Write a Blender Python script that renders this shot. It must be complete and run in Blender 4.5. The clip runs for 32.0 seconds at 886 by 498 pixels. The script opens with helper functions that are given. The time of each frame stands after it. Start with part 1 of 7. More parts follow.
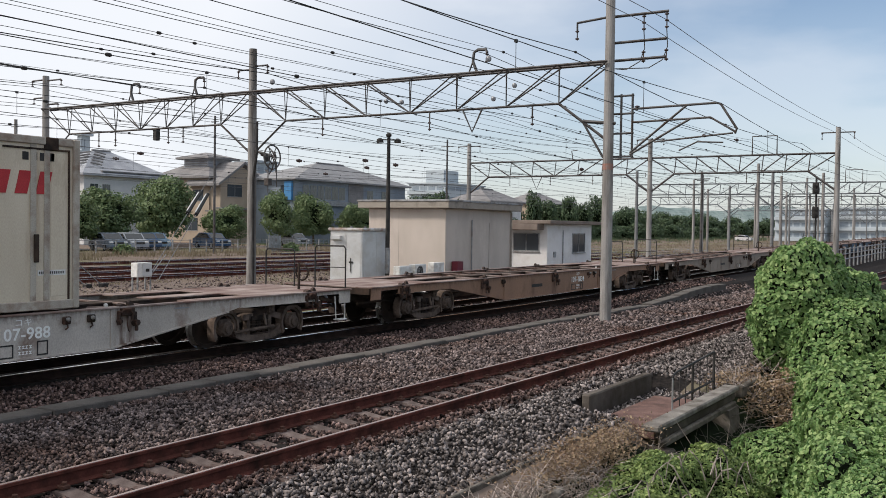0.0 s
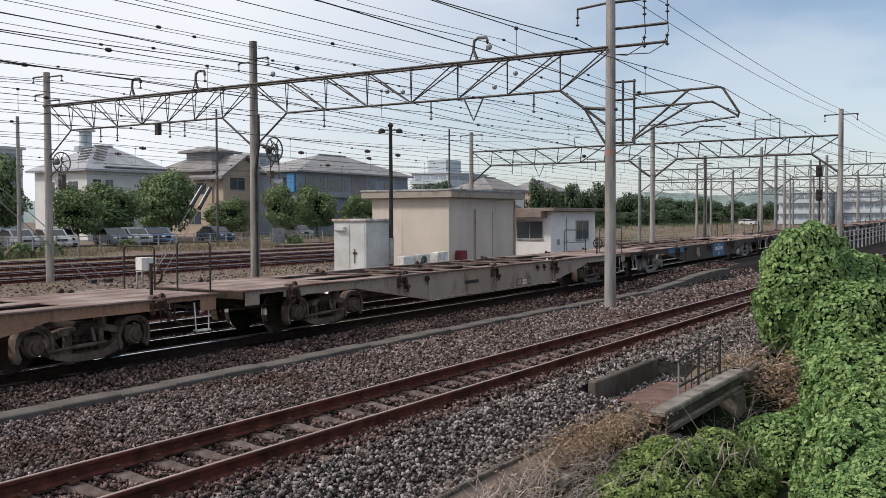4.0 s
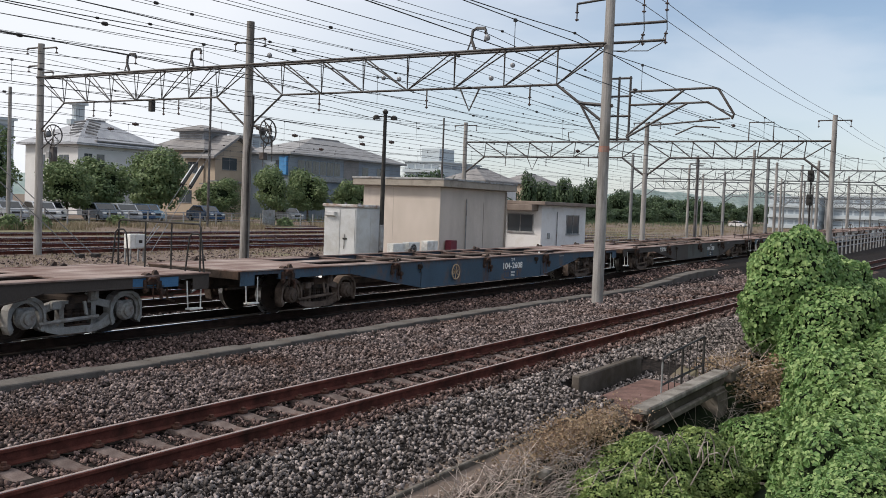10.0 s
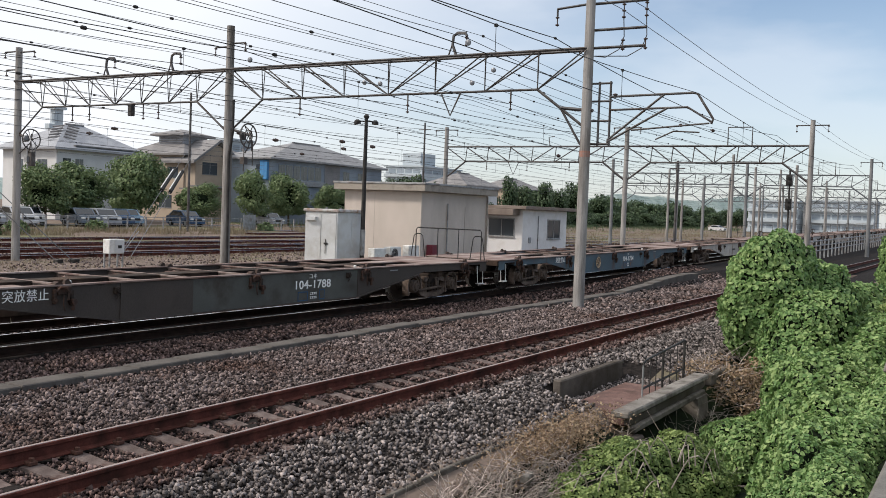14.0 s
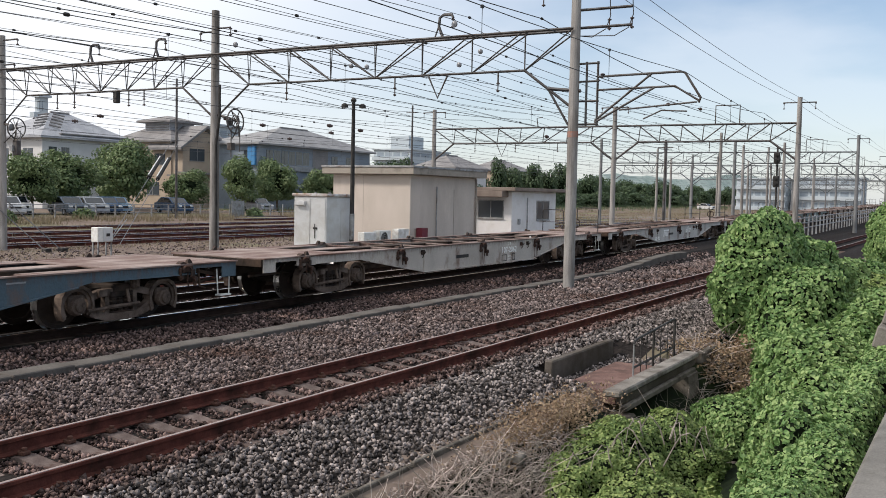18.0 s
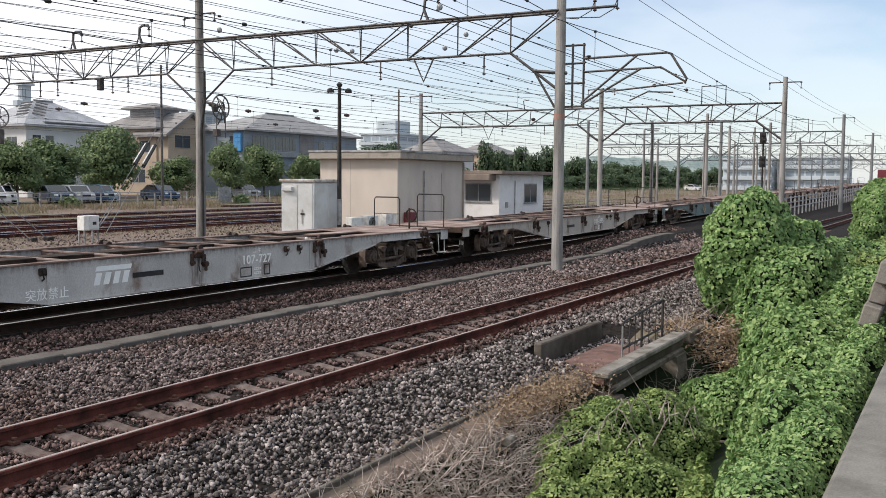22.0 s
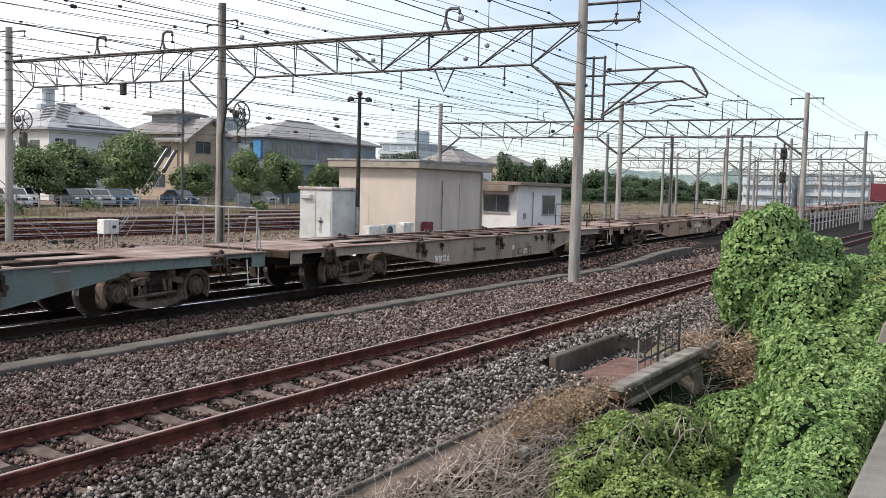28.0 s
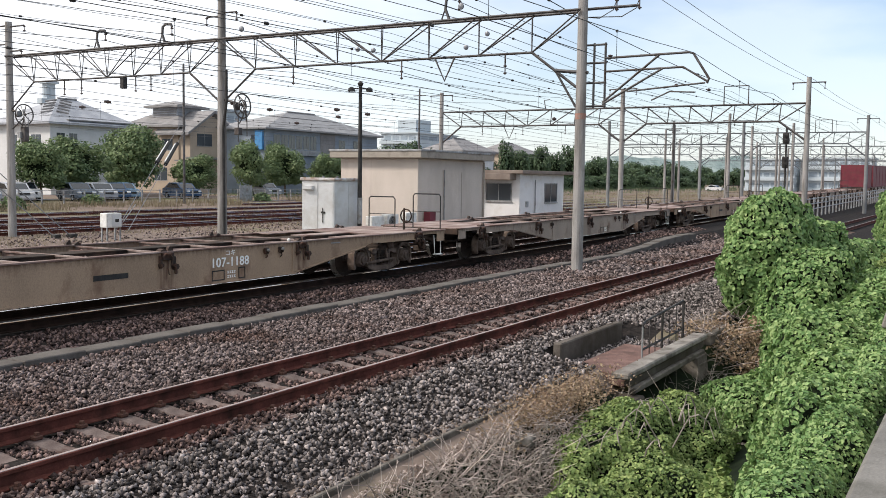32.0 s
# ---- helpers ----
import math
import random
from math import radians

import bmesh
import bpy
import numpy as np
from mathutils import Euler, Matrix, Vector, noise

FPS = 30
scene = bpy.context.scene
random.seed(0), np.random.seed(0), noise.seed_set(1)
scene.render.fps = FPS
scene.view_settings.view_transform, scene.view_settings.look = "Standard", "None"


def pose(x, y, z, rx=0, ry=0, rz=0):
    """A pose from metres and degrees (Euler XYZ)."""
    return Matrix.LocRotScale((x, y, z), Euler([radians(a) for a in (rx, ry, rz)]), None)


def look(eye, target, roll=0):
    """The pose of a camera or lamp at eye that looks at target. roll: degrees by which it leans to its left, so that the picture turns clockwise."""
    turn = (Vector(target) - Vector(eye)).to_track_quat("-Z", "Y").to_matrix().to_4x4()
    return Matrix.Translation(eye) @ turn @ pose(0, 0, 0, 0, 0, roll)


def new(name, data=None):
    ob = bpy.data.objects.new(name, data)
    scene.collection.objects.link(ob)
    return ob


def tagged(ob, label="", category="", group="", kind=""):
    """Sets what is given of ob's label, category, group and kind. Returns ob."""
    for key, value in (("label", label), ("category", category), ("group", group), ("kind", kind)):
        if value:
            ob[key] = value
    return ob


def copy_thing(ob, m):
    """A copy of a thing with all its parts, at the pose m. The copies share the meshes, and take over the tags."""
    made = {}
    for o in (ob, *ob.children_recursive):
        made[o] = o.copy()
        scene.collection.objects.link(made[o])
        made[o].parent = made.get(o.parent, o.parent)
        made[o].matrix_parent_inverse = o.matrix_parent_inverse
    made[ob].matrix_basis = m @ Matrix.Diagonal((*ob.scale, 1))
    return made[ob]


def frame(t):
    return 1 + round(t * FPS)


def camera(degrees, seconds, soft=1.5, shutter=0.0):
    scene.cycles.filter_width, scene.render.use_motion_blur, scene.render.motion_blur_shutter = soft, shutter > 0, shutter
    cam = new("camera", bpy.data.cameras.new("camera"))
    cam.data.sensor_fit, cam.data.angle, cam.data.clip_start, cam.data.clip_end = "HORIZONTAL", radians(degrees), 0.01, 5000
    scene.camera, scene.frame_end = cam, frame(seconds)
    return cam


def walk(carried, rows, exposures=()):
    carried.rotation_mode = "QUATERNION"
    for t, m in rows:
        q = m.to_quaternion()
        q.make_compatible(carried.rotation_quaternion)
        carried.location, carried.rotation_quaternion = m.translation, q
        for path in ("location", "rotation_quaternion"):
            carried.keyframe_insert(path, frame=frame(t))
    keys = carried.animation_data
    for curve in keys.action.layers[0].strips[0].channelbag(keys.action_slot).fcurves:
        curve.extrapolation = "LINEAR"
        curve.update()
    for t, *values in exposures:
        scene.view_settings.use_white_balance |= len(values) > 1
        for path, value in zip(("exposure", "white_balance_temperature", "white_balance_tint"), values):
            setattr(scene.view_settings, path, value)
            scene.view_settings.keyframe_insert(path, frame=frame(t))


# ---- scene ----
cam = camera(50.0, 32.0, soft=0.5)
PATH = [
    (0.0, pose(0, 0, 2.35, 88.72, -0.79, -58.26)),
    (0.5, pose(0, 0, 2.35, 88.65, -0.19, -57.88)),
    (1.0, pose(0, 0, 2.35, 87.94, -0.05, -57.10)),
    (1.5, pose(0, 0, 2.35, 87.94, 0.31, -57.22)),
    (2.0, pose(0, 0, 2.35, 87.68, 0.03, -57.32)),
    (2.5, pose(0, 0, 2.35, 87.75, 0.00, -58.13)),
    (3.0, pose(0, 0, 2.35, 87.64, -0.21, -57.62)),
    (3.5, pose(0, 0, 2.35, 87.39, -0.04, -57.86)),
    (4.0, pose(0, 0, 2.35, 88.08, 0.23, -58.06)),
    (4.5, pose(0, 0, 2.35, 88.55, -0.67, -58.78)),
    (6.5, pose(0, 0, 2.35, 88.17, -1.26, -58.58)),
    (7.0, pose(0, 0, 2.35, 87.35, 0.24, -57.80)),
    (7.5, pose(0, 0, 2.35, 87.04, -0.51, -57.96)),
    (8.0, pose(0, 0, 2.35, 87.81, -1.60, -58.21)),
    (8.5, pose(0, 0, 2.35, 87.97, -1.37, -58.19)),
    (9.0, pose(0, 0, 2.35, 87.91, -1.93, -58.46)),
    (9.5, pose(0, 0, 2.35, 86.95, -1.96, -58.09)),
    (10.0, pose(0, 0, 2.35, 87.44, -2.18, -58.59)),
    (10.5, pose(0, 0, 2.35, 87.19, -2.46, -58.40)),
    (11.0, pose(0, 0, 2.35, 86.82, -2.39, -58.42)),
    (11.5, pose(0, 0, 2.35, 86.87, -2.71, -59.09)),
    (12.0, pose(0, 0, 2.35, 87.29, -2.07, -59.44)),
    (12.5, pose(0, 0, 2.35, 87.33, -1.85, -59.69)),
    (13.0, pose(0, 0, 2.35, 87.39, -1.64, -59.38)),
    (13.5, pose(0, 0, 2.35, 87.75, -2.02, -59.85)),
    (14.0, pose(0, 0, 2.35, 87.76, -2.12, -59.72)),
    (14.5, pose(0, 0, 2.35, 87.72, -1.92, -60.03)),
    (16.5, pose(0, 0, 2.35, 86.54, -1.11, -60.05)),
    (17.0, pose(0, 0, 2.35, 86.02, -0.37, -60.04)),
    (17.5, pose(0, 0, 2.35, 85.85, -1.19, -60.06)),
    (18.0, pose(0, 0, 2.35, 86.74, -1.22, -60.38)),
    (18.5, pose(0, 0, 2.35, 86.45, -0.68, -60.08)),
    (19.0, pose(0, 0, 2.35, 86.26, -0.59, -60.69)),
    (19.5, pose(0, 0, 2.35, 86.06, -0.79, -61.33)),
    (20.0, pose(0, 0, 2.35, 85.50, -0.18, -60.70)),
    (20.5, pose(0, 0, 2.35, 85.87, 0.13, -61.21)),
    (21.0, pose(0, 0, 2.35, 86.07, -0.31, -60.97)),
    (21.5, pose(0, 0, 2.35, 85.68, -0.22, -61.00)),
    (22.0, pose(0, 0, 2.35, 85.79, -0.53, -61.14)),
    (22.5, pose(0, 0, 2.35, 85.86, -0.59, -60.88)),
    (23.0, pose(0, 0, 2.35, 86.11, -0.19, -60.70)),
    (23.5, pose(0, 0, 2.35, 85.86, 0.41, -59.97)),
    (24.0, pose(0, 0, 2.35, 84.36, -0.67, -60.99)),
    (24.5, pose(0, 0, 2.35, 84.94, -1.05, -60.91)),
    (25.0, pose(0, 0, 2.35, 84.16, -1.37, -60.19)),
    (25.5, pose(0, 0, 2.35, 84.36, -1.13, -60.19)),
    (27.5, pose(0, 0, 2.35, 86.16, -1.77, -59.83)),
    (28.0, pose(0, 0, 2.35, 86.37, -1.55, -60.04)),
    (28.5, pose(0, 0, 2.35, 86.33, -1.36, -60.08)),
    (29.0, pose(0, 0, 2.35, 85.91, -1.47, -59.83)),
    (29.5, pose(0, 0, 2.35, 85.98, -0.75, -59.69)),
    (30.0, pose(0, 0, 2.35, 85.54, -0.33, -59.35)),
    (30.5, pose(0, 0, 2.35, 85.98, -0.03, -59.16)),
    (31.0, pose(0, 0, 2.35, 86.23, 0.10, -59.60)),
    (31.5, pose(0, 0, 2.35, 86.05, 0.07, -59.96)),
    (32.0, pose(0, 0, 2.35, 85.73, -0.80, -59.92)),
]
EXPOSURE = 0.76
walk(cam, PATH, [(t, EXPOSURE + d) for t, d in ((0, -0.02), (4, -0.05), (7, 0.02), (8, 0.08), (9, 0.0), (11, 0.0), (14, 0.08), (17, 0.10), (19, 0.17), (21, 0.22), (23, 0.27), (24, 0.32), (25, 0.58), (28, 0.40), (32, 0.38))])

# ---- light ----
world = bpy.data.worlds.new("world")
scene.world = world
world.use_nodes = True
wn, wl = world.node_tree.nodes, world.node_tree.links
SUN_AZ, SUN_EL = radians(-38), radians(40)      # azimuth from +y towards +x
sky = wn.new("ShaderNodeTexSky")
sky.sky_type, sky.sun_disc = "NISHITA", False
sky.sun_elevation, sky.sun_rotation = SUN_EL, SUN_AZ
sky.air_density, sky.dust_density, sky.ozone_density = 1.0, 0.8, 3.0
wtc = wn.new("ShaderNodeTexCoord")
wmap = wn.new("ShaderNodeMapping")
wmap.inputs["Scale"].default_value = (1.0, 1.0, 3.2)
wnoise = wn.new("ShaderNodeTexNoise")
wnoise.inputs["Scale"].default_value, wnoise.inputs["Detail"].default_value = 2.2, 6
wramp = wn.new("ShaderNodeValToRGB")
wramp.color_ramp.elements[0].position, wramp.color_ramp.elements[1].position = 0.44, 0.66
wramp.color_ramp.elements[0].color, wramp.color_ramp.elements[1].color = (0.0,) * 3 + (1,), (0.42,) * 3 + (1,)
wmix = wn.new("ShaderNodeMixRGB")
wmix.inputs[2].default_value = (7.5, 7.7, 8.1, 1)
# thin cloud thickens towards the sun
SUN_TO = Vector((math.sin(SUN_AZ) * math.cos(SUN_EL), math.cos(SUN_AZ) * math.cos(SUN_EL), math.sin(SUN_EL)))
wdot = wn.new("ShaderNodeVectorMath")
wdot.operation = "DOT_PRODUCT"
wdot.inputs[1].default_value = SUN_TO
wrange = wn.new("ShaderNodeMapRange")
wrange.inputs["From Min"].default_value, wrange.inputs["From Max"].default_value = -0.20, 0.22
wrange.inputs["To Min"].default_value, wrange.inputs["To Max"].default_value = 0.0, 0.95
wadd = wn.new("ShaderNodeMath")
wadd.operation, wadd.use_clamp = "ADD", True
# haze whitens the lowest sky
wsep = wn.new("ShaderNodeSeparateXYZ")
whaze = wn.new("ShaderNodeMapRange")
whaze.inputs["From Min"].default_value, whaze.inputs["From Max"].default_value = 0.0, 0.26
whaze.inputs["To Min"].default_value, whaze.inputs["To Max"].default_value = 0.50, 0.0
wmax = wn.new("ShaderNodeMath")
wmax.operation = "MAXIMUM"
wbg = wn["Background"]
wbg.inputs["Strength"].default_value = 0.075
wl.new(wtc.outputs["Generated"], wmap.inputs["Vector"])
wl.new(wmap.outputs["Vector"], wnoise.inputs["Vector"])
wl.new(wnoise.outputs["Fac"], wramp.inputs["Fac"])
wl.new(wtc.outputs["Generated"], wdot.inputs[0])
wl.new(wdot.outputs["Value"], wrange.inputs["Value"])
wl.new(wramp.outputs["Color"], wadd.inputs[0])
wl.new(wrange.outputs["Result"], wadd.inputs[1])
wl.new(wtc.outputs["Generated"], wsep.inputs[0])
wl.new(wsep.outputs["Z"], whaze.inputs["Value"])
wl.new(wadd.outputs["Value"], wmax.inputs[0])
wl.new(whaze.outputs["Result"], wmax.inputs[1])
wl.new(wmax.outputs["Value"], wmix.inputs[0])
wl.new(sky.outputs["Color"], wmix.inputs[1])
wl.new(wmix.outputs["Color"], wbg.inputs["Color"])

sun = new("sun", bpy.data.lights.new("sun", "SUN"))
sun.data.energy, sun.data.angle, sun.data.color = 1.85, radians(9), (1.0, 0.90, 0.80)
sun.matrix_world = look(SUN_TO * 50, (0, 0, 0))


# ---- materials ----
def surf(name, c1, c2, scale=4.0, rough=0.7, bump=0.2, metal=0.0, grime=None, grime_scale=0.7, grime_amount=0.5,
         island=0.0, objrand=0.0, fine=60.0, stretch=(1, 1, 1), coords="Object", rough_var=0.15):
    """A two-scale painted or natural surface: fine grain, broad stains, optional random tint per island or object."""
    m = bpy.data.materials.new(name)
    m.use_nodes = True
    n, l = m.node_tree.nodes, m.node_tree.links
    b = n["Principled BSDF"]
    tc, mp = n.new("ShaderNodeTexCoord"), n.new("ShaderNodeMapping")
    mp.inputs["Scale"].default_value = stretch
    l.new(tc.outputs[coords], mp.inputs["Vector"])
    a = n.new("ShaderNodeTexNoise")
    a.inputs["Scale"].default_value, a.inputs["Detail"].default_value = scale, 8
    f = n.new("ShaderNodeTexNoise")
    f.inputs["Scale"].default_value, f.inputs["Detail"].default_value = fine, 4
    for t in (a, f):
        l.new(mp.outputs["Vector"], t.inputs["Vector"])
    ramp = n.new("ShaderNodeValToRGB")
    ramp.color_ramp.elements[0].position, ramp.color_ramp.elements[1].position = 0.35, 0.65
    ramp.color_ramp.elements[0].color, ramp.color_ramp.elements[1].color = (*c1, 1), (*c2, 1)
    l.new(a.outputs["Fac"], ramp.inputs["Fac"])
    col = ramp.outputs["Color"]
    fm = n.new("ShaderNodeMixRGB")
    fm.blend_type = "OVERLAY"
    fm.inputs[0].default_value = 0.35
    l.new(col, fm.inputs[1]), l.new(f.outputs["Fac"], fm.inputs[2])
    col = fm.outputs["Color"]
    if grime:
        g = n.new("ShaderNodeTexNoise")
        g.inputs["Scale"].default_value, g.inputs["Detail"].default_value = grime_scale, 7
        g.inputs["Roughness"].default_value = 0.65
        l.new(mp.outputs["Vector"], g.inputs["Vector"])
        gr = n.new("ShaderNodeValToRGB")
        gr.color_ramp.elements[0].position, gr.color_ramp.elements[1].position = 0.62 - 0.3 * grime_amount, 0.78 - 0.2 * grime_amount
        l.new(g.outputs["Fac"], gr.inputs["Fac"])
        gm = n.new("ShaderNodeMixRGB")
        gm.inputs[2].default_value = (*grime, 1)
        l.new(gr.outputs["Color"], gm.inputs[0]), l.new(col, gm.inputs[1])
        col = gm.outputs["Color"]
    for amount, node, out in ((island, "ShaderNodeNewGeometry", "Random Per Island"), (objrand, "ShaderNodeObjectInfo", "Random")):
        if amount:
            r, h = n.new(node), n.new("ShaderNodeHueSaturation")
            mr = n.new("ShaderNodeMapRange")
            mr.inputs["To Min"].default_value, mr.inputs["To Max"].default_value = 1 - amount, 1 + amount
            l.new(r.outputs[out], mr.inputs["Value"]), l.new(mr.outputs["Result"], h.inputs["Value"]), l.new(col, h.inputs["Color"])
            col = h.outputs["Color"]
    l.new(col, b.inputs["Base Color"])
    rr = n.new("ShaderNodeMapRange")
    rr.inputs["To Min"].default_value, rr.inputs["To Max"].default_value = max(rough - rough_var, 0.02), min(rough + rough_var, 1)
    l.new(a.outputs["Fac"], rr.inputs["Value"]), l.new(rr.outputs["Result"], b.inputs["Roughness"])
    b.inputs["Metallic"].default_value = metal
    b.inputs["Specular IOR Level"].default_value = 0.3 if rough < 0.84 else 0.1
    if bump:
        bp = n.new("ShaderNodeBump")
        bp.inputs["Strength"].default_value, bp.inputs["Distance"].default_value = bump, 0.01
        l.new(f.outputs["Fac"], bp.inputs["Height"]), l.new(bp.outputs["Normal"], b.inputs["Normal"])
    return m


def leafy(name, c1, c2, c3, trans=0.26):
    """Foliage: a random green per leaf, waxy, with light passing through."""
    m = bpy.data.materials.new(name)
    m.use_nodes = True
    n, l = m.node_tree.nodes, m.node_tree.links
    b = n["Principled BSDF"]
    g = n.new("ShaderNodeNewGeometry")
    ramp = n.new("ShaderNodeValToRGB")
    ramp.color_ramp.elements[0].color, ramp.color_ramp.elements[1].color = (*c1, 1), (*c3, 1)
    e = ramp.color_ramp.elements.new(0.5)
    e.color = (*c2, 1)
    tc, a = n.new("ShaderNodeTexCoord"), n.new("ShaderNodeTexNoise")
    a.inputs["Scale"].default_value = 0.9
    l.new(tc.outputs["Object"], a.inputs["Vector"])
    mx = n.new("ShaderNodeMath")
    mx.operation = "MULTIPLY_ADD"
    mx.inputs[1].default_value, mx.inputs[2].default_value = 0.7, -0.05
    ad = n.new("ShaderNodeMath")
    ad.operation = "MULTIPLY_ADD"
    ad.inputs[1].default_value = 0.7
    l.new(g.outputs["Random Per Island"], mx.inputs[0])
    l.new(a.outputs["Fac"], ad.inputs[0]), l.new(mx.outputs[0], ad.inputs[2])
    l.new(ad.outputs[0], ramp.inputs["Fac"])
    l.new(ramp.outputs["Color"], b.inputs["Base Color"])
    b.inputs["Roughness"].default_value = 0.5
    b.inputs["Specular IOR Level"].default_value = 0.22
    t, mixs = n.new("ShaderNodeBsdfTranslucent"), n.new("ShaderNodeMixShader")
    l.new(ramp.outputs["Color"], t.inputs["Color"])
    mixs.inputs[0].default_value = trans
    out = n["Material Output"]
    l.new(b.outputs[0], mixs.inputs[1]), l.new(t.outputs[0], mixs.inputs[2]), l.new(mixs.outputs[0], out.inputs["Surface"])
    return m


def glassy(name, tint=(0.05, 0.06, 0.07)):
    m = bpy.data.materials.new(name)
    m.use_nodes = True
    b = m.node_tree.nodes["Principled BSDF"]
    b.inputs["Base Color"].default_value = (*tint, 1)
    b.inputs["Roughness"].default_value = 0.08
    b.inputs["Specular IOR Level"].default_value = 0.6
    return m


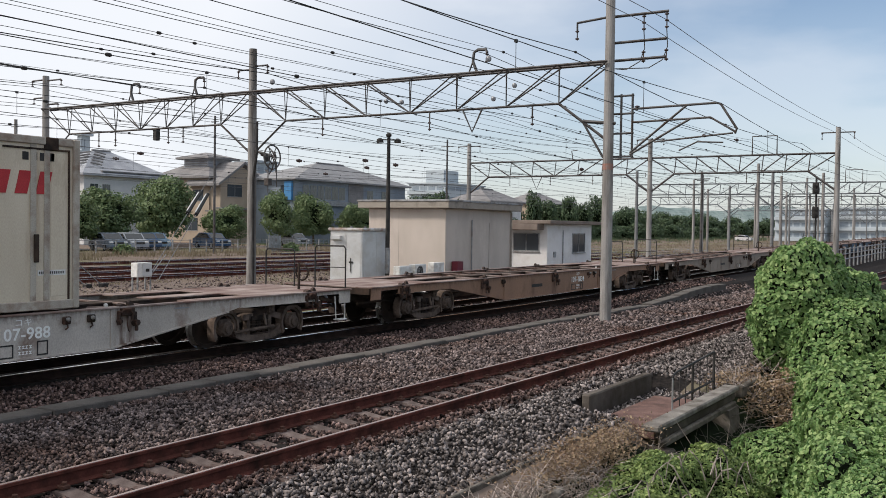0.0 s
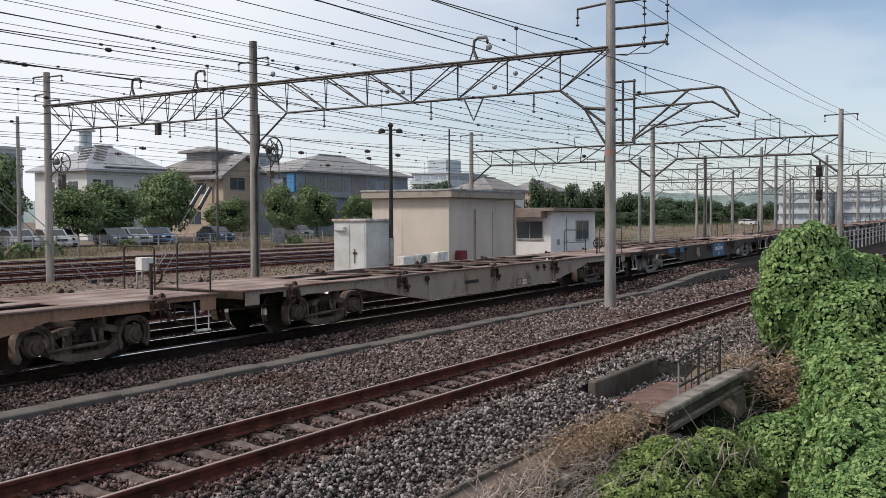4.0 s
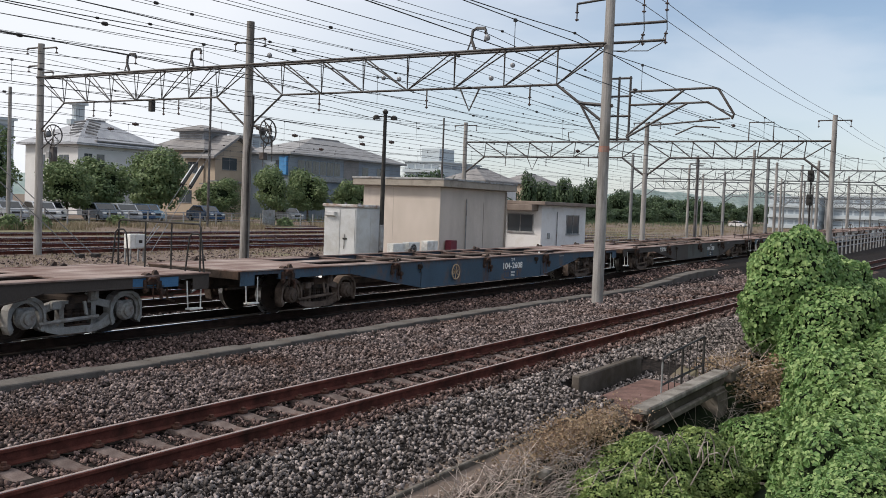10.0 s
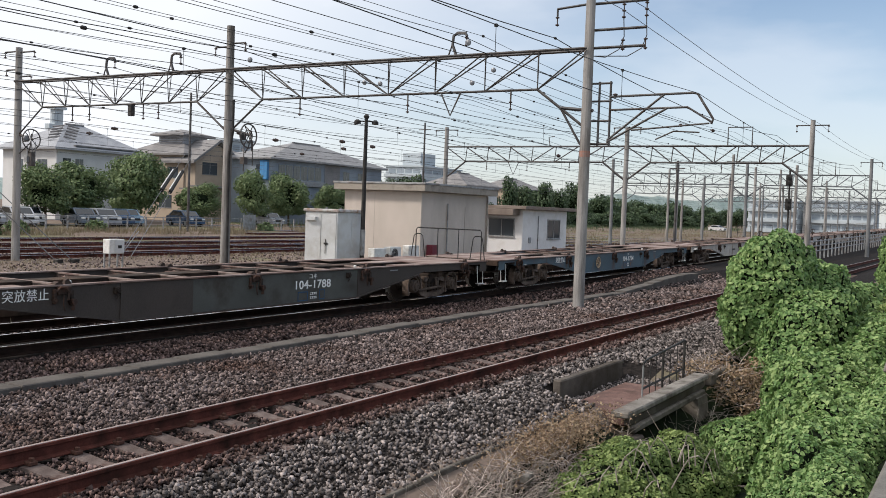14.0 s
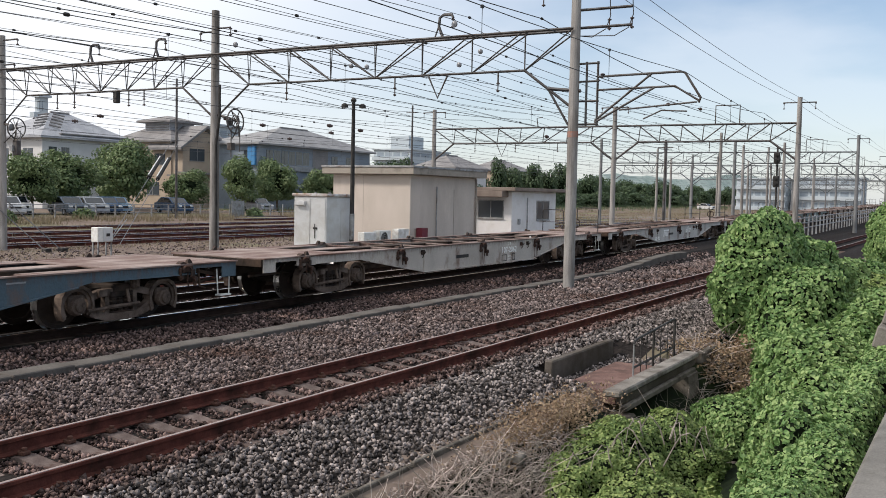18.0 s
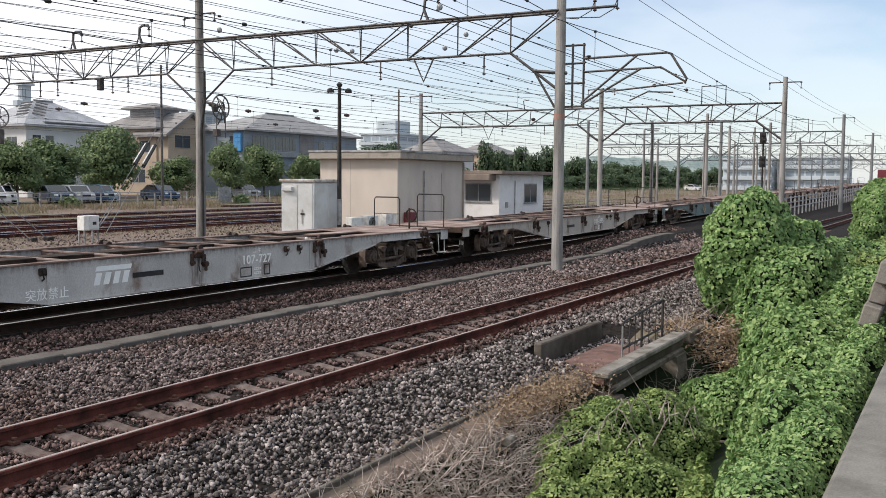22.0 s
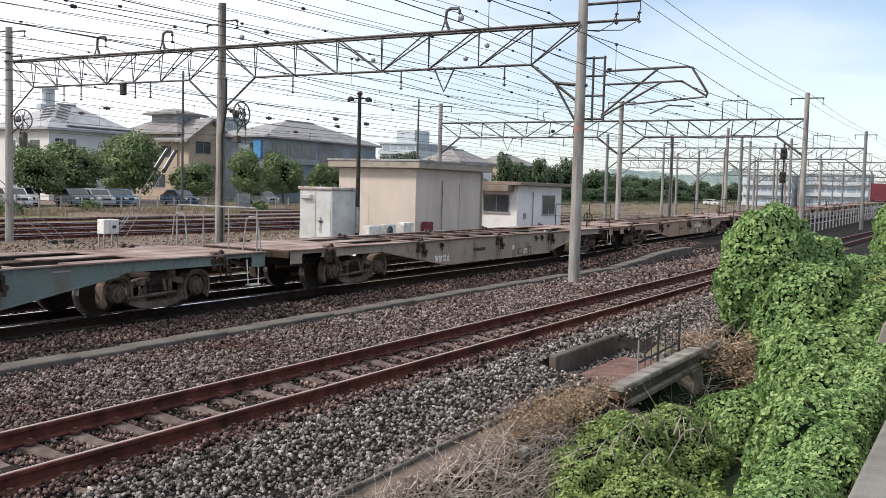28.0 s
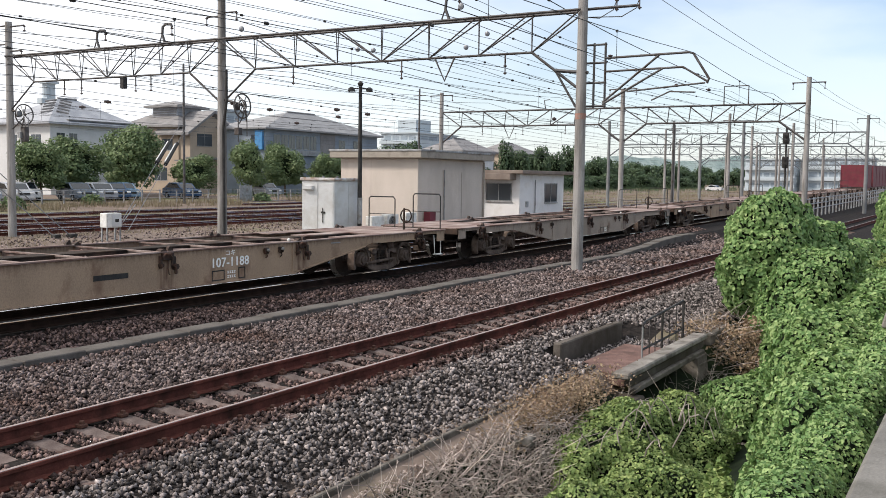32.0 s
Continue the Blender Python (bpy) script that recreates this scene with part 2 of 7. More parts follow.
M = dict(
    rail_top=surf("rail_head_steel", (0.34, 0.25, 0.22), (0.46, 0.36, 0.32), 3, 0.42, 0.02, 0.7, stretch=(0.2, 6, 6)),
    rail_side=surf("rail_rust", (0.076, 0.026, 0.020), (0.130, 0.046, 0.035), 5, 0.85, 0.3, grime=(0.035, 0.017, 0.013), grime_scale=2),
    # Rail rust with the shade beneath the train put into its dark colour.
    dark_rail=surf("shaded_rail_rust", (0.016, 0.010, 0.008), (0.032, 0.020, 0.016), 5, 0.9, 0.3),
    sleeper=surf("sleeper_concrete", (0.115, 0.088, 0.080), (0.185, 0.148, 0.135), 6, 0.9, 0.4, grime=(0.08, 0.048, 0.04), grime_scale=4, objrand=0.18),
    clip=surf("clip_rust", (0.07, 0.034, 0.026), (0.12, 0.066, 0.05), 20, 0.85, 0.3),
    stone=surf("ballast_stone", (0.058, 0.045, 0.044), (0.232, 0.188, 0.178), 9, 0.95, 0.5, island=0.9, grime=(0.085, 0.052, 0.042), grime_scale=0.5, grime_amount=0.45),
    stone_dark=surf("ballast_stone_dark", (0.058, 0.051, 0.049), (0.265, 0.232, 0.222), 9, 0.95, 0.5, island=0.9),
    stone_brown=surf("ballast_stone_brown", (0.056, 0.037, 0.033), (0.195, 0.138, 0.125), 9, 0.95, 0.5, island=0.85),
    # Almost black, so the shade between stones is already in the bed's colour.
    bed=surf("shaded_ballast_bed", (0.010, 0.0085, 0.008), (0.030, 0.025, 0.023), 14, 1.0, 1.0, fine=24),
    soil=surf("yard_soil", (0.118, 0.090, 0.076), (0.20, 0.157, 0.13), 0.25, 1.0, 0.8, grime=(0.13, 0.15, 0.06), grime_scale=0.08, grime_amount=0.35, fine=9),
    kerb=surf("kerb_concrete", (0.10, 0.091, 0.083), (0.16, 0.147, 0.135), 2.5, 0.92, 0.4, grime=(0.055, 0.048, 0.044), grime_scale=1.3),
    concrete=surf("weathered_concrete", (0.20, 0.187, 0.17), (0.31, 0.29, 0.265), 2, 0.92, 0.4, grime=(0.08, 0.067, 0.056), grime_scale=1.6, grime_amount=0.75),
    dark_concrete=surf("stained_concrete", (0.075, 0.064, 0.056), (0.135, 0.118, 0.104), 2.5, 0.95, 0.5, grime=(0.06, 0.05, 0.04), grime_scale=1.5, grime_amount=0.6),
    red_slab=surf("rust_stained_slab", (0.125, 0.075, 0.065), (0.19, 0.12, 0.105), 3, 0.95, 0.4, grime=(0.075, 0.05, 0.043), grime_scale=2),
    path=surf("pavement_concrete", (0.135, 0.130, 0.120), (0.20, 0.192, 0.178), 2.5, 0.9, 0.5, grime=(0.075, 0.072, 0.060), grime_scale=0.9),
    pole=surf("pole_concrete", (0.245, 0.235, 0.228), (0.34, 0.327, 0.315), 1.5, 0.85, 0.25, grime=(0.12, 0.11, 0.10), grime_scale=0.8, stretch=(3, 3, 0.5)),
    galv=surf("galvanised_steel", (0.24, 0.245, 0.25), (0.36, 0.365, 0.37), 5, 0.6, 0.1, 0.5, grime=(0.14, 0.10, 0.08), grime_scale=2.2, grime_amount=0.35),
    truss=surf("truss_steel", (0.075, 0.073, 0.075), (0.135, 0.130, 0.128), 5, 0.65, 0.1, 0.3, grime=(0.06, 0.045, 0.037), grime_scale=2),
    dark=surf("dark_steel", (0.022, 0.021, 0.021), (0.05, 0.047, 0.045), 6, 0.6, 0.1, 0.3),
    wire=surf("wire", (0.028, 0.028, 0.03), (0.05, 0.05, 0.05), 6, 0.6, 0.0, 0.3),
    wire_pale=surf("weathered_wire", (0.10, 0.10, 0.105), (0.16, 0.16, 0.165), 6, 0.6, 0.0, 0.3),
    insulator=surf("brown_porcelain", (0.05, 0.035, 0.03), (0.08, 0.055, 0.05), 6, 0.25, 0.0),
    insulator_grey=surf("grey_porcelain", (0.15, 0.16, 0.18), (0.2, 0.21, 0.23), 6, 0.35, 0.0),
    red_band=surf("orange_band", (0.30, 0.12, 0.085), (0.36, 0.17, 0.125), 8, 0.8, 0.1, grime=(0.24, 0.19, 0.17), grime_scale=5, grime_amount=0.8),
    deck=surf("rusty_deck", (0.215, 0.158, 0.136), (0.36, 0.297, 0.272), 1.6, 0.8, 0.3, grime=(0.105, 0.050, 0.038), grime_scale=1.2, grime_amount=0.7, stretch=(0.6, 1.6, 1)),
    under=surf("underframe_grime", (0.020, 0.016, 0.014), (0.050, 0.039, 0.033), 5, 0.9, 0.3, grime=(0.085, 0.055, 0.040), grime_scale=1.5),
    bogie_brown=surf("bogie_brown", (0.095, 0.071, 0.058), (0.175, 0.135, 0.112), 5, 0.85, 0.3, grime=(0.035, 0.026, 0.021), grime_scale=3),
    bogie_grey=surf("bogie_grey", (0.20, 0.203, 0.2), (0.30, 0.296, 0.285), 4, 0.7, 0.3, grime=(0.10, 0.075, 0.055), grime_scale=3, grime_amount=0.45),
    wheel=surf("wheel_steel", (0.022, 0.016, 0.013), (0.045, 0.032, 0.026), 6, 0.8, 0.2),
    tread=surf("wheel_tread", (0.4, 0.38, 0.36), (0.5, 0.48, 0.46), 6, 0.3, 0.0, 0.9),
    white=surf("white_paint", (0.62, 0.62, 0.60), (0.74, 0.74, 0.72), 6, 0.6, 0.05, grime=(0.45, 0.42, 0.38), grime_scale=4),
    cream=surf("cream_container", (0.56, 0.48, 0.37), (0.65, 0.57, 0.45), 0.9, 0.55, 0.06, grime=(0.40, 0.30, 0.21), grime_scale=1.4, grime_amount=0.4, stretch=(2, 2, 0.5)),
    cream_grey=surf("grey_container_trim", (0.38, 0.34, 0.29), (0.46, 0.42, 0.36), 1.2, 0.6, 0.06, grime=(0.22, 0.15, 0.11), grime_scale=2),
    red=surf("red_lettering", (0.36, 0.025, 0.03), (0.46, 0.04, 0.045), 3, 0.55, 0.03),
    maroon=surf("maroon_container", (0.12, 0.020, 0.032), (0.17, 0.03, 0.045), 1.5, 0.6, 0.1, grime=(0.12, 0.04, 0.04), grime_scale=2),
    shed=surf("cream_plaster", (0.50, 0.445, 0.395), (0.57, 0.505, 0.455), 0.8, 0.9, 0.15, grime=(0.45, 0.395, 0.35), grime_scale=0.5, stretch=(1.5, 1.5, 0.6)),
    shed_roof=surf("shed_fascia", (0.30, 0.27, 0.235), (0.38, 0.345, 0.30), 1.5, 0.85, 0.15, grime=(0.2, 0.18, 0.16), grime_scale=1.5),
    office=surf("white_siding", (0.66, 0.65, 0.65), (0.74, 0.73, 0.73), 1.0, 0.8, 0.08, grime=(0.58, 0.56, 0.54), grime_scale=1),
    office_roof=surf("brown_canopy", (0.16, 0.125, 0.105), (0.22, 0.18, 0.155), 2, 0.8, 0.1),
    cabinet=surf("cabinet_paint", (0.53, 0.54, 0.545), (0.60, 0.61, 0.615), 1.2, 0.55, 0.05, grime=(0.46, 0.45, 0.43), grime_scale=1.6),
    cabinet_top=surf("rusty_cabinet_paint", (0.50, 0.50, 0.50), (0.58, 0.58, 0.58), 1.5, 0.6, 0.05, grime=(0.27, 0.17, 0.12), grime_scale=3, grime_amount=0.75),
    glass=glassy("window_glass"),
    car_glass=glassy("car_glass", (0.02, 0.025, 0.03)),
    rubber=surf("rubber", (0.02, 0.02, 0.02), (0.035, 0.035, 0.035), 8, 0.9, 0.1),
    roof_grey=surf("grey_roof_tiles", (0.27, 0.28, 0.305), (0.36, 0.37, 0.395), 0.8, 0.7, 0.3, fine=8),
    roof_slate=surf("slate_roof_tiles", (0.20, 0.20, 0.205), (0.27, 0.27, 0.275), 0.8, 0.75, 0.3, fine=8),
    roof_dark=surf("dark_roof_tiles", (0.165, 0.16, 0.162), (0.24, 0.23, 0.228), 0.8, 0.75, 0.3, fine=8),
    wall_white=surf("white_house_wall", (0.54, 0.54, 0.54), (0.62, 0.62, 0.62), 0.5, 0.9, 0.1),
    wall_beige=surf("beige_house_wall", (0.37, 0.30, 0.235), (0.43, 0.36, 0.285), 0.5, 0.9, 0.1),
    wall_blue=surf("slate_house_wall", (0.20, 0.235, 0.28), (0.26, 0.30, 0.345), 0.5, 0.9, 0.1),
    blue_sheet=surf("blue_sheet", (0.05, 0.19, 0.40), (0.08, 0.25, 0.48), 2, 0.7, 0.2),
    # Far walls and windows: distance haze put into the colours as pale blue.
    hazed_wall=surf("hazed_wall", (0.40, 0.45, 0.485), (0.46, 0.51, 0.545), 0.1, 0.9, 0.0),
    far_dark=surf("hazed_window", (0.22, 0.265, 0.31), (0.28, 0.325, 0.37), 0.3, 0.5, 0.0),
    bark=surf("bark", (0.07, 0.05, 0.035), (0.13, 0.10, 0.07), 6, 0.95, 0.5),
    straw=surf("dry_stems", (0.26, 0.212, 0.190), (0.58, 0.50, 0.46), 6, 0.95, 0.1, island=0.35),
    twig=surf("grey_twigs", (0.19, 0.165, 0.145), (0.33, 0.295, 0.26), 6, 0.95, 0.1, island=0.3),
    # The haze before the hills is put into this paler colour.
    hill=surf("hazed_wooded_hill", (0.235, 0.305, 0.285), (0.37, 0.43, 0.40), 0.05, 1.0, 0.0),
    leaf=leafy("kudzu_leaf", (0.052, 0.112, 0.040), (0.146, 0.255, 0.086), (0.32, 0.43, 0.175), 0.24),
    leaf_low=leafy("shrub_leaf", (0.058, 0.105, 0.034), (0.150, 0.225, 0.070), (0.33, 0.40, 0.15), 0.24),
    leaf_dry=leafy("dry_leaf", (0.13, 0.082, 0.055), (0.235, 0.16, 0.105), (0.33, 0.25, 0.16), 0.2),
    leaf_litter=leafy("dead_litter", (0.13, 0.10, 0.086), (0.25, 0.20, 0.175), (0.42, 0.355, 0.315), 0.1),
    leaf_tree=leafy("tree_leaf", (0.052, 0.090, 0.042), (0.115, 0.168, 0.074), (0.21, 0.265, 0.125), 0.24),
    leaf_far=leafy("far_leaf", (0.036, 0.062, 0.034), (0.062, 0.098, 0.052), (0.10, 0.145, 0.075), 0.2),
    weed=leafy("yard_weed", (0.105, 0.088, 0.055), (0.19, 0.155, 0.10), (0.28, 0.235, 0.16), 0.3),
    # Near-black: the shade between leaves and in the ditch put into the colour.
    inner=surf("shaded_undergrowth", (0.005, 0.009, 0.004), (0.012, 0.020, 0.008), 4, 1.0, 0.3),
)
for key, c in dict(tan=(0.315, 0.225, 0.155), rustbrown=(0.275, 0.165, 0.110), greybrown=(0.295, 0.240, 0.195), pale=(0.45, 0.41, 0.37), pale2=(0.43, 0.38, 0.335),
                   blue=(0.050, 0.085, 0.125), bluegrey=(0.075, 0.112, 0.14), teal=(0.135, 0.175, 0.168), sooty=(0.060, 0.049, 0.043), silver=(0.45, 0.435, 0.415)).items():
    M[key] = surf("wagon_" + key, tuple(v * 0.85 for v in c), tuple(v * 1.12 for v in c), 1.1, 0.7, 0.1,
                  grime=(0.15, 0.085, 0.055) if key not in ("sooty",) else (0.05, 0.04, 0.034), grime_scale=1.7, grime_amount=0.3, stretch=(1, 1, 0.6))


def rust_runs(m, places):
    """Rust weeping down the sill below each lock, and along its upper edge."""
    n, l = m.node_tree.nodes, m.node_tree.links
    b = n["Principled BSDF"]
    tc, sep, mp, streak = n.new("ShaderNodeTexCoord"), n.new("ShaderNodeSeparateXYZ"), n.new("ShaderNodeMapping"), n.new("ShaderNodeTexNoise")
    l.new(tc.outputs["Object"], sep.inputs[0]), l.new(tc.outputs["Object"], mp.inputs["Vector"])
    mp.inputs["Scale"].default_value = (9.0, 1.0, 1.6)
    streak.inputs["Scale"].default_value, streak.inputs["Detail"].default_value = 1.4, 5
    l.new(mp.outputs["Vector"], streak.inputs["Vector"])

    def math_node(op, a, c):
        k = n.new("ShaderNodeMath")
        k.operation = op
        for i, v in ((0, a), (1, c)):
            if isinstance(v, (int, float)):
                k.inputs[i].default_value = v
            elif v is not None:
                l.new(v, k.inputs[i])
        return k.outputs[0]

    near = None
    for x in places:
        d = math_node("ABSOLUTE", math_node("SUBTRACT", sep.outputs["X"], x), None)
        near = d if near is None else math_node("MINIMUM", near, d)
    for out, lo, hi, source in (("x", 0.27, 0.08, near), ("z", 0.84, 0.99, sep.outputs["Z"])):
        fall = n.new("ShaderNodeMapRange")
        fall.inputs["From Min"].default_value, fall.inputs["From Max"].default_value = lo, hi
        l.new(source, fall.inputs["Value"])
        amount = fall.outputs["Result"] if out == "x" else math_node("MAXIMUM", amount, math_node("MULTIPLY", fall.outputs["Result"], 0.8))
    sharp = n.new("ShaderNodeMapRange")
    sharp.inputs["From Min"].default_value, sharp.inputs["From Max"].default_value = 0.38, 0.60
    l.new(streak.outputs["Fac"], sharp.inputs["Value"])
    mix = n.new("ShaderNodeMixRGB")
    mix.inputs[2].default_value = (0.095, 0.046, 0.031, 1)
    l.new(math_node("MULTIPLY", math_node("MULTIPLY", amount, sharp.outputs["Result"]), 0.85), mix.inputs[0])
    l.new(b.inputs["Base Color"].links[0].from_socket, mix.inputs[1])
    l.new(mix.outputs["Color"], b.inputs["Base Color"])


for key in ("tan", "rustbrown", "greybrown", "pale", "pale2", "silver", "teal", "bluegrey", "blue"):
    rust_runs(M[key], (-4.55, -0.08, 3.7))
M["rail_bright"] = surf("bright_rail_head", (0.78, 0.76, 0.73), (0.88, 0.86, 0.83), 3, 0.16, 0.0, 1.0, rough_var=0.04, stretch=(0.2, 6, 6))
# Bluish copies of truss and pole for far gantries, distance haze in the colour.
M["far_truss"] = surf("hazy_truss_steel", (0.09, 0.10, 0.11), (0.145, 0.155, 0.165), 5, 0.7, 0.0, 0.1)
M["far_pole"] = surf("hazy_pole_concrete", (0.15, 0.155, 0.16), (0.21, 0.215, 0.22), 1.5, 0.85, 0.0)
M["lock"] = surf("greasy_lock_steel", (0.020, 0.014, 0.012), (0.055, 0.036, 0.028), 9, 0.75, 0.3, grime=(0.11, 0.050, 0.032), grime_scale=5)
M["beam"] = surf("mossy_beam_concrete", (0.12, 0.108, 0.094), (0.20, 0.18, 0.158), 3, 0.95, 0.5, grime=(0.06, 0.052, 0.042), grime_scale=2.2, grime_amount=0.65)
M["olive"] = surf("olive_panel", (0.066, 0.068, 0.062), (0.09, 0.092, 0.084), 1.2, 0.7, 0.1, grime=(0.05, 0.042, 0.036), grime_scale=1.5)
M["letter"] = surf("lettering_white", (0.78, 0.78, 0.76), (0.86, 0.86, 0.84), 6, 0.6, 0.0)
M["bright_blue"] = surf("fresh_blue_panel", (0.045, 0.13, 0.25), (0.06, 0.16, 0.30), 2, 0.6, 0.05)
M["dark_blue"] = surf("dark_blue_line", (0.02, 0.06, 0.13), (0.03, 0.08, 0.16), 2, 0.6, 0.0)
M["yellow"] = surf("faded_wheel_paint", (0.40, 0.30, 0.20), (0.48, 0.37, 0.25), 4, 0.7, 0.05, grime=(0.2, 0.13, 0.09), grime_scale=8)


# ---- mesh helpers ----
class Geo:
    """Vertices and faces gathered from simple solids."""
    def __init__(self):
        self.v, self.f = [], []

    def add(self, vs, fs):
        o = len(self.v)
        self.v.extend(tuple(p) for p in vs)
        self.f.extend(tuple(i + o for i in q) for q in fs)
        return self

    def box(self, x0, y0, z0, x1, y1, z1, b=0.0):
        """A box between two corners, its edges chamfered by b."""
        if not b:
            vs = [(x, y, z) for x in (x0, x1) for y in (y0, y1) for z in (z0, z1)]
            return self.add(vs, [(0, 1, 3, 2), (4, 6, 7, 5), (0, 4, 5, 1), (2, 3, 7, 6), (0, 2, 6, 4), (1, 5, 7, 3)])
        bm = bmesh.new()
        bmesh.ops.create_cube(bm, size=1)
        for v in bm.verts:
            v.co = ((x0 + x1) / 2 + v.co.x * (x1 - x0), (y0 + y1) / 2 + v.co.y * (y1 - y0), (z0 + z1) / 2 + v.co.z * (z1 - z0))
        bmesh.ops.bevel(bm, geom=bm.edges[:], offset=b, segments=1, affect="EDGES")
        return self.bm(bm)

    def bm(self, bm, m=None):
        bm.verts.index_update()
        self.add([(m @ v.co if m else v.co) for v in bm.verts], [[v.index for v in f.verts] for f in bm.faces])
        bm.free()
        return self

    def tube(self, pts, r, n=8, caps=True):
        """A round bar along points; r may be one radius or one per point."""
        pts = [Vector(p) for p in pts]
        rs = r if isinstance(r, (list, tuple)) else [r] * len(pts)
        vs, fs, ref = [], [], None
        for i, p in enumerate(pts):
            d = (pts[min(i + 1, len(pts) - 1)] - pts[max(i - 1, 0)]).normalized()
            if ref is None:
                ref = Vector((0, 0, 1)) if abs(d.z) < 0.9 else Vector((1, 0, 0))
            u = d.cross(ref).normalized()
            w = u.cross(d).normalized()
            ref = w
            for k in range(n):
                a = 2 * math.pi * k / n
                vs.append(p + (u * math.cos(a) + w * math.sin(a)) * rs[i])
        for i in range(len(pts) - 1):
            for k in range(n):
                fs.append((i * n + k, i * n + (k + 1) % n, (i + 1) * n + (k + 1) % n, (i + 1) * n + k))
        if caps:
            fs += [tuple(range(n))[::-1], tuple((len(pts) - 1) * n + k for k in range(n))]
        return self.add(vs, fs)

    def prism(self, prof, y0, y1, axis="y"):
        """A profile (list of 2D points) pushed along an axis; y: profile in x, z; x: in y, z; z: in x, y."""
        put = {"y": lambda a, b, c: (a, c, b), "x": lambda a, b, c: (c, a, b), "z": lambda a, b, c: (a, b, c)}[axis]
        n = len(prof)
        vs = [put(a, b, y0) for a, b in prof] + [put(a, b, y1) for a, b in prof]
        fs = [tuple(range(n))[::-1], tuple(range(n, 2 * n))] + [(k, (k + 1) % n, n + (k + 1) % n, n + k) for k in range(n)]
        return self.add(vs, fs)

    def lathe(self, prof, at, axis="y", n=16):
        """A profile (radius, offset) turned round an axis through at."""
        vs, fs = [], []
        for r, o in prof:
            for k in range(n):
                a = 2 * math.pi * k / n
                c, s = r * math.cos(a), r * math.sin(a)
                vs.append({"x": (at[0] + o, at[1] + c, at[2] + s), "y": (at[0] + c, at[1] + o, at[2] + s), "z": (at[0] + c, at[1] + s, at[2] + o)}[axis])
        for i in range(len(prof) - 1):
            for k in range(n):
                fs.append((i * n + k, i * n + (k + 1) % n, (i + 1) * n + (k + 1) % n, (i + 1) * n + k))
        fs += [tuple(range(n))[::-1], tuple((len(prof) - 1) * n + k for k in range(n))]
        return self.add(vs, fs)

    def mesh(self, name, material, smooth=False):
        me = bpy.data.meshes.new(name)
        me.from_pydata(self.v, [], self.f)
        bm = bmesh.new()
        bm.from_mesh(me)
        bmesh.ops.recalc_face_normals(bm, faces=bm.faces)
        bm.to_mesh(me)
        bm.free()
        me.materials.append(material)
        if smooth:
            me.polygons.foreach_set("use_smooth", [True] * len(me.polygons))
        return me


def part(name, g, material, parent=None, label="", m=None, smooth=False):
    """Links a solid, or a mesh already made, as one object under a thing or a part."""
    me = g.mesh(name, material, smooth) if isinstance(g, Geo) else g
    ob = new(name, me)
    if parent:
        ob.parent = parent
    if m is not None:
        ob.matrix_basis = m
    if label:
        ob["label"] = label
    return ob


SHARED = {}


def shared(key, make, material, smooth=False):
    """One mesh for all alike parts of one material."""
    k = (key, material.name)
    if k not in SHARED:
        SHARED[k] = make().mesh(key, material, smooth)
    return SHARED[k]


def thing(name, label, category, group="", at=None, kind=""):
    ob = new(name)
    if at is not None:
        ob.matrix_basis = at
    return tagged(ob, label, category, group, kind)


def lettering(name, text, size, material, parent, m, depth=0.004, squeeze=1.0):
    """Raised lettering in the built-in font, standing in the x-z plane."""
    cu = bpy.data.curves.new(name, "FONT")
    cu.body, cu.size, cu.extrude, cu.align_x = text, size, depth, "CENTER"
    cu.space_character, cu.offset = 1.06, 0.014 * size if text.isascii() else 0.0
    ob = bpy.data.objects.new(name, cu)
    scene.collection.objects.link(ob)
    bpy.context.view_layer.update()
    me = bpy.data.meshes.new_from_object(ob.evaluated_get(bpy.context.evaluated_depsgraph_get()))
    bpy.data.objects.remove(ob)
    me.transform(Matrix.Rotation(radians(90), 4, "X") @ Matrix.Diagonal((squeeze, 1, 1, 1)))
    me.materials.clear()
    me.materials.append(material)
    return part(name, me, material, parent, m=m)


def soup(name, verts, tris, material, label, category, kind="stuff", smooth=False, parent=None):
    """A large joined mesh from arrays."""
    me = bpy.data.meshes.new(name)
    verts, tris = np.asarray(verts, np.float32), np.asarray(tris, np.int32)
    k = tris.shape[1]
    me.vertices.add(len(verts)), me.loops.add(tris.size), me.polygons.add(len(tris))
    me.vertices.foreach_set("co", verts.ravel())
    me.loops.foreach_set("vertex_index", tris.ravel())
    me.polygons.foreach_set("loop_start", np.arange(0, tris.size, k, dtype=np.int32))
    me.update(calc_edges=True)
    me.materials.append(material)
    if smooth:
        me.polygons.foreach_set("use_smooth", [True] * len(me.polygons))
    ob = new(name, me)
    if parent:
        ob.parent = parent
        tagged(ob, label, "", "", kind)
        return ob
    return tagged(ob, label, category, kind=kind)

# ---- the plan ----
NEAR_Y, TRAIN_Y, KERB_Y, GAUGE = 7.22, 13.82, 11.2, 1.132


def rail_z(x):
    """The train's track climbs gently beyond the yard throat."""
    if x < 18:
        return 0.0
    return 0.01 * (x - 18) ** 2 / 48 if x < 42 else 0.12 + 0.01 * (min(x, 160) - 42)


def smooth(a, b, v):
    v = min(max((v - a) / (b - a), 0), 1)
    return v * v * (3 - 2 * v)


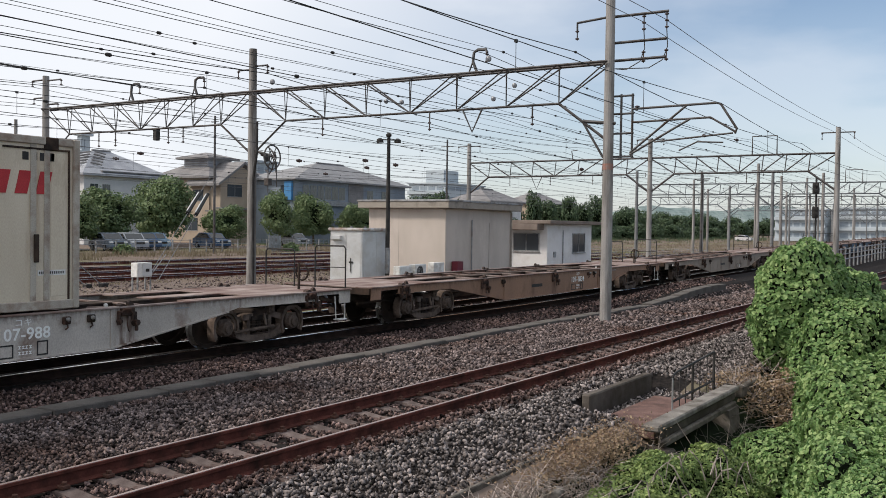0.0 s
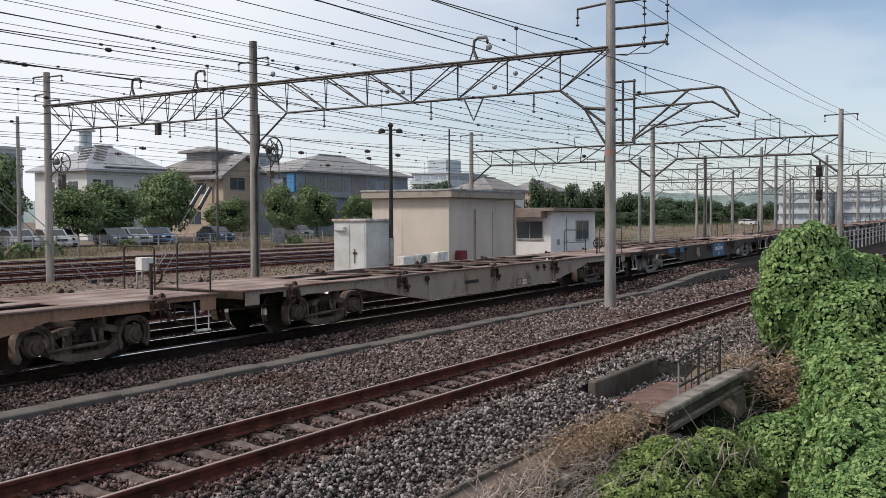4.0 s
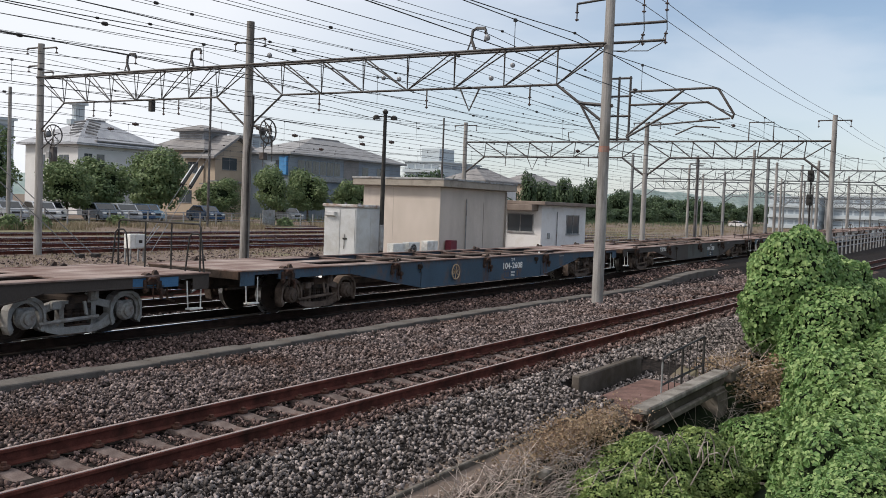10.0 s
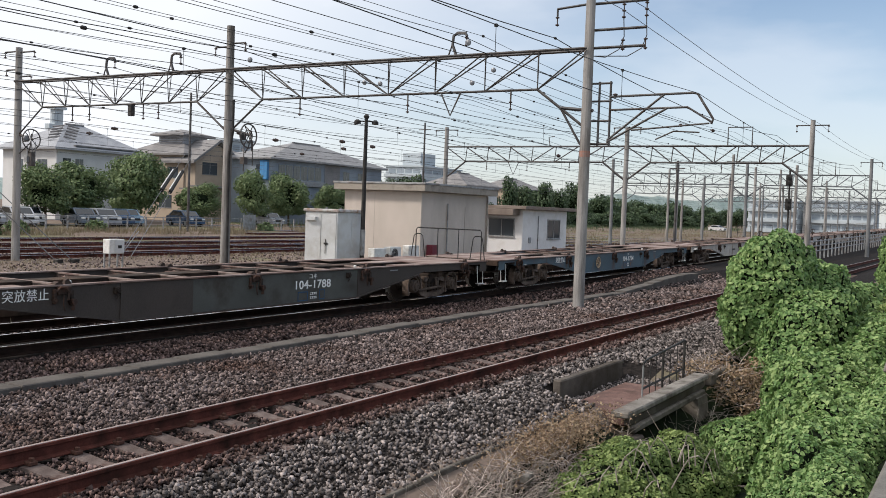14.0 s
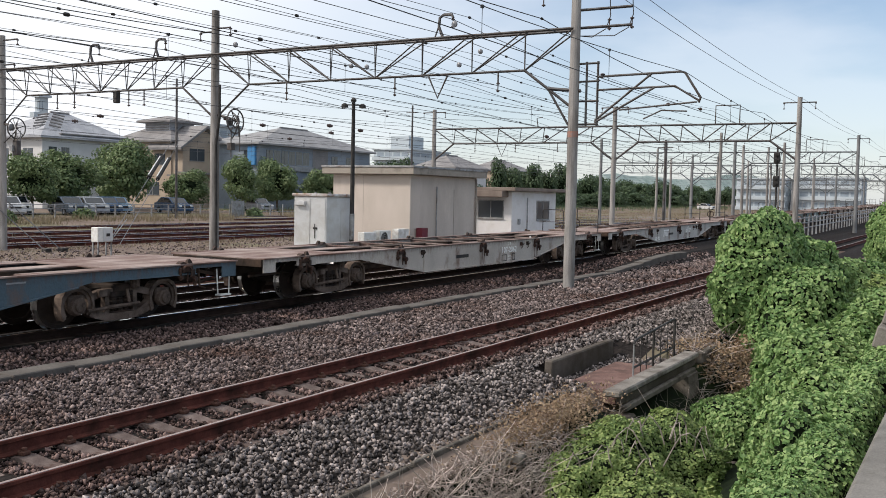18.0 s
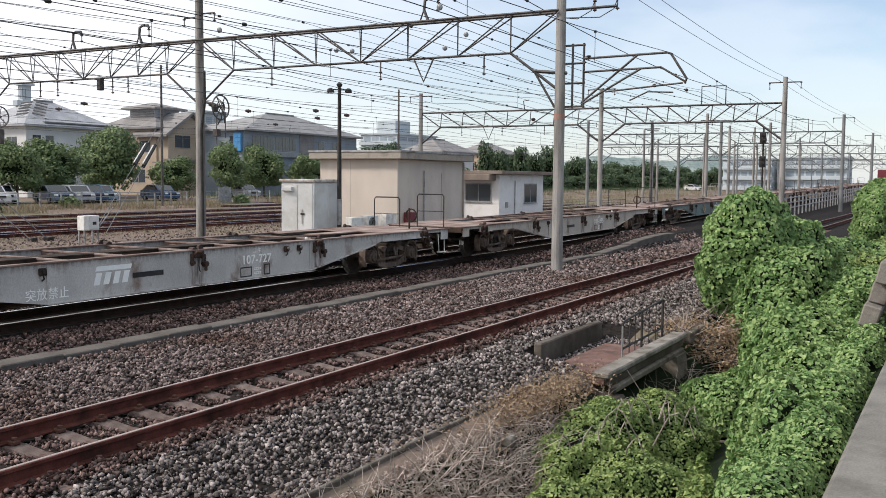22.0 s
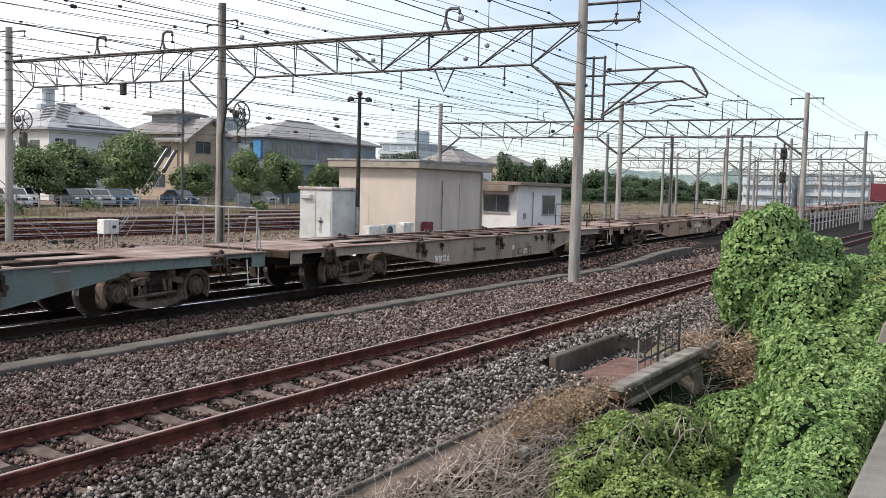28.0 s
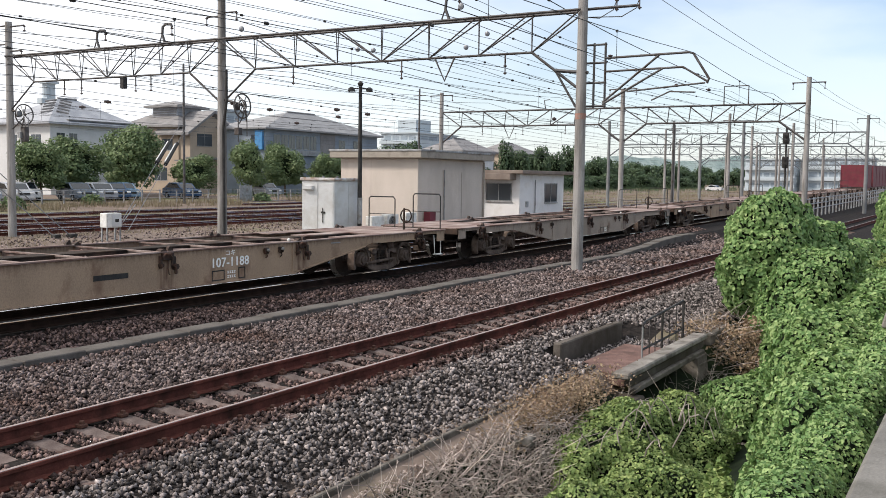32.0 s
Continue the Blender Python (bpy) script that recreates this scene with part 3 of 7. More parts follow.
def lerp_table(table, v):
    for (a, p), (b, q) in zip(table, table[1:]):
        if v <= b:
            return p + (q - p) * max(v - a, 0) / (b - a)
    return table[-1][1]


CROSS = ((-40, 0.4), (0.3, 0.4), (0.75, 0.25), (1.6, -0.35), (2.6, -1.05), (3.5, -1.1), (4.2, -0.62), (4.6, -0.40), (5.3, -0.32), (6.0, -0.20),
         (9.0, -0.20), (11.0, -0.25), (11.6, -0.24), (12.4, -0.20), (17.0, -0.20), (17.9, -0.36), (60, -0.36), (66, -0.12), (4000, -0.12))


def ground_z(x, y):
    z = lerp_table(CROSS, y)
    if y < 4.6 and 12.2 < x < 16.6 and y > 2.2:
        z -= 0.25
    if 12.9 < x < 16.7 and 4.3 < y < 5.75:
        z = min(z, -0.47)
    z += 0.36 * smooth(29, 38, x) * smooth(10.5, 11.2, y) * (1 - smooth(12.1, 13.0, y))
    return z + rail_z(x) * smooth(10.9, 12.8, y) * (1 - 0.8 * smooth(16, 24, y))


def build_ground():
    xs = np.concatenate([[-3000, -800, -200, -60, -20], np.arange(-8, 40, 0.8), np.arange(40, 130, 4), [140, 160, 200, 300, 500, 900, 1800, 4000]])
    ys = np.concatenate([[-3000, -600, -100, -20], np.arange(-4, 0, 1.0), np.arange(0, 17, 0.3), np.arange(17, 70, 3.0), [80, 100, 140, 200, 320, 600, 1200, 4000]])
    vs = [(x, y, ground_z(x, y) + (noise.noise((x * 0.7, y * 0.7, 0)) * 0.05 if 16 < y < 66 else 0)) for x in xs for y in ys]
    n = len(ys)
    fs = [(i * n + j, (i + 1) * n + j, (i + 1) * n + j + 1, i * n + j + 1) for i in range(len(xs) - 1) for j in range(n - 1)]
    me = bpy.data.meshes.new("ground")
    me.from_pydata(vs, [], fs)
    for m in (M["soil"], M["bed"], M["inner"]):
        me.materials.append(m)
    for p in me.polygons:
        c = p.center
        # Beds and ditch floor take the near-black tones that stand in for shade.
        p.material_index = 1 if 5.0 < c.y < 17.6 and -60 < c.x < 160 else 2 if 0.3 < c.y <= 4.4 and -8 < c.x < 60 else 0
    tagged(new("ground", me), "dry brown yard soil with ballast beds and ditch darkened as shade", "ground", kind="structure")


build_ground()


# ---- tracks ----
def rail_geo(x0, x1, y, steps, zf=None, top=False):
    """One rail: foot, web and head, or the bright running surface alone."""
    hw, h = 0.0325, 0.153
    prof = [(-0.063, -h), (0.063, -h), (0.063, -h + 0.012), (0.012, -h + 0.03), (0.009, -0.045), (hw, -0.034), (hw, -0.006), (hw - 0.008, -0.001),
            (-hw + 0.008, -0.001), (-hw, -0.006), (-hw, -0.034), (-0.009, -0.045), (-0.012, -h + 0.03), (-0.063, -h + 0.012)]
    if top:
        prof = [(-hw + 0.004, -0.003), (hw - 0.004, -0.003), (hw - 0.008, 0.004), (-hw + 0.008, 0.004)] if zf else [(-0.020, -0.002), (0.018, -0.002), (0.016, 0.003), (-0.018, 0.003)]
    g, n = Geo(), len(prof)
    xs = [x0 + (x1 - x0) * i / steps for i in range(steps + 1)]
    vs = [(x, y + a, b + (zf(x) if zf else 0)) for x in xs for a, b in prof]
    fs = [(i * n + k, (i + 1) * n + k, (i + 1) * n + (k + 1) % n, i * n + (k + 1) % n) for i in range(steps) for k in range(n)]
    fs += [tuple(range(n)), tuple(steps * n + k for k in range(n))[::-1]]
    return g.add(vs, fs)


def track(name, y, x0, x1, label, side, zf=None, steps=1):
    t = thing(name, label, "railway track", kind="structure")
    for s in (-1, 1):
        r = part("rail", rail_geo(x0, x1, y + s * GAUGE / 2, steps, zf), M[side], t, "rust-brown steel rail")
        part("running_surface", rail_geo(x0, x1, y + s * GAUGE / 2, steps, zf, True), M["rail_bright" if zf else "rail_top"], r, "polished rail head")
    return t


for yy in (24.4, 28.6, 32.4, 57.0, 62.0, 68.0):
    track("railway_track", yy, 64, 320, "rusty far siding rails in dry weeds", "rail_side", lambda x: -0.14, 2)
near_track = track("railway_track", NEAR_Y, -30, 220, "rust-brown rails on pale concrete sleepers in grey ballast", "rail_side")
train_track = track("railway_track", TRAIN_Y, -60, 260, "rusty rails darkened for the shade under the passing freight train", "dark_rail", rail_z, 160)
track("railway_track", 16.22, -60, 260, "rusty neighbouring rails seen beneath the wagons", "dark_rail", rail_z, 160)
for yy in (20.0, 36.2, 40.4, 45.0, 50.8):
    track("railway_track", yy, -60, 300, "rusty yard siding rails in dry weeds", "rail_side", lambda x: -0.16, 2)

# ---- kerb and pavement ----
kerb = thing("kerb", "low weathered concrete kerb between the ballast beds", "kerb", kind="structure")
for i in range(46):
    x = -2 + i * 1.0
    bend = -0.22 * smooth(20, 34, x)
    g = Geo().box(0.004, -0.20, -0.42, 0.992, 0.19, -0.155 + 0.012 * math.sin(i * 2.1), 0.015)
    if i < 42:
        part("kerb_block", g, M["kerb"], kerb, m=pose(x, KERB_Y + bend + 0.008 * math.sin(i * 1.7), 0.33 * smooth(29.5, 38, x), 0, -2.2 * (30 < x < 37), -0.5 * (20 < x < 34)))

# ---- the freight train ----
WAGON_L, BOGIE_X, WHEEL_R = 20.26, 7.1, 0.41
SLACK = (0.12, 0.10, 0.06, -0.08, -0.05, -0.10, -0.10, -0.08, 0.0, 0.12, 0.14, 0.16, 0.26)     # couplings drawn out, wagon by wagon


def travelled(t):
    """How far the train has come since the start, in metres."""
    return 5.827 * t + 0.06901 * t * t - 0.000585 * t ** 3


def side_sill():
    """A fish-bellied side sill with flanges, drawn for the far or near side alike."""
    top = 0.97
    pr = [(-6.3, top), (-6.3, 0.80), (-6.0, 0.74), (-3.4, 0.33), (3.4, 0.33), (6.0, 0.74), (6.3, 0.80), (6.3, top)]
    g = Geo().prism(pr, -0.012, 0.012)
    g.prism([(-6.0, 0.735), (-3.4, 0.325), (3.4, 0.325), (6.0, 0.735), (6.0, 0.755), (3.37, 0.345), (-3.37, 0.345), (-6.0, 0.755)], -0.07, 0.02)
    for x in (-3.4, 3.4):
        g.box(x - 0.015, -0.03, 0.34, x + 0.015, 0.012, 0.96)
    return g


def sill_end():
    """The shallow rolled sill over a bogie, with its lower lip."""
    g = Geo().box(0.0, -0.010, 0.80, 2.35, 0.010, 0.97).box(0.0, -0.05, 0.795, 2.35, 0.012, 0.812)
    return g.box(2.35, -0.008, 0.90, 3.43, 0.008, 0.97).box(3.05, -0.009, 0.70, 3.43, 0.009, 0.90)


def deck_edge():
    return Geo().box(-9.75, -0.07, 0.97, 9.75, 0.05, 1.0, 0.006)


def end_platform():
    """A plated platform over the bogie with two openings towards its inner end."""
    return Geo().prism([(0, -1.24), (4.6, -1.24), (4.6, -0.86), (2.9, -0.86), (2.9, -0.22), (4.6, -0.22), (4.6, 0.22), (2.9, 0.22), (2.9, 0.86), (4.6, 0.86), (4.6, 1.24), (0, 1.24)], 0.972, 0.992, "z")


def end_beam():
    return Geo().box(-0.02, -1.22, 0.82, 0.03, 1.22, 0.97, 0.006).box(-0.02, -0.45, 0.62, 0.03, 0.45, 0.82, 0.006)


def draft_frame():
    """Open draft-gear framework under the platform's end: channels, angle cocks and hanging pipes."""
    g = Geo().box(-1.2, -0.32, 0.62, 0.0, -0.26, 0.95).box(-1.2, 0.26, 0.62, 0.0, 0.32, 0.95)
    g.box(-1.15, -1.2, 0.88, -1.05, 1.2, 0.96).box(-0.62, -1.2, 0.90, -0.54, 1.2, 0.96)
    g.prism([(-1.1, 0.9), (-0.1, 0.72), (-0.1, 0.66), (-1.1, 0.84)], -1.12, -1.08)
    g.tube([(-1.1, -0.95, 0.72), (-0.75, -1.0, 0.60), (-0.45, -0.98, 0.66), (-0.15, -0.9, 0.60), (0.02, -0.7, 0.74)], 0.028, 6)
    g.tube([(-0.9, -1.12, 0.92), (-0.88, -1.13, 0.55), (-0.7, -1.1, 0.50)], 0.022, 6)
    g.tube([(-0.35, -1.05, 0.93), (-0.33, -1.08, 0.62)], 0.03, 6)
    return g.box(-0.5, -1.15, 0.70, -0.34, -1.0, 0.86, 0.015)


def draft_fittings():
    return Geo().lathe([(0.03, -0.06), (0.06, -0.05), (0.06, 0.05), (0.03, 0.06)], (-0.2, -1.12, 0.78), "y", 8).tube([(-0.2, -1.15, 0.78), (-0.05, -1.18, 0.84)], 0.016, 5)


def center_sill():
    g = Geo().box(-9.5, -0.2, 0.55, 9.5, -0.16, 0.95)
    g.box(-9.5, 0.16, 0.55, 9.5, 0.2, 0.95)
    g.box(-9.5, -0.22, 0.95, 9.5, 0.22, 0.97)
    return g.box(-5.0, -0.22, 0.42, 5.0, 0.22, 0.55)


def cross_beam():
    return Geo().box(-0.035, -1.23, 0.945, 0.035, 1.23, 0.972).box(-0.01, -1.22, 0.60, 0.01, 1.22, 0.945)


def diagonal_brace():
    return Geo().tube([(-0.9, -1.2, 0.90), (0.9, 1.2, 0.90)], 0.026, 4)


def lock_bracket():
    """A container lock: cheek plates, cam standing over the deck edge, curved handle, hanging pin and its chain."""
    g = Geo().box(-0.13, -0.085, 0.84, 0.13, -0.012, 0.975, 0.012)
    g.box(-0.19, -0.07, 0.70, -0.13, -0.015, 0.93, 0.012).box(0.12, -0.07, 0.66, 0.19, -0.015, 0.90, 0.012)
    g.prism([(-0.16, 0.985), (-0.15, 1.02), (-0.09, 1.045), (-0.03, 1.02), (0.0, 0.985)], -0.05, 0.07)
    g.prism([(0.03, 0.985), (0.05, 1.06), (0.10, 1.085), (0.15, 1.03), (0.17, 0.985)], -0.02, 0.04)
    g.tube([(-0.16, -0.10, 0.90), (-0.11, -0.125, 0.965), (-0.02, -0.13, 0.955), (0.05, -0.12, 0.88), (0.04, -0.11, 0.76)], 0.02, 6)
    g.lathe([(0.05, -0.13), (0.055, -0.09), (0.055, -0.01)], (0.155, 0, 0.72), "y", 8)
    g.lathe([(0.035, -0.10), (0.04, -0.01)], (-0.16, 0, 0.76), "y", 8)
    g.box(0.13, -0.11, 0.585, 0.185, -0.06, 0.69, 0.012)
    return g.tube([(-0.02, -0.09, 0.84), (-0.035, -0.095, 0.70), (-0.01, -0.09, 0.60), (0.015, -0.085, 0.585)], 0.011, 5)


def valve_cap():
    return Geo().lathe([(0.012, -0.03), (0.03, -0.022), (0.034, 0.0), (0.03, 0.022), (0.012, 0.03)], (0, 0, 0), "z", 8)


def data_plate():
    return Geo().box(-0.065, -0.005, -0.065, 0.065, 0.0, 0.065)


def valve_box():
    """A small valve body with a stub pipe on the sill."""
    g = Geo().box(-0.07, -0.08, 0.76, 0.06, -0.012, 0.88, 0.015)
    g.tube([(0.0, -0.05, 0.77), (0.01, -0.06, 0.71), (-0.03, -0.05, 0.68)], 0.014, 5)
    return g.lathe([(0.035, -0.11), (0.04, -0.08)], (-0.01, 0, 0.82), "y", 8)


def brake_cylinder():
    g = Geo().lathe([(0.06, -0.35), (0.15, -0.3), (0.15, 0.15), (0.04, 0.2), (0.025, 0.6)], (0, 0, 0), "x", 12)
    return g.tube([(0.6, 0, 0), (1.6, 0.05, -0.02), (2.6, 0.05, 0.0)], 0.022, 5)


def brake_pipe():
    return Geo().tube([(-9.6, 0.0, 0.0), (-6.0, 0.0, 0.03), (6.0, 0.0, 0.03), (9.6, 0.0, 0.0)], 0.028, 6)


def wheelset():
    g = Geo()
    for s in (-1, 1):
        y = s * 0.53
        prof = [(0.10, -0.09), (0.12, -0.05), (0.33, -0.035), (0.345, -0.062), (WHEEL_R, -0.062), (WHEEL_R, 0.045), (WHEEL_R + 0.028, 0.05), (WHEEL_R + 0.025, 0.075),
                (0.35, 0.07), (0.335, 0.03), (0.12, 0.04), (0.10, 0.09)]
        g.lathe([(r, -o * s) for r, o in prof] if s > 0 else [(r, -o * s) for r, o in prof], (0, y, 0), "y", 20)
    g.lathe([(0.08, -0.92), (0.08, 0.92)], (0, 0, 0), "y", 10)
    return g


def side_frame_low():
    """Cast side frame: a ringed arch round each axle box, a low belly and an upper tie between them."""
    g = Geo()

    def ring(x, r0, r1, y0, y1, a0=218, a1=-38):
        turn = [radians(a0 + (a1 - a0) * i / 12) for i in range(13)]
        # squared-off arch: the corners are pushed out a little
        sq = lambda a: 1.0 + 0.10 * abs(math.sin(2 * a))
        g.prism([(x + r1 * sq(a) * math.cos(a), 0.41 + r1 * sq(a) * math.sin(a)) for a in turn] + [(x + r0 * math.cos(a), 0.41 + r0 * math.sin(a)) for a in turn[::-1]], y0, y1)

    for x in (-0.93, 0.93):
        ring(x, 0.24, 0.305, -0.06, 0.06)
        ring(x, 0.292, 0.325, -0.10, 0.08)
    g.prism([(-0.70, 0.26), (-0.56, 0.17), (-0.34, 0.115), (0.34, 0.115), (0.56, 0.17), (0.70, 0.26), (0.62, 0.40), (0.42, 0.27), (0.30, 0.235), (-0.30, 0.235), (-0.42, 0.27), (-0.62, 0.40)], -0.07, 0.06)
    g.prism([(-0.66, 0.58), (-0.40, 0.645), (0.40, 0.645), (0.66, 0.58), (0.62, 0.47), (0.36, 0.54), (-0.36, 0.54), (-0.62, 0.47)], -0.06, 0.06)
    for x in (-0.30, 0.30):
        g.box(x - 0.045, -0.055, 0.23, x + 0.045, 0.055, 0.545)
    return g


def axle_box():
    g = Geo().lathe([(0.15, 0.05), (0.17, -0.03), (0.14, -0.11), (0.10, -0.12), (0.09, -0.15), (0.03, -0.155)], (0, 0, 0), "y", 14)
    return g.box(-0.16, -0.06, -0.02, 0.16, 0.05, 0.17, 0.02)


def spring_nest():
    g = Geo()
    for x in (-0.14, 0.0, 0.14):
        g.lathe([(0.055, 0.0), (0.07, 0.03), (0.055, 0.06), (0.07, 0.09), (0.055, 0.12), (0.07, 0.15), (0.055, 0.18), (0.07, 0.21), (0.055, 0.24)], (x, 0, 0), "z", 8)
    return g.box(-0.24, -0.08, 0.24, 0.24, 0.08, 0.33, 0.01).box(-0.24, -0.08, -0.03, 0.24, 0.08, 0.0, 0.01)


def brake_rig():
    g = Geo().tube([(-0.72, 0, 0.30), (-0.3, -0.03, 0.34), (0.35, -0.03, 0.36)], 0.035, 6)
    g.tube([(0.1, 0.0, 0.62), (0.12, -0.04, 0.4)], 0.03, 6)
    g.box(-0.52, -0.04, 0.52, -0.34, 0.05, 0.64, 0.015).box(0.20, -0.06, 0.62, 0.34, 0.06, 0.84, 0.015)
    return g.tube([(0.27, -0.07, 0.8), (0.27, -0.07, 0.66)], 0.045, 8)


def bolster():
    return Geo().box(-0.2, -1.05, 0.52, 0.2, 1.05, 0.72, 0.03).lathe([(0.24, 0.0), (0.24, 0.06)], (0, 0, 0.7), "z", 12)


def coupler():
    g = Geo().box(-0.55, -0.11, 0.72, 0.12, 0.11, 0.94, 0.02)
    g.box(0.1, -0.17, 0.70, 0.34, 0.17, 0.98, 0.05)
    return g.box(-0.2, -0.3, 0.62, 0.0, 0.3, 0.72, 0.02)


def air_hose():
    return Geo().tube([(0.05, -0.42, 0.86), (0.18, -0.44, 0.72), (0.30, -0.45, 0.55), (0.42, -0.44, 0.6)], 0.03, 6).lathe([(0.05, -0.05), (0.06, 0.05)], (0.05, -0.42, 0.86), "x", 8)


def end_rail_low():
    """Long low rail over the platform end, as on the older wagons."""
    return Geo().tube([(0, -1.1, 0.98), (0, -1.1, 1.80), (0, -1.05, 1.86), (0, 1.05, 1.86), (0, 1.1, 1.80), (0, 1.1, 0.98)], 0.018, 6)


def railing_post():
    return Geo().tube([(0, 0, 0.98), (0, 0, 1.86)], 0.016, 6)


def end_loop():
    return Geo().tube([(0, -0.24, 0.98), (0, -0.15, 1.62), (0, -0.08, 1.68), (0, 0.08, 1.68), (0, 0.15, 1.62), (0, 0.24, 0.98)], 0.016, 6)


def end_rail_loop():
    g = Geo().tube([(0, 0, 0.98), (0, 0, 1.86), (0, 0.05, 1.92), (0, 0.8, 1.92), (0, 0.85, 1.86), (0, 0.85, 0.98)], 0.018, 6)
    return g.tube([(0, 0, 1.45), (0, 0.85, 1.45)], 0.012, 6)


def hand_wheel_post():
    g = Geo().tube([(0, 0, 0.98), (0, 0, 1.55)], 0.03, 6)
    n = 12
    return g.tube([(0.10 + 0.0, 0.17 * math.cos(2 * math.pi * i / n), 1.35 + 0.17 * math.sin(2 * math.pi * i / n)) for i in range(n + 1)], 0.02, 5)


def step():
    return Geo().tube([(-0.17, 0, 0.86), (-0.15, -0.02, 0.36), (0.15, -0.02, 0.36), (0.17, 0, 0.86)], 0.014, 6).box(-0.15, -0.08, 0.345, 0.15, 0.05, 0.37)


def side_brake_wheel():
    g, n, r = Geo(), 20, 0.19
    g.tube([(r * math.cos(2 * math.pi * i / n), -0.07, 0.66 + r * math.sin(2 * math.pi * i / n)) for i in range(n + 1)], 0.018, 5)
    for i in range(3):
        a = math.pi * i / 3 + 0.4
        g.tube([(-r * math.cos(a), -0.07, 0.66 - r * math.sin(a)), (r * math.cos(a), -0.07, 0.66 + r * math.sin(a))], 0.014, 5)
    return g.lathe([(0.04, -0.1), (0.04, 0.0)], (0, 0, 0.66), "y", 8)


def slot():
    return Geo().box(-0.36, -0.004, -0.045, 0.36, 0.0, 0.045)


def outline_box(w, h, t=0.022):
    g = Geo()
    for x0, z0, x1, z1 in ((-w, -h, w, -h + t), (-w, h - t, w, h), (-w, -h, -w + t, h), (w - t, -h, w, h)):
        g.box(x0, -0.004, z0, x1, 0.0, z1)
    return g


def fine_print():
    """One row of four printed characters, too small to read."""
    g = Geo()
    for i in range(4):
        x = -0.115 + i * 0.06
        g.box(x, -0.004, 0.012, x + 0.045, 0.0, 0.024).box(x, -0.004, -0.024, x + 0.045, 0.0, -0.012).box(x + 0.016, -0.004, -0.012, x + 0.028, 0.0, 0.012)
    return g


def maker_bars():
    return Geo().box(-0.17, -0.004, -0.013, 0.17, 0.0, 0.013)


def side_motif():
    """The operator's pale mark on the sill, as plain slanted bars."""
    g = Geo()
    for i in range(4):
        g.prism([(-0.40 + i * 0.2, -0.14), (-0.28 + i * 0.2, -0.14), (-0.22 + i * 0.2, 0.06), (-0.34 + i * 0.2, 0.06)], -0.004, 0.0)
    return g.prism([(-0.36, 0.09), (0.40, 0.09), (0.43, 0.17), (-0.33, 0.17)], -0.004, 0.0)


def air_tank():
    return Geo().lathe([(0.05, -0.62), (0.17, -0.58), (0.20, -0.5), (0.20, 0.5), (0.17, 0.58), (0.05, 0.62)], (0, 0, 0), "x", 14)


def end_sign():
    return Geo().box(-0.28, -0.008, -0.09, 0.28, 0.0, 0.09)


def bogie(parent, x, flip, frame_mat):
    b = part("bogie", shared("bogie", bolster, M["under"]), M["under"], parent, m=pose(x, 0, 0, 0, 0, 180 if flip else 0))
    for s in (-1, 1):
        part("side_frame", shared("side_frame", side_frame_low, frame_mat), frame_mat, b, m=pose(0, s * 0.98, 0, 0, 0, 0 if s < 0 else 180))
        part("spring_nest", shared("spring_nest", spring_nest, M["under"]), M["under"], b, m=pose(0, s * 0.98, 0.26))
        part("brake_rigging", shared("brake_rigging", brake_rig, frame_mat), frame_mat, b, m=pose(0, s * 1.06, 0, 0, 0, 0 if s < 0 else 180))
        for k in (-1, 1):
            part("axle_box", shared("axle_box", axle_box, frame_mat), frame_mat, b, m=pose(k * 0.93, s * 1.0, WHEEL_R, 0, 0, 0 if s < 0 else 180))
    sets = []
    for k in (-1, 1):
        me = shared("wheelset", wheelset, M["wheel"], False)
        if len(me.materials) == 1:
            me.materials.append(M["tread"])
            for f in me.polygons:
                r = math.hypot(f.center.x, f.center.z)
                f.material_index = 1 if r > 0.395 else 0
        sets.append(part("wheelset", shared("wheelset", wheelset, M["wheel"], False), M["wheel"], b, m=pose(k * 0.93, 0, WHEEL_R)))
    return sets


WAGONS, WHEELS = [], []


def text_on(w, body, x, z, size, mat, squeeze=1.0):
    lettering("wagon_lettering", body, size, mat, w, pose(x, -1.2575, z), 0.003, squeeze)


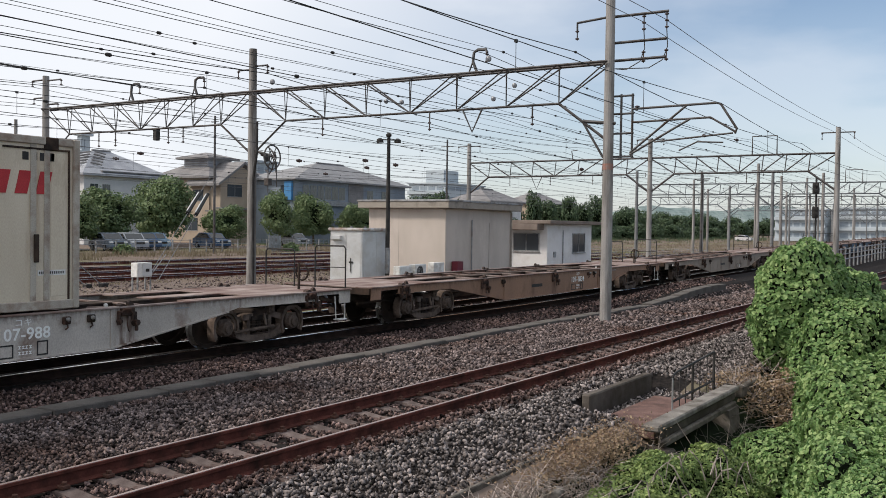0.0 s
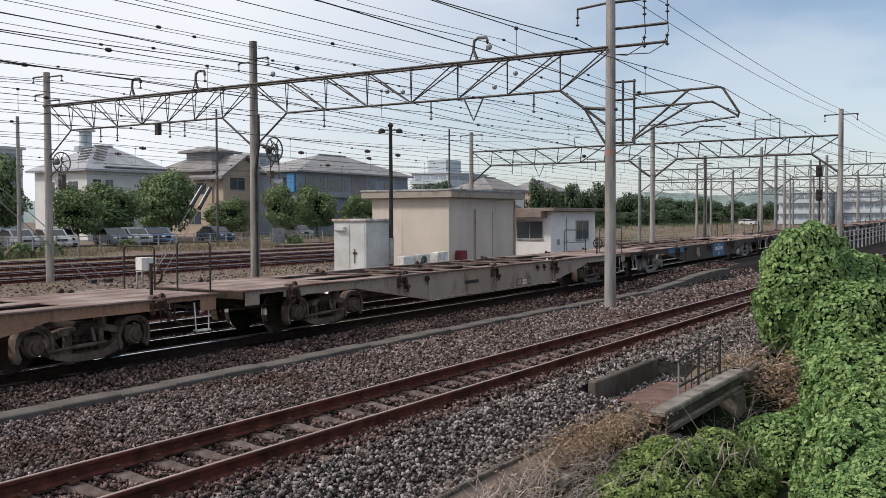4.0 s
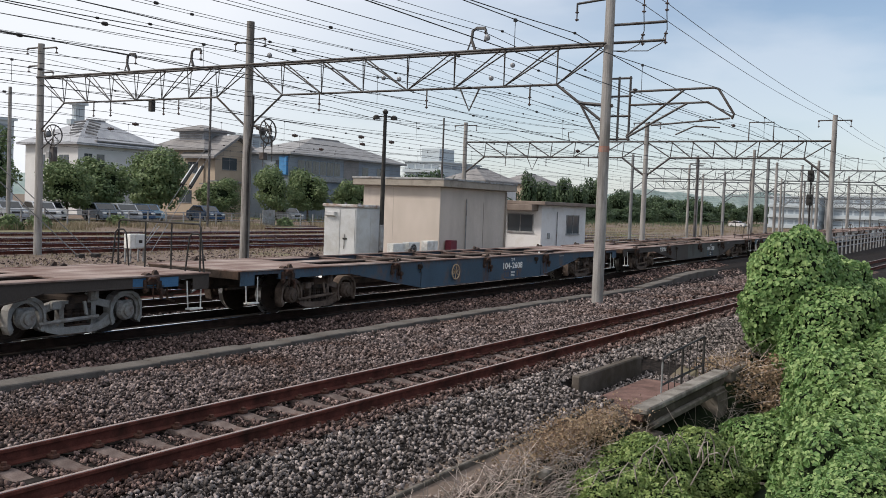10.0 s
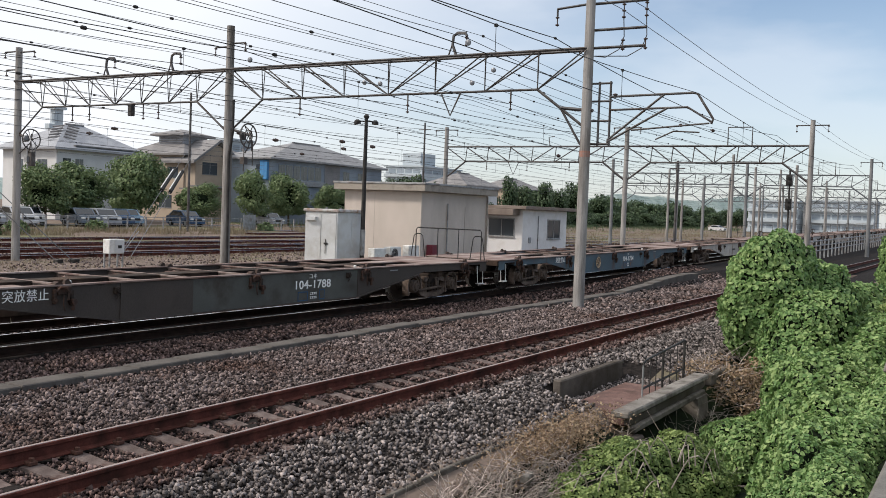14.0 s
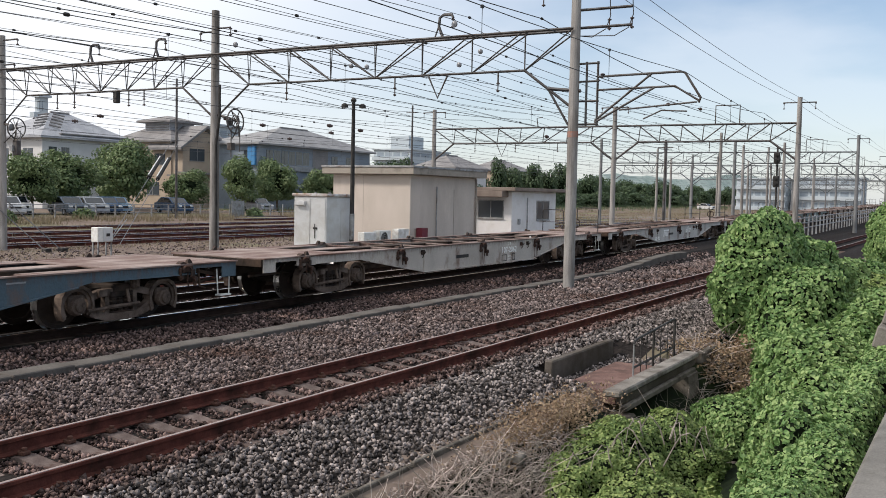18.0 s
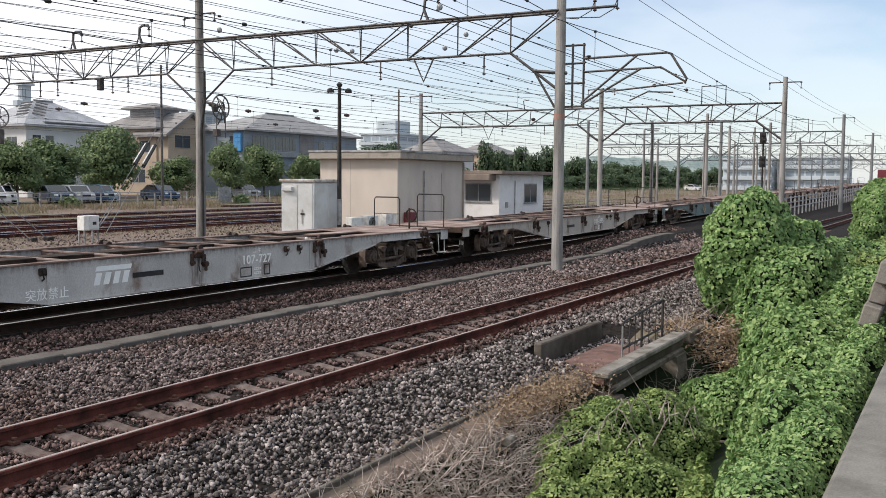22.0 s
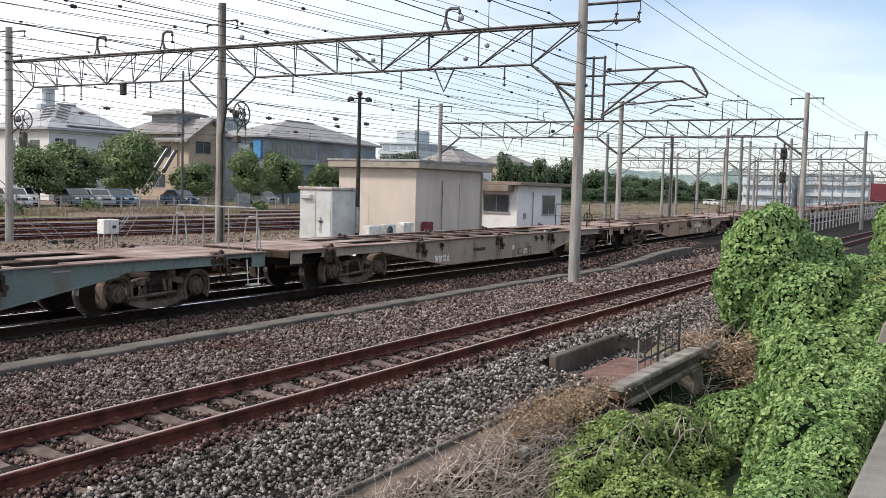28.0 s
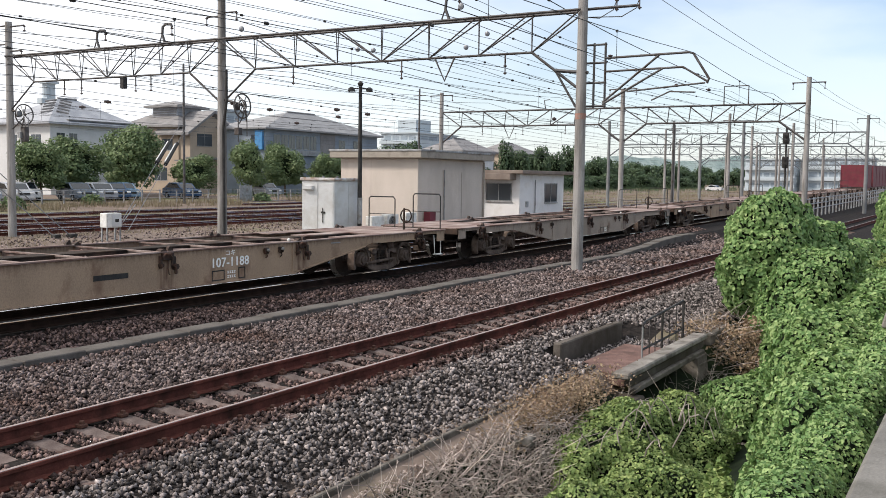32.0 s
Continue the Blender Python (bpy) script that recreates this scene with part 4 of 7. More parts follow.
def wagon(k, paint, number, series, bogies, label, extra=""):
    """A container flat wagon; the train's k-th, its ends shared with its neighbours' couplings."""
    w = thing("flat_wagon", label, "railway wagon", "wagons of the freight train")
    P = M[paint]
    for s in (-1, 1):
        part("side_sill", shared("side_sill", side_sill, P), P, w, m=pose(0, s * 1.24, 0, 0, 0, 0 if s < 0 else 180))
        for e in (-1, 1):
            part("sill_end", shared("sill_end", sill_end, P), P, w, m=pose(e * 6.3, s * 1.24, 0, 0, 0, 0 if e > 0 else 180))
        part("deck_edge", shared("deck_edge", deck_edge, M["deck"]), M["deck"], w, m=pose(0, s * 1.22, 0, 0, 0, 0 if s < 0 else 180))
        part("end_platform", shared("end_platform", end_platform, M["deck"]), M["deck"], w, "rust-worn steel platform", pose(s * 9.75, 0, 0, 0, 0, 0 if s < 0 else 180))
        part("end_beam", shared("end_beam", end_beam, M["under"]), M["under"], w, m=pose(s * 9.75, 0, 0, 0, 0, 0 if s < 0 else 180))
        part("draft_frame", shared("draft_frame", draft_frame, M["under"]), M["under"], w, m=pose(s * 9.75, 0, 0, 0, 0, 0 if s > 0 else 180))
        if s > 0:
            part("angle_cock", shared("angle_cock", draft_fittings, M["galv"]), M["galv"], w, "pale angle cock", pose(9.75, 0, 0))
        part("coupler", shared("coupler", coupler, M["under"]), M["under"], w, m=pose(s * 9.85, 0, 0, 0, 0, 180 if s < 0 else 0))
        part("air_hose", shared("air_hose", air_hose, M["galv"]), M["galv"], w, "pale brake hose", m=pose(s * 9.78, 0, 0, 0, 0, 180 if s < 0 else 0))
        if s > 0 or series == 104:
            part("step", shared("step", step, M["white"]), M["white"], w, "white grab step", pose(s * 9.4, -1.22, 0))
        for x in (8.4, 3.7, -0.08) if s > 0 else (-8.4, -4.55):
            for yy in (-1, 1):
                part("container_lock", shared("container_lock", lock_bracket, M["lock"]), M["lock"], w, m=pose(x, yy * 1.235, 0, 0, 0, 0 if yy < 0 else 180))
        part("valve_box", shared("valve_box", valve_box, M["under"]), M["under"], w, m=pose(3.0 if s > 0 else -3.5, -1.24, 0.03))
        part("valve_cap", shared("valve_cap", valve_cap, M["white"]), M["white"], w, "white knob", pose(3.32 if s > 0 else -4.4, -1.22, 1.03))
        WHEELS.append((w, bogie(w, s * BOGIE_X, s < 0, M[bogies]), s))
    part("center_sill", shared("center_sill", center_sill, M["under"]), M["under"], w)
    for x in (-4.3, -2.75, -1.55, 0.0, 1.55, 2.75, 4.3):
        part("cross_beam", shared("cross_beam", cross_beam, M["deck"]), M["deck"], w, m=pose(x, 0, 0))
    for x, a in ((-3.5, 1), (3.5, -1), (-0.8, 1), (0.8, -1)):
        part("diagonal_brace", shared("diagonal_brace", diagonal_brace, M["deck"]), M["deck"], w, m=pose(x, 0, 0, 0, 0, 0) if a > 0 else pose(x, 0, 0, 0, 0, 90))
    part("brake_pipe", shared("brake_pipe", brake_pipe, M["under"]), M["under"], w, m=pose(0, -0.75, 0.60))
    part("brake_cylinder", shared("brake_cylinder", brake_cylinder, M["under"]), M["under"], w, m=pose(-3.2, -0.7, 0.62))
    part("air_tank", shared("air_tank", air_tank, M["under"]), M["under"], w, m=pose(3.4, 0.55, 0.62))
    steel = M["galv"] if k == 10 else M["dark"]
    if series == 107:
        part("end_railing", shared("end_railing_loop", end_rail_loop, steel), steel, w, "tubular hand railing", pose(9.72, -1.12, 0))
        part("end_railing", shared("end_railing_loop", end_rail_loop, steel), steel, w, "tubular hand railing", pose(9.65, 0.27, -0.1))
        part("brake_post", shared("brake_post", hand_wheel_post, M["under"]), M["under"], w, "hand brake post with wheel", pose(8.9, -0.5, 0))
        part("valve_box", shared("valve_box", valve_box, M["lock"]), M["lock"], w, m=pose(2.55, -1.24, 0.03))
        for x in (2.52, 2.97):
            part("valve_cap", shared("valve_cap", valve_cap, M["bogie_grey"]), M["bogie_grey"], w, m=pose(x, -1.36, 0.87))
        if k == 11:
            part("data_plate", shared("data_plate", data_plate, M["white"]), M["white"], w, "small white data plate", pose(1.95 - SLACK[min(k, len(SLACK) - 1)] - 0.86, -1.2535, 0.60))
        part("side_slot", shared("side_slot", slot, M["dark"]), M["dark"], w, m=pose(-1.3, -1.253, 0.64))
    else:
        if k in (3, 5, 10):
            part("end_railing", shared("end_railing_low", end_rail_low, steel), steel, w, "tubular hand railing", pose(9.65, 0, 0))
            for yy in (-1.0, 1.0):
                part("end_loop", shared("end_loop", end_loop, steel), steel, w, m=pose(9.62, yy, 0))
            for yy in (-0.35, 0.35):
                part("railing_post", shared("railing_post", railing_post, steel), steel, w, m=pose(9.65, yy, 0))
        if k != 5:
            part("brake_wheel", shared("brake_wheel", side_brake_wheel, M["yellow"]), M["yellow"], w, "faded tan side brake wheel", pose(-1.82, -1.24, 0))
    NX = (1.95 if k in (0, 11) else 1.62 if k in (7, 8) else 1.80 if series == 107 else 1.65 if k == 5 else 1.45) - SLACK[min(k, len(SLACK) - 1)]
    dark, pale = M["dark"] if series == 107 else M["dark_blue"], M["letter"]
    part("load_box", shared("load_box", lambda: outline_box(0.17, 0.10), dark), dark, w, m=pose(NX - 0.33, -1.2545, 0.46))
    part("load_box", shared("load_box_tall", lambda: outline_box(0.095, 0.11), dark), dark, w, m=pose(NX + 0.32, -1.2545, 0.47))
    for z in (0.42, 0.505):
        part("print_bar", shared("print_bar", fine_print, pale), pale, w, m=pose(NX + 0.03, -1.2545, z))
    part("maker_marks", shared("maker_marks", maker_bars, M["galv"]), M["galv"], w, m=pose(4.9, -1.254, 0.89))
    part("end_plate", shared("end_plate", end_sign, P), P, w, m=pose(-8.3, -1.256, 0.87))
    if number:
        text_on(w, number, NX, 0.62, 0.245, pale, 1.06 if series == 107 else 1.28)
        text_on(w, "コキ", NX, 0.83, 0.12, pale, 1.2)
    if "motif" in extra:
        part("pale_mark", shared("pale_mark", side_motif, pale), pale, w, m=pose(-2.1, -1.254, 0.68))
    if "warning" in extra:
        text_on(w, "突放禁止", -3.4 if series == 107 else -5.2, 0.42 if series == 107 else 0.78, 0.20, pale)
    if "patched" in extra:
        for x0, x1, z0, z1 in ((0.66, 2.41, 0.35, 0.93), (-5.6, -3.5, 0.76, 0.95), (8.0, 9.0, 0.78, 0.95)):
            part("blue_patch", Geo().box(x0, -1.2535, z0, x1, -1.2525, z1), M["bright_blue"], w, "freshly painted bright blue panel")
    if "numpatch" in extra:
        part("number_patch", Geo().box(-1.75, -1.2535, 0.34, 3.4, -1.2525, 0.955), M["olive"], w, "dull olive-grey repainted panel")
    WAGONS.append((w, k))
    return w


def container(parent, x0, length, paint, label):
    """A ribbed freight container with corner posts, locked down on its wagon, with which it travels."""
    c = part("container", Geo().box(0.04, -1.20, 0.12, length - 0.04, 1.20, 2.56, 0.01), M[paint], parent, label, pose(x0, 0, 1.03))
    trim = M["cream_grey"] if paint == "cream" else M[paint]
    for x in (0.0, length - 0.12):
        for y in (-1.235, 1.135):
            part("corner_post", Geo().box(x, y, 0, x + 0.12, y + 0.10, 2.6, 0.015), trim, c, m=pose(0, 0, 0))
    for z0, z1 in ((0, 0.14), (2.48, 2.6)):
        for y in (-1.235, 1.175):
            part("side_rail", Geo().box(0.12, y, z0, length - 0.12, y + 0.06, z1, 0.012), trim, c)
    return c


def build_train():
    pal = "pale grey steel flat wagon, rust round the locks, running empty"
    tan = "tan-brown steel flat wagon, rusty deck, running empty"
    specs = [
        ("pale", "107-988", 107, "bogie_brown", "pale grey flat wagon carrying a cream container", ""),
        ("rustbrown", "107-1834", 107, "bogie_brown", "rust-brown steel flat wagon, running empty", ""),
        ("greybrown", "", 107, "bogie_brown", "grey-brown steel flat wagon, rusty deck, running empty", ""),
        ("sooty", "104-2690", 104, "bogie_grey", "sooty dark flat wagon with bright blue repainted panels", "patched"),
        ("blue", "104-2608", 104, "bogie_brown", "dark blue steel flat wagon, running empty", ""),
        ("sooty", "104-1788", 104, "bogie_brown", "sooty brown-grey flat wagon with a dull number panel", "numpatch warning"),
        ("bluegrey", "104-1754", 104, "bogie_brown", "faded blue-grey steel flat wagon, running empty", "warning"),
        ("pale", "107-2062", 107, "bogie_brown", pal, ""),
        ("silver", "107-727", 107, "bogie_brown", pal, "motif warning"),
        ("pale2", "107-1695", 107, "bogie_brown", pal, ""),
        ("teal", "104-449", 104, "bogie_brown", "faded teal steel flat wagon, running empty", ""),
        ("greybrown", "", 107, "bogie_brown", tan, "warning"),
        ("tan", "107-1188", 107, "bogie_brown", tan, ""),
        ("greybrown", "", 107, "bogie_brown", tan, ""),
        ("tan", "", 107, "bogie_brown", tan, ""),
        ("rustbrown", "", 104, "bogie_brown", tan, ""),
        ("greybrown", "", 107, "bogie_brown", tan, ""),
        ("rustbrown", "", 107, "bogie_brown", "rust-brown flat wagon carrying maroon containers", ""),
        ("greybrown", "", 107, "bogie_brown", "grey-brown flat wagon carrying maroon containers", ""),
    ]
    for k, (paint, number, series, bog, label, extra) in enumerate(specs):
        w = wagon(k, paint, number, series, bog, label, extra)
        if k >= 17:
            for x in ((1.9, 5.65) if k == 17 else (-9.4, -5.6, -1.85, 1.9, 5.65)):
                container(w, x, 3.7, "maroon", "maroon steel freight container")
        if k == 0:
            c = container(w, -6.58, 9.4, "cream", "cream freight container with red lettering and emblem")
            dress_container(c)


def dress_container(c):
    """Door seams, latch, emblem and print of the cream container; x runs from its far end."""
    L = 9.4
    part("side_door", Geo().box(L - 0.50, -1.206, 0.20, L - 0.22, -1.199, 2.36, 0.003), M["cream"], c)
    for x in (L - 0.85, L - 0.62):
        part("door_post", Geo().box(x, -1.215, 0.14, x + 0.10, -1.198, 2.48, 0.005), M["cream_grey"], c)
    part("door_edge", Geo().box(L - 0.20, -1.218, 0.14, L - 0.17, -1.198, 2.42, 0.004), M["under"], c)
    part("door_edge", Geo().box(L - 1.3, -1.218, 2.40, L - 0.17, -1.198, 2.43, 0.004), M["under"], c)
    part("latch", Geo().box(L - 0.80, -1.25, 0.72, L - 0.72, -1.21, 1.14, 0.01), M["under"], c, "dark rusted door latch")
    part("roof_catch", Geo().box(L - 0.62, -1.24, 2.40, L - 0.38, -1.15, 2.60, 0.015), M["under"], c, "rusted roof catch")
    part("label_strip", Geo().box(L - 0.72, -1.207, 0.52, L - 0.24, -1.199, 0.60), M["white"], c, "white printed label strip")
    for i in range(12):
        part("label_print", Geo().box(L - 0.70 + i * 0.037, -1.209, 0.54, L - 0.68 + i * 0.037, -1.206, 0.58), M["dark"], c)
    for i in range(4):
        part("caution_bar", Geo().box(L - 0.98 + i * 0.145, -1.206, 2.24, L - 0.88 + i * 0.145, -1.199, 2.36), M["dark"], c)
    part("emblem", Geo().lathe([(0.52, -0.008), (0.52, 0.0)], (0, 0, 0), "y", 32), M["red"], c, "round red emblem", pose(L - 2.05, -1.2, 1.25))
    for i in range(9):
        x = L - 3.52 + i * 0.345
        part("emblem_bar", Geo().prism([(x, 1.74), (x + 0.20, 1.74), (x + 0.28, 2.08), (x + 0.08, 2.08)], -1.211, -1.199), M["red"], c)


build_train()


# ---- overhead line structures ----
def taper_pole(x, y, z0, z1, r0, r1, mat, parent, n=14):
    return part("pole", Geo().tube([(x, y, z0), (x, y, (z0 + z1) / 2), (x, y, z1)], [r0, (r0 + r1) / 2, r1], n), mat, parent, smooth=False)


def bar(parent, name, p, q, r=0.03, mat="truss", n=4):
    # Steel beyond x = 80 takes the copy with haze in its colour.
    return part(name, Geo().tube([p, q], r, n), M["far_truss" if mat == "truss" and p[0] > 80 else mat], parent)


def lattice_span(g, x, ya, yb, top, bottom, panels, knee=1.55, planes=(-0.2, 0.2), r=0.024):
    """A lattice beam of triangular section between two poles: two top chords, one bottom chord, knee braces down to the poles."""
    s = 1 if yb > ya else -1
    a, b = ya + s * knee, yb - s * knee
    bar(g, "bottom_chord", (x, a, bottom), (x, b, bottom), r * 1.5)
    nodes = [a + (b - a) * i / panels for i in range(panels + 1)]
    for dx in planes:
        bar(g, "top_chord", (x + dx, ya, top), (x + dx, yb, top), r * 1.6)
        for i, y in enumerate(nodes):
            bar(g, "lattice_post", (x, y, bottom), (x + dx, y + 0.1 * s * (1 if dx > 0 else -1), top), r * 0.85)
            if i < panels:
                low, high = (nodes[i + 1], y) if i < panels / 2 else (y, nodes[i + 1])
                bar(g, "lattice_brace", (x, low, bottom), (x + dx, high, top), r)
        bar(g, "lattice_brace", (x, a, bottom), (x + dx, ya, top), r)
        bar(g, "lattice_brace", (x, b, bottom), (x + dx, yb, top), r)
    if len(planes) > 1:
        for y in nodes:
            bar(g, "cross_tie", (x + planes[0], y, top), (x + planes[-1], y, top), r * 0.8)
    for y, yk in ((ya, a), (yb, b)):
        bar(g, "knee_brace", (x, yk, bottom), (x, y, bottom - 1.15), r * 1.7)


def insulator_string(parent, p, length, n=3, r=0.06, mat="insulator"):
    g = Geo()
    prof = [(0.015, 0.0)]
    for i in range(n):
        o = length * (0.15 + 0.7 * i / max(n - 1, 1))
        prof += [(0.018, -o + 0.03), (r, -o + 0.012), (r, -o - 0.012), (0.018, -o - 0.03)]
    prof.append((0.015, -length))
    g.lathe(prof, p, "z", 8)
    return part("insulator", g, M[mat], parent)


def hook_arm(parent, x, y, z):
    """A bent pipe standing on the beam with an insulator hung from its crook."""
    part("hook_arm", Geo().tube([(x, y, z), (x, y + 0.15, z + 0.35), (x, y + 0.12, z + 0.62), (x, y - 0.02, z + 0.70), (x, y - 0.3, z + 0.68), (x, y - 0.34, z + 0.58)], 0.05, 6), M["truss"], parent)
    part("hook_stay", Geo().tube([(x, y + 0.3, z), (x, y + 0.15, z + 0.38)], 0.025, 5), M["truss"], parent)
    insulator_string(parent, (x, y - 0.34, z + 0.58), 0.3, 2, 0.06)


def drop_hanger(parent, x, y, z):
    part("drop_hanger", Geo().tube([(x, y, z), (x, y, z - 0.35)], 0.025, 5), M["truss"], parent)
    insulator_string(parent, (x, y, z - 0.3), 0.3, 2, 0.055)


def cantilever(parent, x, y, z, s=-1):
    """Hinged cantilever over a track: two pipes with turned-down ends, stays and a steady arm."""
    for dy in (0.33, 0.66):
        bar(parent, "upright", (x, y + s * dy, z - 1.25), (x, y + s * dy, z + 0.55), 0.035)
    for dz in (-1.2, -0.55, 0.0, 0.5):
        bar(parent, "rung", (x, y, z + dz), (x, y + s * 0.7, z + dz), 0.03)
    part("cantilever_pipe", Geo().tube([(x, y + s * 0.66, z + 0.12), (x, y + s * 3.0, z + 0.16), (x, y + s * 3.12, z + 0.12), (x, y + s * 3.55, z - 0.55), (x, y + s * 3.5, z - 0.68)], 0.035, 6), M["truss"], parent)
    part("cantilever_pipe", Geo().tube([(x, y + s * 0.66, z - 0.25), (x, y + s * 2.85, z - 0.22), (x, y + s * 3.5, z - 0.62)], 0.032, 6), M["truss"], parent)
    part("stay_pipe", Geo().tube([(x, y + s * 0.6, z - 1.1), (x, y + s * 2.2, z + 0.14)], 0.032, 6), M["truss"], parent)
    part("stay_pipe", Geo().tube([(x, y + s * 0.6, z - 1.15), (x, y + s * 2.3, z - 0.23)], 0.032, 6), M["truss"], parent)
    part("steady_arm", Geo().tube([(x, y + s * 3.45, z - 0.66), (x, y + s * 1.3, z - 0.82)], 0.026, 6), M["truss"], parent)
    part("steady_arm", Geo().tube([(x, y + s * 3.2, z - 0.9), (x, y + s * 2.5, z - 0.86), (x, y + s * 2.0, z - 1.08)], 0.022, 6), M["truss"], parent)
    insulator_string(parent, (x, y + s * 0.8, z + 0.2), 0.12, 1, 0.07)


def gantry(x, poles, top, bottom, label, detail=True):
    g = thing("catenary_gantry", label, "gantry", "catenary gantries across the yard")
    for y, z1, r in poles:
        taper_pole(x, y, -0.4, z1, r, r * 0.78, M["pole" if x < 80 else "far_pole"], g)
    for (ya, _, _), (yb, _, _) in zip(poles, poles[1:]):
        lattice_span(g, x, ya, yb, top, bottom, 6, planes=(-0.2, 0.2) if detail else (0.0,), r=0.024 if detail else 0.036)
    return g


def dress_first_gantry(g):
    x, ya = 25.4, 10.2
    for z, y1 in ((8.36, 8.55), (7.62, 8.6), (7.12, 8.62)):
        bar(g, "crossarm", (x, ya, z), (x, y1, z), 0.04)
    bar(g, "crossarm", (x, ya, 8.38), (x, 11.25, 8.30), 0.035)
    bar(g, "crossarm_drop", (x, 11.25, 8.32), (x, 11.25, 8.05), 0.03)
    insulator_string(g, (x, 11.25, 8.1), 0.3, 2)
    for y in (8.6, 9.25):
        insulator_string(g, (x, y, 8.36), 0.5, 3)
        insulator_string(g, (x, y, 7.35), 0.35, 2)
        part("jumper", Geo().tube([(x, y, 7.9), (x, y - 0.03, 7.4), (x, y + 0.1, 7.05), (x, y + 0.5, 6.85), (x, ya - 0.1, 6.9)], 0.014, 5), M["wire"], g)
    cantilever(g, x, ya, 5.62)
    part("orange_band", Geo().tube([(25.3, ya, 4.05), (25.3, ya, 4.22)], 0.152, 14), M["red_band"], g, "faded reddish paint band")
    bar(g, "bracket", (25.3, 10.0, 5.35), (25.3, 11.0, 5.45), 0.05)
    bar(g, "bracket", (25.3, 11.0, 5.45), (25.3, 10.35, 4.4), 0.035)
    for y in (14.5, 26.45, 29.95):
        hook_arm(g, 25.3, y, 7.1)
    for y in (12.6, 16.2, 20.5, 27.2, 28.0, 31.0, 32.0):
        drop_hanger(g, 25.3, y, 6.0)
    for y in (13.0, 13.7, 17.0, 17.6):
        part("disc_insulator", Geo().lathe([(0.02, -0.05), (0.07, -0.03), (0.075, 0.0), (0.07, 0.03), (0.02, 0.05)], (24.9, y, 6.35 + 0.25 * math.sin(y * 5)), "x", 12), M["insulator_grey"], g)
    part("disc_insulator", Geo().lathe([(0.02, -0.05), (0.09, -0.03), (0.10, 0.0), (0.09, 0.03), (0.02, 0.05)], (25.1, 14.0, 7.45), "x", 12), M["insulator_grey"], g)
    part("disc_insulator", Geo().lathe([(0.02, -0.05), (0.09, -0.03), (0.10, 0.0), (0.09, 0.03), (0.02, 0.05)], (25.1, 22.6, 7.35), "x", 12), M["insulator_grey"], g)
    # V-shaped hanger under the beam
    part("v_hanger", Geo().tube([(25.3, 14.3, 6.0), (25.3, 14.65, 5.3), (25.3, 15.0, 6.0)], 0.03, 5), M["truss"], g)
    # the tensioning wheel and cable duct at the middle pole
    n = 18
    for r, t in ((0.42, 0.028), (0.2, 0.02)):
        part("tension_wheel", Geo().tube([(25.3 + r * math.cos(2 * math.pi * i / n), 22.75, 4.75 + r * math.sin(2 * math.pi * i / n)) for i in range(n + 1)], t, 5), M["truss"], g)
    for i in range(3):
        a = math.pi * i / 3
        part("wheel_spoke", Geo().tube([(25.3 - 0.42 * math.cos(a), 22.75, 4.75 - 0.42 * math.sin(a)), (25.3 + 0.42 * math.cos(a), 22.75, 4.75 + 0.42 * math.sin(a))], 0.018, 5), M["truss"], g)
    bar(g, "wheel_bracket", (25.3, 23.6, 5.0), (25.3, 22.6, 4.75), 0.05)
    part("cable_duct", Geo().tube([(25.15, 23.35, 6.0), (25.1, 23.3, 4.9), (25.1, 23.45, 4.0), (25.1, 23.42, 0.6), (25.1, 23.42, -0.3)], 0.05, 7), M["dark"], g, "black cable duct strapped to the pole")
    for y, z in ((23.0, 8.0), (24.4, 7.9)):
        bar(g, "crossarm", (25.3, 23.7, z), (25.3, y, z), 0.03)
        insulator_string(g, (25.3, y, z), 0.3, 2)
    for y, z in ((34.4, 8.3), (36.3, 8.35), (34.6, 7.3), (36.2, 7.6)):
        bar(g, "crossarm", (25.3, 35.4, z), (25.3, y, z), 0.035)
        insulator_string(g, (25.3, y, z), 0.25, 2)
    for i in range(3):
        a = math.pi * i / 3 + 0.3
        part("wheel_spoke", Geo().tube([(25.3 - 0.42 * math.cos(a), 34.5, 4.7 - 0.42 * math.sin(a)), (25.3 + 0.42 * math.cos(a), 34.5, 4.7 + 0.42 * math.sin(a))], 0.018, 5), M["truss"], g)
    bar(g, "wheel_bracket", (25.3, 35.3, 4.9), (25.3, 34.4, 4.7), 0.05)
    bar(g, "wheel_bracket", (25.3, 35.3, 4.1), (25.3, 34.5, 4.6), 0.03)
    part("wheel_weight", Geo().box(25.2, 34.35, 3.6, 25.4, 34.65, 4.2, 0.02), M["truss"], g)
    for y, mat in ((22.75, "truss"), (34.5, "galv")):
        part("pulley", Geo().lathe([(0.03, -0.05), (0.14, -0.04), (0.12, 0.0), (0.14, 0.04), (0.03, 0.05)], (25.15, y + 0.12, 4.72), "y", 12), M[mat], g)
        part("tension_link", Geo().tube([(25.2, y + 0.1, 5.1), (25.0, y - 0.25, 4.95), (24.9, y - 0.5, 4.6), (25.1, y - 0.35, 4.2)], 0.022, 5), M[mat], g)
        part("tension_link", Geo().tube([(25.3, y + 0.3, 4.3), (25.2, y + 0.05, 4.15), (25.1, y - 0.2, 4.35), (25.0, y - 0.4, 4.9)], 0.022, 5), M["truss"], g)
        part("weight_rod", Geo().tube([(25.2, y + 0.1, 4.5), (25.2, y + 0.1, 3.5)], 0.02, 5).box(25.1, y, 3.75, 25.3, y + 0.2, 4.0, 0.01), M[mat], g)
